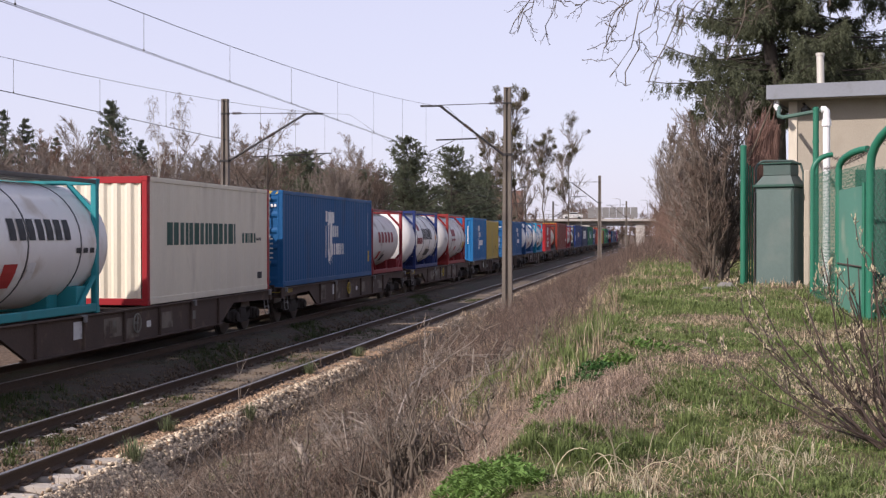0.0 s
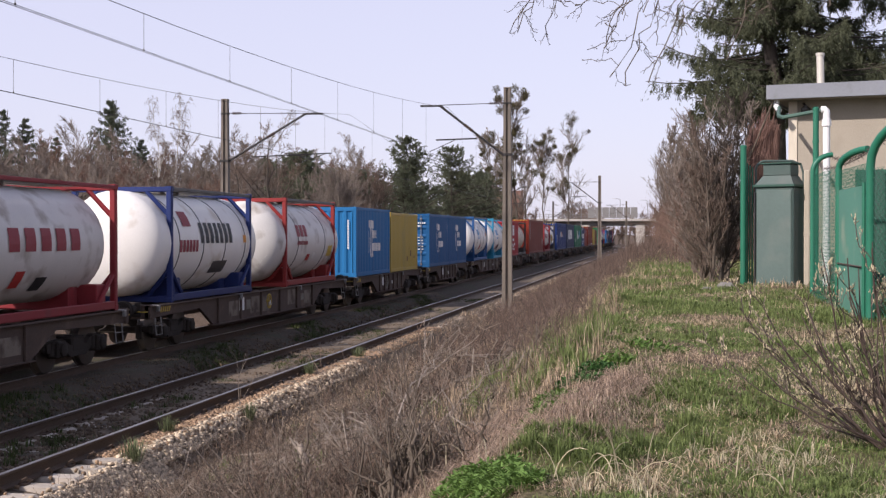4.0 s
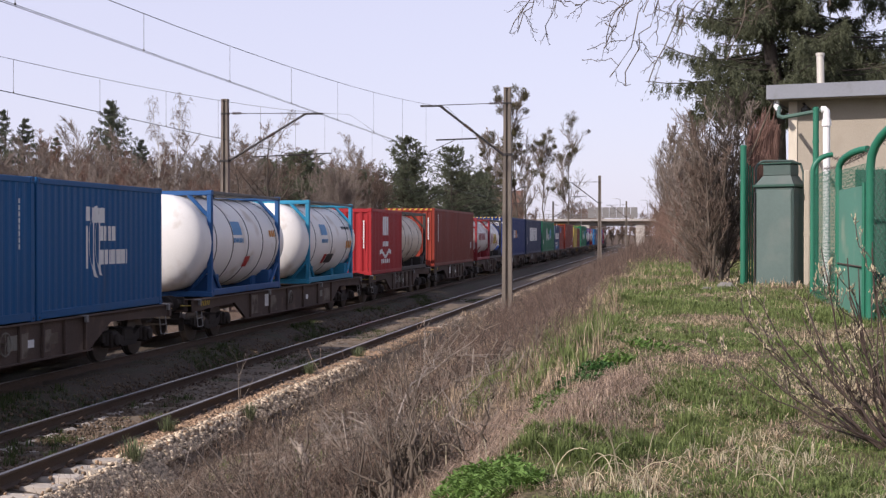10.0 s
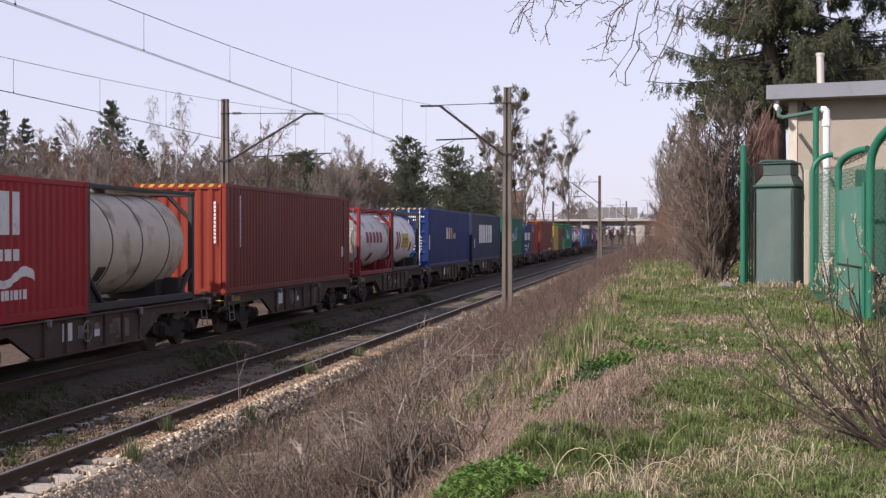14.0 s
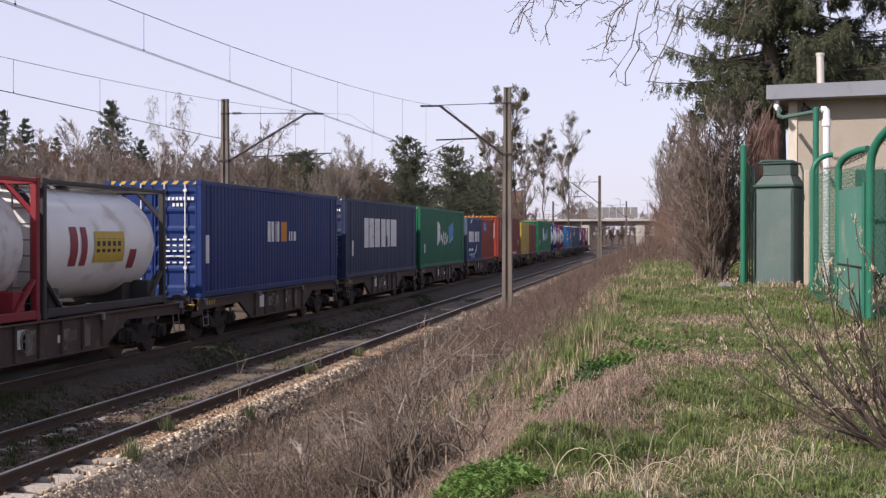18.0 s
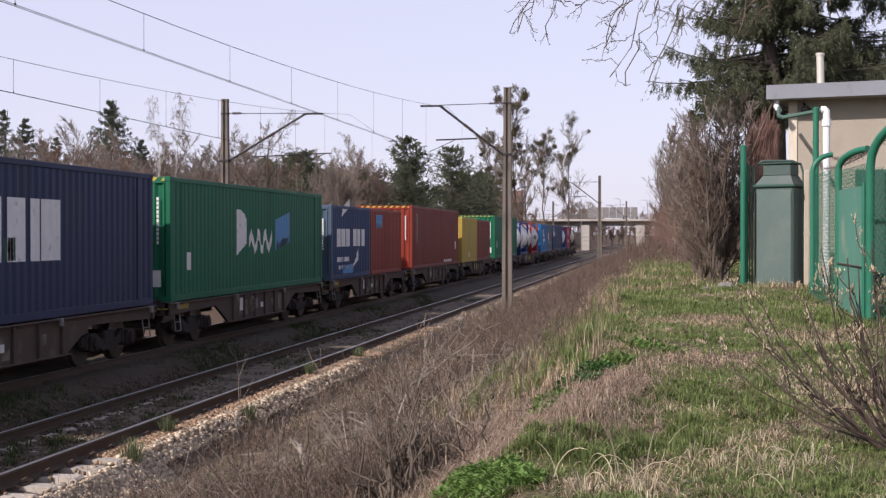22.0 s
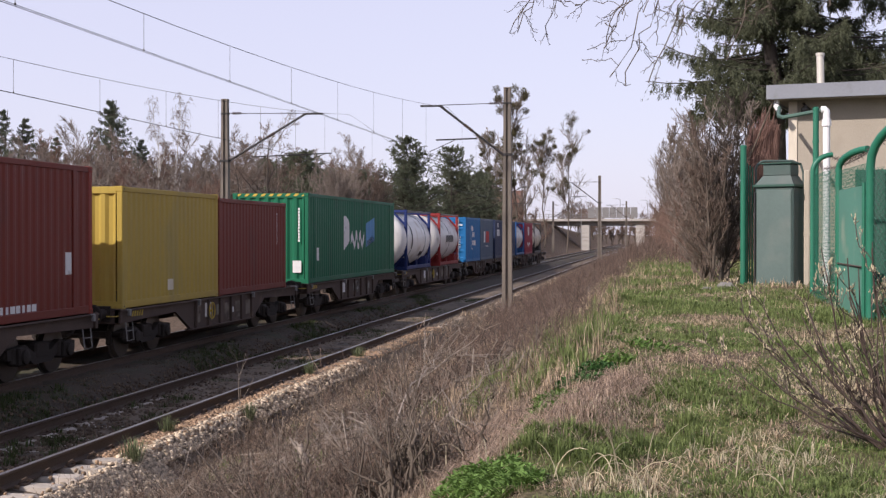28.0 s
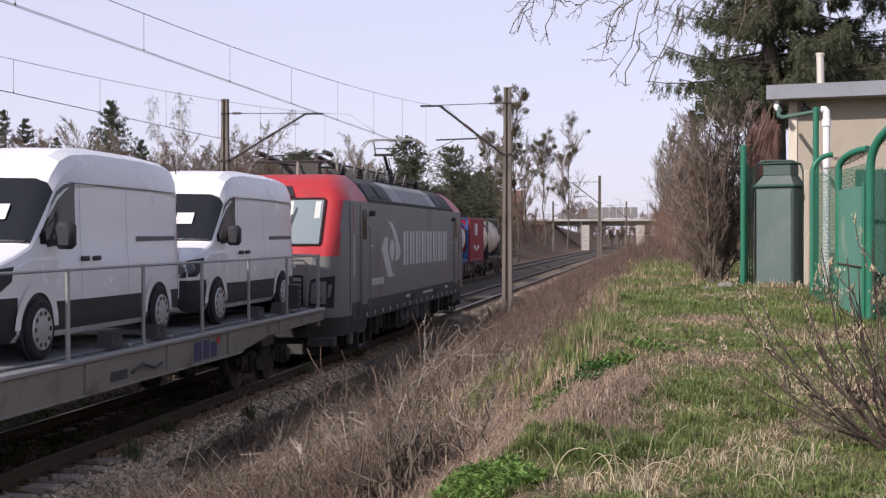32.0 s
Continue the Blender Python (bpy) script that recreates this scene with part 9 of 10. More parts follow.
def conifer(label, height, spread, seed, at, material=SPRUCE, droop=0.35, whorls=22, per=7, tufts=26, tuft=(0.12, 0.26), base=0.08, group="conifers", name="spruce_tree", z=None, lean=0.0, twig_n=9, thin=0.11, bark=BARKDARK, hang=(0.16, 0.34), crowd=1.0, even=(0.55, 1.12)):
    """A trunk with whorls of drooping boughs; every bough carries hanging twigs of needle tufts."""
    g = np.random.default_rng(seed)
    t = thing(name, label, "tree", (at[0], at[1], float(land(*at)) if z is None else z), group)
    p, r = trunk_paths(height, height * 0.014 + 0.03, 1, seed, 0.01)
    part("trunk", mesh_of("trunk", [(p, r, 10)], bark), bark, t)
    n = whorls * per
    u = np.repeat(base + (0.975 - base) * np.linspace(0, 1, whorls) ** crowd, per) + g.normal(0, 0.010, n)
    az = g.uniform(0, 2 * np.pi, n)
    ln = spread * (1 - u) ** (1.0 if droop > 0.3 else 0.45) * np.clip(0.85 + (u - base) * 3.0, 0.85, 1) * g.uniform(*even, n) + 0.10
    s = np.linspace(0, 1, 7)
    rise = np.interp(u, [0, 0.5, 1.0], [-0.02, 0.18, 0.40])
    x = np.cos(az)[:, None] * ln[:, None] * s
    y = np.sin(az)[:, None] * ln[:, None] * s
    zz = (u * height)[:, None] + ln[:, None] * (rise[:, None] * s - droop * (1 - u)[:, None] ** 0.4 * s ** 1.6 + 0.16 * s ** 4)
    bough = np.stack([x, y, zz], -1)
    br = np.maximum(0.006, 0.012 * ln)[:, None] * (1 - 0.8 * s)[None]
    tp, tr = grow(bough, br, twig_n, (0.06, 1.0), (0.5, 1.2), hang, seed + 1, segs=4, sag=0.75 if droop > 0.2 else 0.1, up=0.0, crook=0.06, thin=0.5)
    part("bough_mass", mesh_of("bough_mass", [(bough, br, 4), (tp, np.maximum(tr, 0.004), 3)], bark), bark, t, "drooping boughs")["kind"] = "stuff"
    # needle tufts along boughs and twigs
    m = len(tp) * tufts
    who = np.repeat(np.arange(len(tp)), tufts)
    f = g.random(m) * 3
    i = np.minimum(f.astype(int), 2)
    w = (f - i)[:, None]
    o = tp[who, i] * (1 - w) + tp[who, i + 1] * w
    d = tp[who, i + 1] - tp[who, i]
    d /= np.linalg.norm(d, axis=1, keepdims=True) + 1e-9
    a = d * 1.1 + g.normal(0, 0.42, (m, 3)) + np.array([[0, 0, -0.35 if droop > 0.2 else 0.2]])
    a /= np.linalg.norm(a, axis=1, keepdims=True)
    b = np.cross(a, g.normal(0, 1, (m, 3)))
    b /= np.linalg.norm(b, axis=1, keepdims=True) + 1e-9
    l = g.uniform(tuft[0], tuft[1], m)[:, None]
    v = np.stack([o, o + a * l * 0.5 - b * l * thin, o + a * l, o + a * l * 0.5 + b * l * thin], 1)
    k = (np.arange(m) * 4)[:, None]
    part("needle_mass", fast_mesh("needle_mass", v.reshape(-1, 3), k + np.array([[0, 1, 2, 3]]), 4, material), material, t, "dark needle sprays")["kind"] = "stuff"
    return t


# big spruces behind the building
def old_spruce(label, height, reach, seed, at, low=0.25, whorls=24, per=7, bare=0.0):
    """An old spruce: long boughs that dip and lift again at the tip, hung with combs of drooping sprays."""
    g = np.random.default_rng(seed)
    t = thing("spruce_tree", label, "tree", (at[0], at[1], float(land(*at))), "conifers")
    p, r = trunk_paths(height, 0.24, 1, seed, 0.004)
    part("trunk", mesh_of("trunk", [(p, r, 12)], BARKDARK), BARKDARK, t)
    n = whorls * per
    u = np.repeat(low + (0.97 - low) * np.linspace(0, 1, whorls) ** 1.5, per) + g.normal(0, 0.009, n)
    az = g.uniform(0, 2 * np.pi, n)
    keepers = (np.cos(az) < 0.2) | (g.random(n) > bare)       # the side away from the light has lost boughs
    u, az = u[keepers], az[keepers]
    n = len(u)
    ln = reach * ((0.985 - u) / (0.985 - low)) ** 1.35 * g.uniform(0.55, 1.06, n) + 0.12
    s = np.linspace(0, 1, 9)
    lift = g.uniform(0.10, 0.30, n)[:, None]
    rise = np.interp(u, [0, 0.5, 1.0], [0.0, 0.16, 0.5])[:, None]
    bend = np.cumsum(g.normal(0, 0.05, (n, 9)), axis=1) * s
    az = az[:, None] + bend
    bough = np.stack([np.cos(az) * ln[:, None] * s, np.sin(az) * ln[:, None] * s, (u * height)[:, None] + ln[:, None] * (rise * s - 0.27 * s ** 1.3 + lift * s ** 3)], -1)
    br = np.maximum(0.008, 0.011 * ln)[:, None] * (1 - 0.8 * s)[None]

    def along(path, m, u0, u1):
        who = np.repeat(np.arange(len(path)), m)
        f = g.uniform(u0, u1, len(who)) * (path.shape[1] - 1)
        i = np.minimum(f.astype(int), path.shape[1] - 2)
        w = (f - i)[:, None]
        d = path[who, i + 1] - path[who, i]
        return who, f / (path.shape[1] - 1), path[who, i] * (1 - w) + path[who, i + 1] * w, d / (np.linalg.norm(d, axis=1, keepdims=True) + 1e-9)

    who, f, o, d = along(bough, 20, 0.10, 1.0)              # side sprays in the plane of the bough
    m = len(who)
    flat = np.stack([-d[:, 1], d[:, 0], np.zeros(m)], 1) * np.where(g.random(m) < 0.5, 1, -1)[:, None]
    way = d * g.uniform(0.5, 1.0, m)[:, None] + flat * g.uniform(0.4, 1.0, m)[:, None]
    way /= np.linalg.norm(way, axis=1, keepdims=True)
    sl = (0.10 + 0.30 * ln[who] * (1.05 - f) * np.clip(f * 3, 0.3, 1)) * g.uniform(0.6, 1.2, m)
    k = np.linspace(0, 1, 5)
    spray = o[:, None] + way[:, None] * (sl[:, None] * k)[..., None]
    spray[:, :, 2] -= 0.30 * sl[:, None] * k ** 2
    sr = np.full((m, 5), 0.006) * (1 - 0.6 * k)
    hangs = []
    for path, count, ext in ((spray, 5, (0.10, 0.32)), (bough, 30, (0.15, 0.50))):
        who, f, o, d = along(path, count, 0.15, 1.0)
        q = len(who)
        way = d * g.uniform(0.1, 0.6, q)[:, None] + g.normal(0, 0.16, (q, 3)) + np.array([[0, 0, -1.0]])
        way /= np.linalg.norm(way, axis=1, keepdims=True)
        hangs.append(o[:, None] + way[:, None] * (g.uniform(*ext, q)[:, None] * np.linspace(0, 1, 3))[..., None])
    hang = np.concatenate(hangs)
    part("bough_mass", mesh_of("bough_mass", [(bough, br, 5), (spray, sr, 3)], BARKDARK), BARKDARK, t, "dipping boughs")["kind"] = "stuff"
    vs = []
    for path, per_one, size in ((hang, 15, (0.05, 0.12)), (spray, 16, (0.05, 0.12)), (bough, 70, (0.06, 0.12))):
        who, f, o, d = along(path, per_one, 0.0, 1.0)
        q = len(who)
        a = d * 0.9 + g.normal(0, 0.45, (q, 3))
        a /= np.linalg.norm(a, axis=1, keepdims=True)
        b = np.cross(a, g.normal(0, 1, (q, 3)))
        b /= np.linalg.norm(b, axis=1, keepdims=True) + 1e-9
        l = g.uniform(*size, q)[:, None]
        vs.append(np.stack([o, o + a * l * 0.5 - b * l * 0.10, o + a * l, o + a * l * 0.5 + b * l * 0.10], 1).reshape(-1, 3))
    v = np.concatenate(vs)
    part("needle_mass", fast_mesh("needle_mass", v, np.arange(len(v)).reshape(-1, 4), 4, SPRUCE), SPRUCE, t, "dark olive needle sprays")["kind"] = "stuff"
    return t


old_spruce("large dark olive-green spruce with dipping boughs behind the building", 16.5, 3.65, 301, (3.3, 33.4), 0.255, 27, 11, 0.3)
old_spruce("sparse dark spruce with gaps between its boughs behind the building", 18.0, 4.4, 302, (6.9, 35.5), 0.20, 18, 6, 0.0)

# bare thicket beside the fence
for i, (x, y, h, st) in enumerate(((0.78, 22.1, 2.3, 4), (0.95, 22.7, 2.7, 5), (1.08, 23.4, 2.9, 5), (0.72, 24.3, 2.8, 5), (1.1, 25.2, 3.2, 5), (0.62, 26.4, 3.0, 5))):
    bare_tree("dense bare grey-brown thicket of upright stems beside the fence", h, 0.032, 310 + i, stems=st, at=(x, y), first=0.03, lean=0.03, levels=((15, (0.3, 1.0), (0.16, 0.34)), (8, (0.4, 1.1), (0.3, 0.5)), (5, (0.4, 1.1), (0.35, 0.6))), group="thickets", name="bare_shrub", min_r=0.0035, twig=(TWIG, TWIGDARK, TWIGPALE)[i % 3], bark=(BARK, BARKDARK, BARK)[i % 3], up=0.5)
for i, (x, y, h, st) in enumerate(((0.45, 44.0, 3.2, 5), (0.8, 50.0, 4.2, 5), (0.35, 60.0, 4.8, 5), (1.1, 70.0, 5.8, 5), (0.5, 84.0, 6.0, 5), (0.4, 104.0, 6.4, 5))):
    bare_tree("slender bare tree in the scrub on the bank", h, 0.05, 330 + i, stems=st, at=(x, y), first=0.2, lean=0.04, levels=((9, (0.25, 0.6), (0.25, 0.45)), (7, (0.3, 0.8), (0.35, 0.6)), (5, (0.3, 0.9), (0.35, 0.7))), group="scrub trees", min_r=0.007, twig=TWIGPALE, bark=BARK, up=0.5)


CREEPER = surface("creeper_dry_pinkish", (0.27, 0.165, 0.135), 0.9, var=0.15, scale=2, fine=10, bump=0, by_island=0.3, spec=0.15)


def creeper():
    g = np.random.default_rng(401)
    t = thing("dry_creeper", "reddish-brown dry creeper hanging over the corner of the building", "climbing plant", (1.45, 23.5, 0))
    n = 900
    x = g.uniform(0.0, 0.52, n)
    top = 4.55 - 0.9 * np.abs(x - 0.30) + g.normal(0, 0.12, n)
    ln = g.uniform(0.5, 1.7, n)
    s = np.linspace(0, 1, 5)
    y = g.uniform(-0.1, 0.35, n)
    p = np.stack([x[:, None] + g.normal(0, 0.02, (n, 5)) - 0.12 * s, y[:, None] + g.normal(0, 0.02, (n, 5)), top[:, None] - ln[:, None] * s], -1)
    v, q = tubes_arrays(p, np.full((n, 5), 0.004), 3)
    part("hanging_tangle", fast_mesh("hanging_tangle", v, q, 4, CREEPER), CREEPER, t)["kind"] = "stuff"
    part("stock", Kit().tube([(0.28, 0.15, 1.5), (0.30, 0.12, 3.2), (0.26, 0.1, 4.4)], [0.05, 0.04, 0.03], 8).tube([(0.2, 0.15, 3.0), (0.0, 0.12, 3.9), (0.1, 0.1, 4.5)], 0.02, 6), BARK, t)
    part("prop_pole", Kit().tube([(-0.12, 0.0, 3.6), (0.40, -0.35, 4.92)], 0.015, 6), BARK, t)


creeper()


def willow():
    """Budding shrub close to the camera: a fan of arching rods with cream buds."""
    g = np.random.default_rng(411)
    t = thing("willow_shrub", "budding willow shrub with arching dark rods and cream buds", "shrub", (1.42, 8.3, float(land(1.42, 8.3))))
    n = 28
    s = np.linspace(0, 1, 9)
    az = np.concatenate([g.uniform(2.5, 3.9, 22), g.uniform(-1.0, 2.3, 6)])
    out = np.concatenate([np.linspace(0.15, 1.0, 22) * g.uniform(0.85, 1.1, 22), g.uniform(0.2, 0.7, 6)])
    h = (1.55 - 0.95 * out) * g.uniform(0.62, 1.1, n)
    root = g.normal(0, 0.05, (n, 3))
    p = root[:, None, :] * np.array([1, 1, 0]) + np.stack([np.cos(az)[:, None] * out[:, None] * s ** 0.9, np.sin(az)[:, None] * out[:, None] * 0.7 * s, h[:, None] * (0.55 * s + 0.45 * s ** 2)], -1)
    p[:, 1:] += np.cumsum(g.normal(0, 0.017, (n, 8, 3)), axis=1)
    p[:, 0, 2] -= 0.05
    r = g.uniform(0.007, 0.012, n)[:, None] * (1 - 0.66 * s)[None]
    a, ar = grow(p, r, 4, (0.3, 1.0), (0.4, 1.0), (0.18, 0.42), 412, segs=6, up=0.5, crook=0.26, thin=0.62)
    b, brr = grow(a, ar, 3, (0.2, 1.0), (0.4, 1.0), (0.25, 0.5), 413, segs=5, up=0.4, crook=0.26, thin=0.75)
    part("rod_mass", mesh_of("rod_mass", [(p, r, 7), (a, np.maximum(ar, 0.003), 5)], WILLOW), WILLOW, t, "arching dark brown rods")["kind"] = "stuff"
    part("twig_mass", mesh_of("twig_mass", [(b, np.maximum(brr, 0.0022), 4)], STEMGREY), STEMGREY, t, "thin ash-brown shoots")["kind"] = "stuff"
    m = 1700
    src = np.concatenate([a[:, 2:].reshape(-1, 3), b[:, 1:].reshape(-1, 3)])
    c = src[g.integers(len(src), size=m)] + g.normal(0, 0.005, (m, 3))
    up = np.array([[0, 0, 1.0]]) + g.normal(0, 0.35, (m, 3))
    up /= np.linalg.norm(up, axis=1, keepdims=True)
    l = g.uniform(0.012, 0.028, m)
    pp = c[:, None, :] + up[:, None, :] * l[:, None, None] * np.linspace(0, 1, 4)[None, :, None]
    rr = np.array([0.0012, 0.0032, 0.003, 0.0005])[None] * g.uniform(0.7, 1.2, (m, 1))
    v, q = tubes_arrays(pp, rr, 5)
    part("bud_mass", fast_mesh("bud_mass", v, q, 4, CATKIN), CATKIN, t, "cream willow buds")["kind"] = "stuff"


willow()


def overhang():
    """A tree beside the camera whose bare limb hangs into the picture."""
    g = np.random.default_rng(421)
    t = thing("overhanging_tree", "bare tree with thin drooping twigs hanging over the bank", "tree", (5.2, 10.6, float(land(5.2, 10.6))))
    z0 = float(land(5.2, 10.6))
    trunk = Kit().tube([(0, 0, -0.2), (0.03, 0, 1.5), (-0.05, 0.02, 3.2), (-0.1, 0.0, 5.4), (0.1, 0, 7.6)], [0.17, 0.15, 0.13, 0.10, 0.05], 12)
    part("trunk", trunk, BARK, t, "", 60)
    limbs = np.array([[(-0.05, 0.0, 2.6), (-1.4, -0.1, 3.15), (-2.7, -0.3, 3.45), (-3.9, -0.4, 3.50), (-5.75, -0.5, 3.30)],
                      [(-0.08, 0.0, 2.9), (-1.5, 0.2, 3.4), (-2.9, 0.4, 3.65), (-4.2, 0.3, 3.65), (-6.1, 0.1, 3.45)],
                      [(-0.08, 0.0, 2.8), (-1.3, -0.5, 3.2), (-2.5, -0.8, 3.4), (-3.5, -0.8, 3.4), (-5.2, -0.7, 3.15)]], dtype=float)
    limbs[:, 1:, 2] -= np.array([0.08, 0.16, 0.2, 0.2])
    lr = np.array([[0.055, 0.04, 0.03, 0.02, 0.010]] * 3)
    a, ar = grow(limbs, lr, 9, (0.80, 1.0), (0.4, 1.1), (0.10, 0.20), 422, segs=9, sag=0.35, up=-0.25, crook=0.42, thin=0.42)
    b, br = grow(a, ar, 5, (0.12, 1.0), (0.5, 1.2), (0.22, 0.5), 423, segs=7, sag=0.05, up=0.0, crook=0.45, thin=0.6)
    c, cr = grow(b, br, 3, (0.2, 1.0), (0.4, 1.1), (0.2, 0.45), 424, segs=5, sag=0.0, up=0.1, crook=0.4, thin=0.75)
    for i in range(3):
        part("limb", mesh_of("limb", [(limbs[i:i + 1], lr[i:i + 1], 8)], BARK), BARK, t, "long bare limb")
    part("twig_mass", mesh_of("twig_mass", [(a, np.maximum(ar, 0.0042), 5), (b, np.maximum(br, 0.0026), 4), (c, np.maximum(cr, 0.0019), 3)], BARK), BARK, t, "thin crooked drooping bare twigs")["kind"] = "stuff"


overhang()


def sapling(x, y, h, seed, label, mat=STEMGREY, thick=0.008):
    p, r = trunk_paths(h, thick, 1, seed, 0.1, 6)
    a, ar = grow(p, r, 5, (0.25, 0.95), (0.4, 0.7), (0.3, 0.6), seed + 1, segs=4, up=0.3, crook=0.12, thin=0.7)
    t = thing("sapling", label, "sapling", (x, y, float(land(x, y))), "saplings")
    part("stem", mesh_of("stem", [(p, r, 6)], mat), mat, t)
    part("twig_spray", mesh_of("twig_spray", [(a, np.maximum(ar, 0.003), 4)], mat), mat, t)["kind"] = "stuff"


sapling(-6.78, 20.9, 1.15, 503, "leafless forked sapling standing at the edge of the ballast", STEMGREY, 0.012)
for i, (x, y, h) in enumerate(((-3.6, 14.2, 0.8), (-4.2, 17.5, 0.8), (-3.4, 20.0, 0.9), (-2.5, 11.8, 0.7), (-2.9, 16.2, 0.9))):
    sapling(x, y, h, 510 + i, "thin leafless sapling in the brushwood", STEM)
for i, (x, y, h) in enumerate(((-2.2, 9.6, 0.45), (-1.95, 10.3, 0.5), (-3.2, 10.8, 0.55), (-2.1, 11.2, 0.6), (-2.45, 12.6, 0.6), (-3.3, 10.2, 0.5))):
    sapling(x, y, h, 540 + i, "dead forked stem standing in the brushwood", (STEMGREY, BARK)[i % 2], 0.011)


def broken_sapling():
    """A stout snapped-off young trunk with a few dead twigs at its head."""
    x, y = -2.70, 9.95
    t = thing("broken_sapling", "stout grey snapped-off sapling standing in the brushwood", "stump", (x, y, float(land(x, y))))
    part("stem", Kit().tube([(0.05, 0, -0.12), (0.035, 0, 0.08), (0.01, 0.01, 0.22), (-0.03, 0.0, 0.36), (-0.05, 0.0, 0.42)], [0.036, 0.034, 0.030, 0.030, 0.020], 10), STEMPALE, t, "", 50)
    part("stub", Kit().tube([(-0.03, 0, 0.35), (-0.09, 0.01, 0.41), (-0.13, 0.0, 0.47)], [0.018, 0.012, 0.006], 7), STEMPALE, t, "", 50)
    part("stub", Kit().tube([(-0.02, 0, 0.34), (0.02, -0.01, 0.44), (0.01, 0.0, 0.56), (0.05, 0.02, 0.66)], [0.016, 0.011, 0.008, 0.004], 7), BARK, t, "", 50)
    part("stub", Kit().tube([(0.0, 0, 0.24), (0.08, 0.02, 0.33), (0.11, 0.0, 0.46), (0.17, 0.03, 0.55)], [0.012, 0.009, 0.006, 0.003], 6), BARK, t, "", 50)


broken_sapling()


def dead_branch(foot, tip, r, seed, label):
    """A crooked fallen branch with side shoots, propped on the brushwood."""
    g = np.random.default_rng(seed)
    z0 = float(land(*foot[:2])) + foot[2]
    u = np.linspace(0, 1, 9)
    a, b = np.array([0.0, 0.0, 0.0]), np.array([tip[0] - foot[0], tip[1] - foot[1], float(land(*tip[:2])) + tip[2] - z0])
    p = (a[None] + (b - a)[None] * u[:, None])[None]
    p = p + np.cumsum(g.normal(0, 0.022, p.shape), axis=1) * np.linalg.norm(b)
    p[:, :, 2] += 0.10 * np.sin(np.pi * u)[None]
    rr = (r * (1 - 0.72 * u))[None]
    q, qr = grow(p, rr, 9, (0.2, 1.0), (0.4, 1.0), (0.16, 0.40), seed + 1, segs=6, up=0.25, crook=0.30, thin=0.6)
    w, wr = grow(q, qr, 3, (0.3, 1.0), (0.4, 1.0), (0.25, 0.5), seed + 2, segs=4, up=0.2, crook=0.3, thin=0.7)
    t = thing("dead_branch", label, "branch", (foot[0], foot[1], z0))
    part("stem", mesh_of("stem", [(p, rr, 7)], STEMPALE), STEMPALE, t)
    part("side_shoots", mesh_of("side_shoots", [(q, np.maximum(qr, 0.003), 5), (w, np.maximum(wr, 0.0022), 4)], STEMPALE), STEMPALE, t)["kind"] = "stuff"


dead_branch((-2.3, 11.2, 0.05), (-2.2, 13.6, 0.42), 0.011, 561, "long crooked grey dead branch propped in the brushwood")
dead_branch((-1.8, 11.0, 0.10), (-1.2, 12.0, 0.25), 0.008, 571, "pale crooked dead branch lying in the brushwood")
dead_branch((-2.9, 10.6, 0.06), (-2.0, 9.8, 0.12), 0.009, 581, "pale dead branch lying flat on the slope")
dead_branch((-2.3, 12.6, 0.08), (-1.4, 13.3, 0.22), 0.007, 591, "thin grey dead branch lying in the brushwood")

# ---- the far side: hedges, birches, pines and mistletoe trees ----
SHRUB = ((10, (0.3, 0.8), (0.26, 0.46)), (9, (0.3, 0.9), (0.35, 0.55)), (7, (0.3, 1.0), (0.35, 0.6)))
FARSHRUB = ((7, (0.25, 0.7), (0.3, 0.55)), (5, (0.3, 0.8), (0.35, 0.6)), (3, (0.3, 0.9), (0.4, 0.75)))
makers = []
for i, (h, tw) in enumerate(((3.6, TWIG), (4.2, TWIGRED), (3.2, TWIG), (4.6, TWIGPALE))):
    makers.append(bare_tree("dense bare brown shrub on the far bank", h, 0.018, 600 + i, stems=5, at=(-24.0 - 2.5 * i, 58 + 5 * i), first=0.15, levels=SHRUB, group="shrubs on the far bank", name="bare_shrub", min_r=0.0052, twig=tw, bark=tw))
farmakers = []
for i, (h, tw) in enumerate(((3.8, TWIG), (4.2, TWIGRED))):
    farmakers.append(bare_tree("bare brown shrub far along the line", h, 0.05, 620 + i, stems=4, at=(-21.0 - 2.5 * i, 160 + 8 * i), first=0.15, levels=FARSHRUB, group="shrubs far along the line", name="bare_shrub", min_r=0.012, twig=tw))
rg = random.Random(17)
spots = [(-19 - 16 * rg.random() - 0.12 * max(0, y - 50), y) for y in [50 + 0.87 * k for k in range(120)]] + [(-40 - 30 * rg.random(), 70 + 1.25 * k) for k in range(36)]
for j, (x, y) in enumerate(spots):
    m = makers[j % 4]
    s = rg.uniform(0.80, 1.15) if x > -28 else rg.uniform(1.15, 1.55)
    c = copy_thing(m, pose(x, y, float(land(x, y)) - 0.1, 0, 0, rg.uniform(0, 360)))
    c.scale = (s * 1.35, s * 1.35, s)
for j in range(48):           # close hedge along the top of the cutting
    y = 88 + 3.0 * j
    x = -18.2 - 0.008 * (y - 88) - 6 * rg.random()
    c = copy_thing(farmakers[j % 2], pose(x, y, float(land(x, y)) - 0.1, 0, 0, rg.uniform(0, 360)))
    q = rg.uniform(0.75, 1.15)
    c.scale = (q * 1.2, q * 1.2, q)
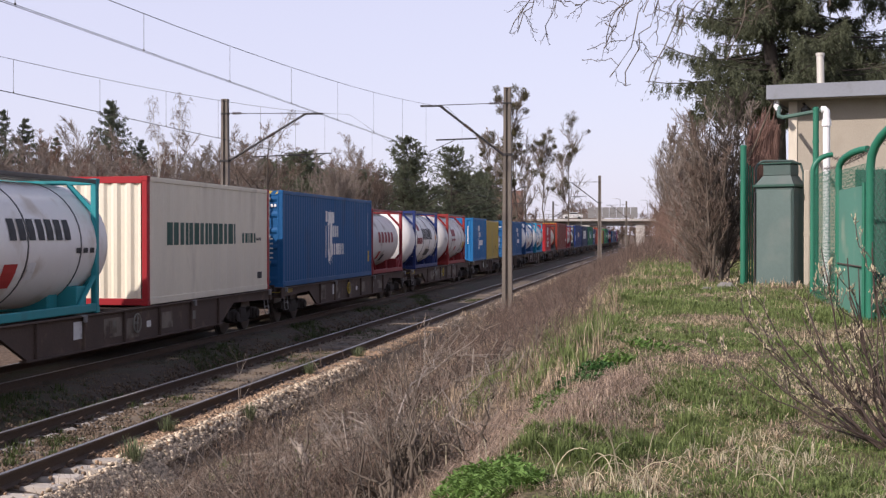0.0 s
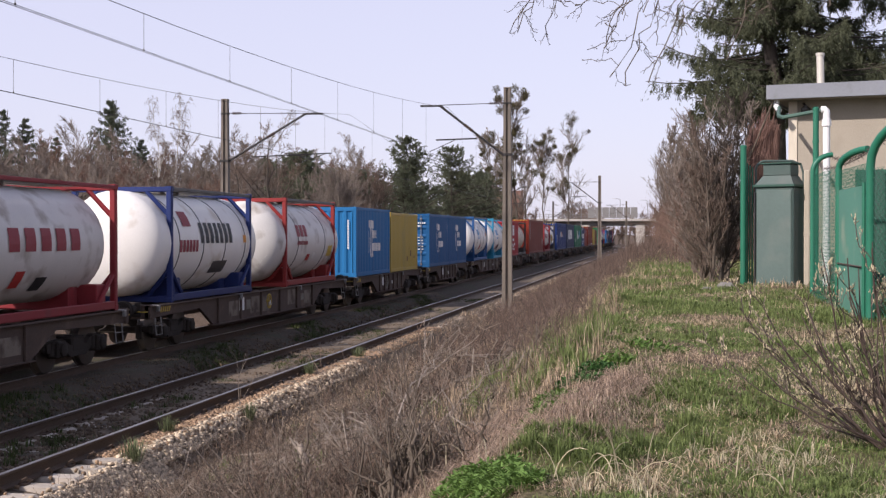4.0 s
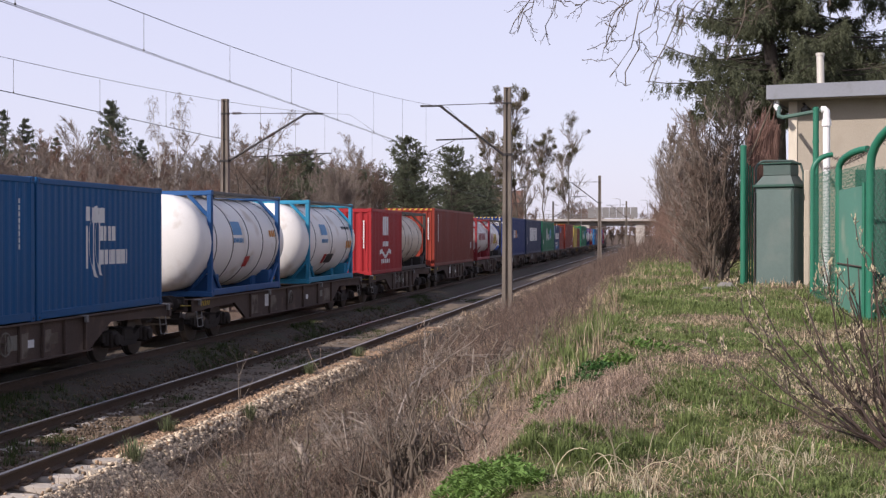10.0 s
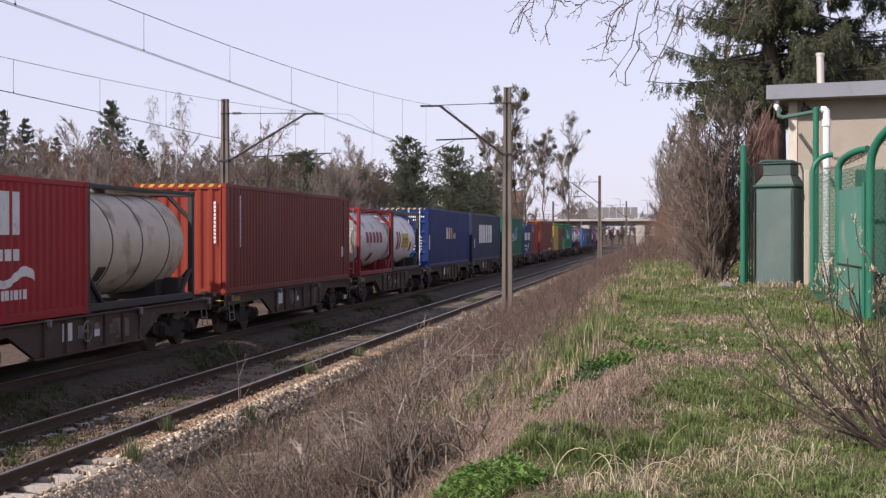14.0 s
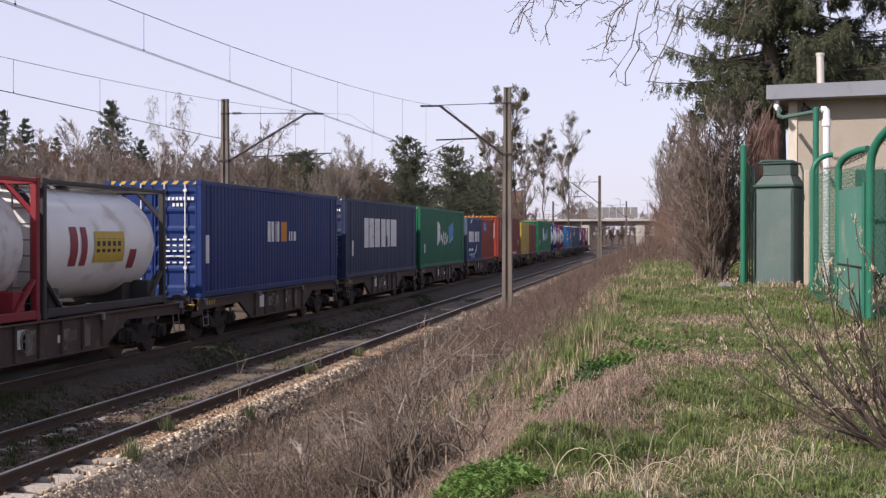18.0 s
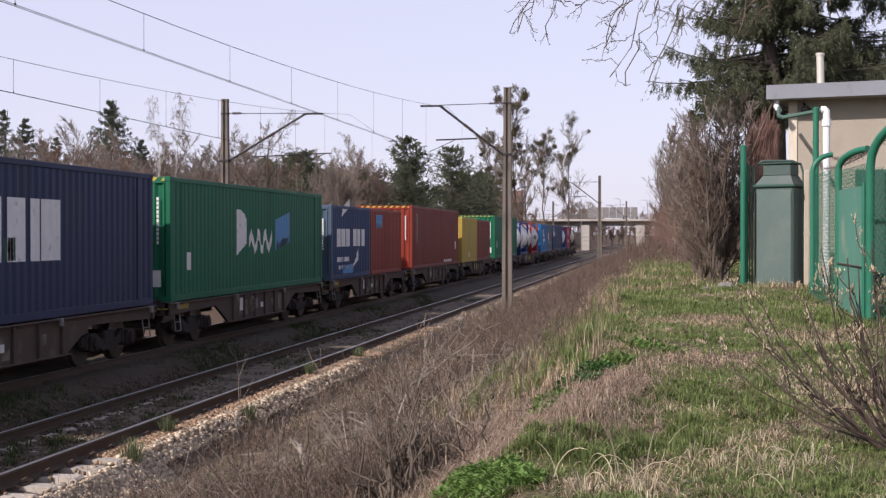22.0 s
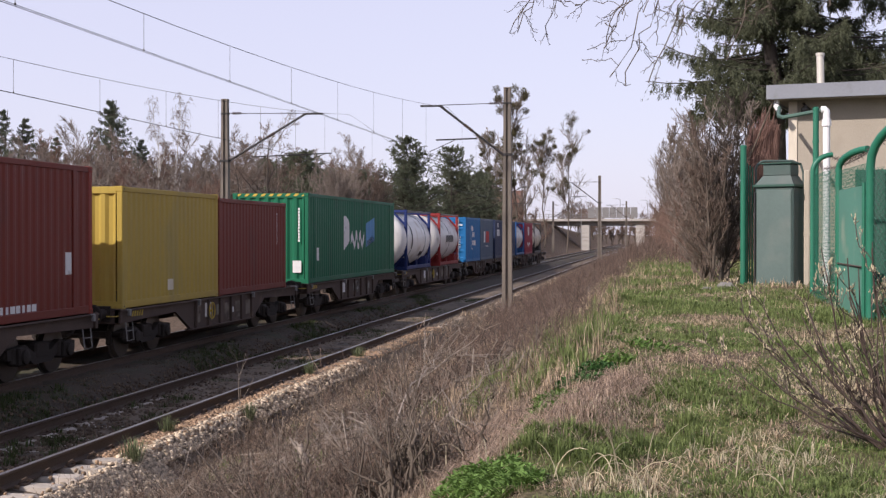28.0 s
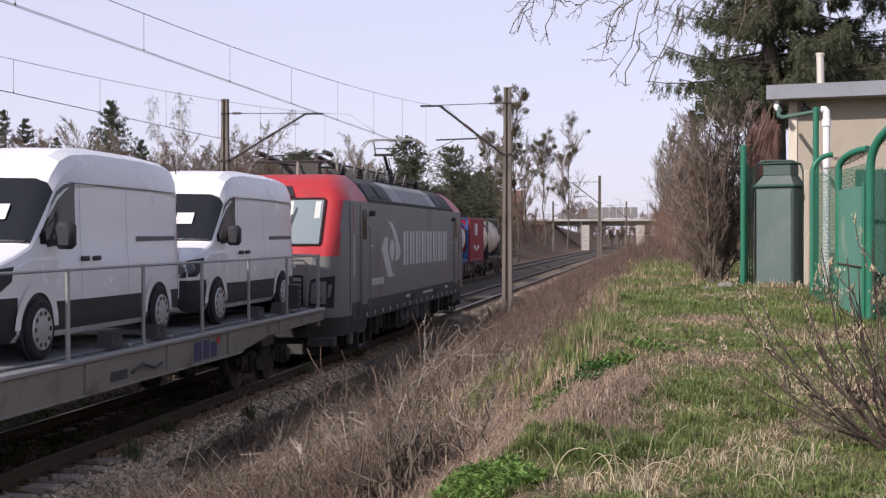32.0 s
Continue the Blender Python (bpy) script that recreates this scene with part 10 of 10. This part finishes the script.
for j in range(16):           # slope below the bridge
    x, y = -18.5 - 10 * rg.random(), 150 + 8.0 * j + rg.uniform(-2, 2)
    c = copy_thing(farmakers[j % 2], pose(x, y, float(land(x, y)) - 0.1, 0, 0, rg.uniform(0, 360)))
    c.scale = (0.8, 0.8, rg.uniform(0.5, 0.8))
for j in range(18):           # thicket on the near bank towards the bridge
    x, y = rg.uniform(0.2, 4.5), 120 + 7.0 * j
    c = copy_thing(farmakers[j % 2], pose(x, y, float(land(x, y)) - 0.1, 0, 0, rg.uniform(0, 360)))
    c.scale = (1.1, 1.1, rg.uniform(0.8, 1.1))
for j in range(9):            # beyond the bridge
    x, y = rg.choice((rg.uniform(-60, -22), rg.uniform(-3, 18))), 300 + 14.0 * j
    c = copy_thing(farmakers[j % 2], pose(x, y, float(land(x, y)) - 0.1, 0, 0, rg.uniform(0, 360)))
    c.scale = (1.7, 1.7, rg.uniform(1.2, 1.8))

for j in range(19):           # bare wood where the line bends away
    x, y = -27 + 1.8 * j + rg.uniform(-0.5, 0.5), 440 + 12 * rg.random()
    c = copy_thing(farmakers[j % 2], pose(x, y, float(land(x, y)) - 0.1, 0, 0, rg.uniform(0, 360)))
    c.scale = (2.2, 2.2, rg.uniform(1.7, 2.4))

# far spruces, their needles lightened for the haze
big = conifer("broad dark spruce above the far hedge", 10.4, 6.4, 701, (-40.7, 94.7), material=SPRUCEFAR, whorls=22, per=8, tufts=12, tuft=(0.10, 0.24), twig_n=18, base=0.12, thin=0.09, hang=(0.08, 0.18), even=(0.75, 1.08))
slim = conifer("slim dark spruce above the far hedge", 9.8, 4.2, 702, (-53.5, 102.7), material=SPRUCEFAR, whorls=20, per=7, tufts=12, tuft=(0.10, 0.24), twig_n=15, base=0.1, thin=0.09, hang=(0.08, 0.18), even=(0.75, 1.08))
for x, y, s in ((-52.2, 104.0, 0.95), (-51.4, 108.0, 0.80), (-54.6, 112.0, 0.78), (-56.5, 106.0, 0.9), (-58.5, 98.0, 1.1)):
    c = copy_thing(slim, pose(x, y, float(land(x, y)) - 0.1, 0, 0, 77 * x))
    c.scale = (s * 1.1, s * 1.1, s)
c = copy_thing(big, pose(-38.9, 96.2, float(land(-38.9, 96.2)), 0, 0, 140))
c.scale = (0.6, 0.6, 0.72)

for i, (x, y, h) in enumerate(((-32.1, 85.8, 9.6), (-34.3, 88.2, 9.4))):
    bare_tree("slender white-trunked birch with fine hanging twigs", h, 0.07, 720 + i, at=(x, y), first=0.3, levels=((22, (0.3, 0.55), (0.18, 0.32)), (8, (0.3, 0.8), (0.3, 0.5)), (6, (0.3, 0.9), (0.6, 1.2))), bark=BIRCH, twig=TWIG, sag=1.3, group="birches", name="birch_tree", min_r=0.0040, up=0.45)
bare_tree("dark gnarled bare tree behind the hedge", 7.2, 0.16, 731, at=(-22.8, 77.3), first=0.35, bark=BARKDARK, twig=TWIG, min_r=0.0065)
bare_tree("small dark bare tree behind the hedge", 6.6, 0.10, 732, at=(-25.3, 78.0), first=0.35, bark=BARKDARK, twig=TWIG, min_r=0.0065)
bare_tree("spreading bare brown tree with many pale stems", 6.4, 0.09, 733, stems=9, at=(-18.3, 74.0), first=0.25, bark=STEMGREY, twig=TWIGPALE, min_r=0.0055, up=0.7)
bare_tree("spreading bare brown tree with many stems", 6.4, 0.09, 734, stems=7, at=(-18.2, 80.0), first=0.25, bark=STEMGREY, twig=TWIG, min_r=0.006, up=0.6)
PINEARGS = dict(material=PINE, droop=0.10, name="pine_tree", group="pines")
FINE = dict(tufts=22, tuft=(0.08, 0.19), twig_n=17, thin=0.09, hang=(0.14, 0.30))
conifer("pointed dark green pine behind the train", 9.7, 3.5, 741, (-17.85, 93.2), whorls=20, per=10, base=0.10, **FINE, **PINEARGS)
conifer("rounded dark green pine behind the train", 10.0, 4.1, 742, (-16.3, 104.5), whorls=17, per=11, base=0.10, **FINE, **PINEARGS)
conifer("bushy green pine behind the train", 6.4, 3.0, 743, (-23.0, 84.0), whorls=13, per=9, base=0.08, **FINE, **PINEARGS)
conifer("bushy green pine behind the train", 5.6, 3.0, 744, (-21.0, 90.0), whorls=13, per=9, base=0.08, **FINE, **PINEARGS)
shaggy = conifer("broad olive-green pine in the wood behind the train", 6.2, 3.4, 746, (-27.6, 98.0), whorls=14, per=9, base=0.06, **FINE, **PINEARGS)
feather = conifer("pointed olive-green pine in the wood behind the train", 8.2, 2.8, 747, (-18.4, 97.0), whorls=16, per=9, base=0.06, material=PINE, droop=0.22, name="pine_tree", group="pines", **FINE)
for i, (x, y, h) in enumerate(((-26.1, 96.0, 5.6), (-26.0, 104.0, 5.4), (-23.8, 106.0, 5.4), (-20.6, 100.0, 5.6), (-17.7, 101.0, 6.6), (-16.8, 108.0, 8.4), (-17.0, 118.0, 8.4), (-16.9, 128.0, 8.6), (-30.5, 101.0, 6.0), (-21.5, 112.0, 7.2), (-18.6, 136.0, 8.6), (-18.4, 124.0, 7.6))):
    m, mh = ((shaggy, 6.2), (feather, 8.2))[i % 2]
    c = copy_thing(m, pose(x, y, float(land(x, y)) - 0.1, 0, 0, 67 * i))
    c.scale = (h / mh, h / mh, h / mh)
for i, (x, y, h, m) in enumerate(((-15.9, 149.3, 16.0, 58), (-19.5, 152.0, 11.8, 20), (-18.8, 216.0, 17.2, 26), (-16.6, 236.0, 20.8, 34), (-20.5, 205.0, 11.0, 8), (-22.0, 190.0, 10.5, 6))):
    bare_tree("tall bare poplar dotted with round mistletoe clumps", h, 0.17, 750 + i, at=(x, y), first=0.3, levels=((16, (0.35, 0.8), (0.24, 0.42)), (9, (0.3, 0.8), (0.35, 0.6)), (8, (0.3, 0.9), (0.35, 0.7))), bark=BARK, twig=TWIGPALE, group="mistletoe trees", min_r=0.018, mistletoe=m, up=0.45)
for j in range(15):           # tall scrub beside the line beyond the bridge
    y = 318 + 8.0 * j
    x = (-16.2 - 9 * rg.random()) if j % 3 else (-3.6 + 8 * rg.random())
    c = copy_thing(farmakers[j % 2], pose(x, y, float(land(x, y)) - 0.1, 0, 0, rg.uniform(0, 360)))
    c.scale = (2.0, 2.0, rg.uniform(1.5, 2.3))


# ---- far houses and street things ----
def house(x, y, w, d, h, roof_h, wall, roof, label, turn=0):
    z = float(land(x, y))
    t = thing("house", label, "house", (x, y, z), "far houses", turn=turn)
    part("wall", Kit().box(-w / 2, w / 2, -d / 2, d / 2, -0.5, h, 0.02), wall, t)
    part("roof", Kit().prism([(-d / 2 - 0.4, h), (d / 2 + 0.4, h), (0, h + roof_h)], "x", -w / 2 - 0.3, w / 2 + 0.3), roof, t)
    part("chimney", Kit().box(-0.3, 0.3, -0.3, 0.3, h + roof_h * 0.4, h + roof_h + 0.7, 0.03), wall, t)
    for sx in (-0.28, 0.0, 0.28):
        win = part("window", Kit().box(sx * w - 0.5, sx * w + 0.5, -d / 2 - 0.03, -d / 2, h * 0.40, h * 0.40 + 1.3, 0.01), DARKGLASS, t, "dark window")
        part("frame", Kit().box(sx * w - 0.6, sx * w + 0.6, -d / 2 - 0.045, -d / 2 - 0.031, h * 0.40 - 0.1, h * 0.40 - 0.02, 0.005), WHITEMARK, win, "white sill")


BRICKRED = surface("house_brick_red", (0.27, 0.12, 0.085), 0.9, var=0.15, scale=0.6, fine=8, bump=0.2)
TILE = surface("roof_tile_brown", (0.17, 0.085, 0.06), 0.85, var=0.15, scale=0.8, fine=10, bump=0.2)
GREYROOF = surface("roof_sheet_pale", (0.40, 0.39, 0.38), 0.7, var=0.1, scale=0.8, fine=10, bump=0.1)
house(-33.0, 268.0, 10, 8, 3.4, 2.6, BRICKRED, TILE, "small red-brick house beyond the mistletoe trees")
house(-43.5, 118.0, 9, 7, 2.6, 1.6, RENDER, GREYROOF, "low house with a pale sheet roof behind the hedge", 10)
house(-70.0, 150.0, 11, 8, 3.8, 2.0, RENDER, TILE, "house with a brown tiled roof among the spruces", 5)

for x, y, h in ((-16.6, 278.0, 10.6), (-9.3, 300.5, 10.8), (-3.2, 299.0, 10.4)):
    z = float(land(x, y)) if y < 285 else 6.0
    s = thing("street_lamp", "slim grey street lamp beside the bridge", "street lamp", (x, y, z - (0.1 if y < 285 else 0)), "street lamps")
    part("pole", Kit().tube([(0, 0, -0.1), (0, 0, h - z - 0.4), (-0.3, 0, h - z), (-1.2, 0, h - z + 0.05)], [0.09, 0.06, 0.05, 0.04], 8), STEEL, s, "", 50)
    part("lamp_head", Kit().box(-1.75, -1.1, -0.12, 0.12, h - z, h - z + 0.12, 0.03), LAMPGLASS, s, "pale lamp head")


def far_car(paint, x_at, t_at, speed, y, label):
    t = thing("car", label, "car", group="cars on the bridge")
    k = Kit()
    sec = [(-2.1, 0.35), (-2.15, 0.75), (-1.9, 0.95), (-1.1, 1.02), (-0.55, 1.45), (0.9, 1.47), (1.6, 1.0), (2.05, 0.92), (2.12, 0.4)]
    part("body", k.prism(sec, "y", -0.82, 0.82), paint, t)
    for s in (-1, 1):
        part("side_window", Kit().prism([(-0.95, 1.04), (-0.5, 1.38), (0.85, 1.40), (1.35, 1.04)], "y", *sorted((s * 0.82, s * 0.835))), DARKGLASS, t, "dark side window")
        for x in (-1.35, 1.35):
            part("wheel", Kit().lathe([(-0.1, 0.2), (-0.1, 0.32), (0.1, 0.32), (0.1, 0.2)], (x, s * 0.78, 0.32), "y", 14), RUBBER, t, "black tyre")
    CARS.append((t, x_at, t_at, speed, y))


CARS = []
far_car(PAINT["white"], -19.0, 0.0, 7.6, 288.2, "white car crossing the road bridge")
far_car(PAINT["white"], -21.6, 20.0, 7.4, 288.2, "white van-like car crossing the road bridge")
far_car(PAINT["slate"], -20.5, 16.6, -7.5, 292.6, "grey car crossing the road bridge")


# ---- everything that moves ----
FAR_TIMES = [(0, -2.51), (3, -1.40), (6, -0.76), (9, -0.34), (13, -0.13), (17, -0.05), (20, 0.0), (24, 0.10), (28, 0.23), (32, 0.36)]
NEAR_SPEED = 11.55


def motions():
    for ob, s, x, z, train in MOVERS:
        if train == "far":       # rolls towards -y and gathers a little speed
            rows = [(t, pose(x, s + d - 8.0 * (t - 20), z)) for t, d in FAR_TIMES]
        else:                    # runs away towards +y
            rows = [(t, pose(x, s + NEAR_SPEED * (t - 31.2), z)) for t in (0.0, 16.0, 32.0)]
        walk(ob, rows)
    for ob, x, t0, v, y in CARS:
        walk(ob, [(t, pose(x + v * (t - t0), y, 6.1)) for t in (0.0, 16.0, 32.0)])
    step = 80.0
    for ob, (x, y, z), train in WHEELS:
        if train == "near":
            w = math.degrees(NEAR_SPEED / 0.625 if ob.name.startswith("drive") else NEAR_SPEED / 0.46)
            n = int(2.8 * w / step) + 1
            times = [0.0] + [29.2 + 2.8 * i / n for i in range(n + 1)]
            walk(ob, [(t, pose(x, y, z, -((i * step) % 360.0))) for i, t in enumerate(times)])


motions()
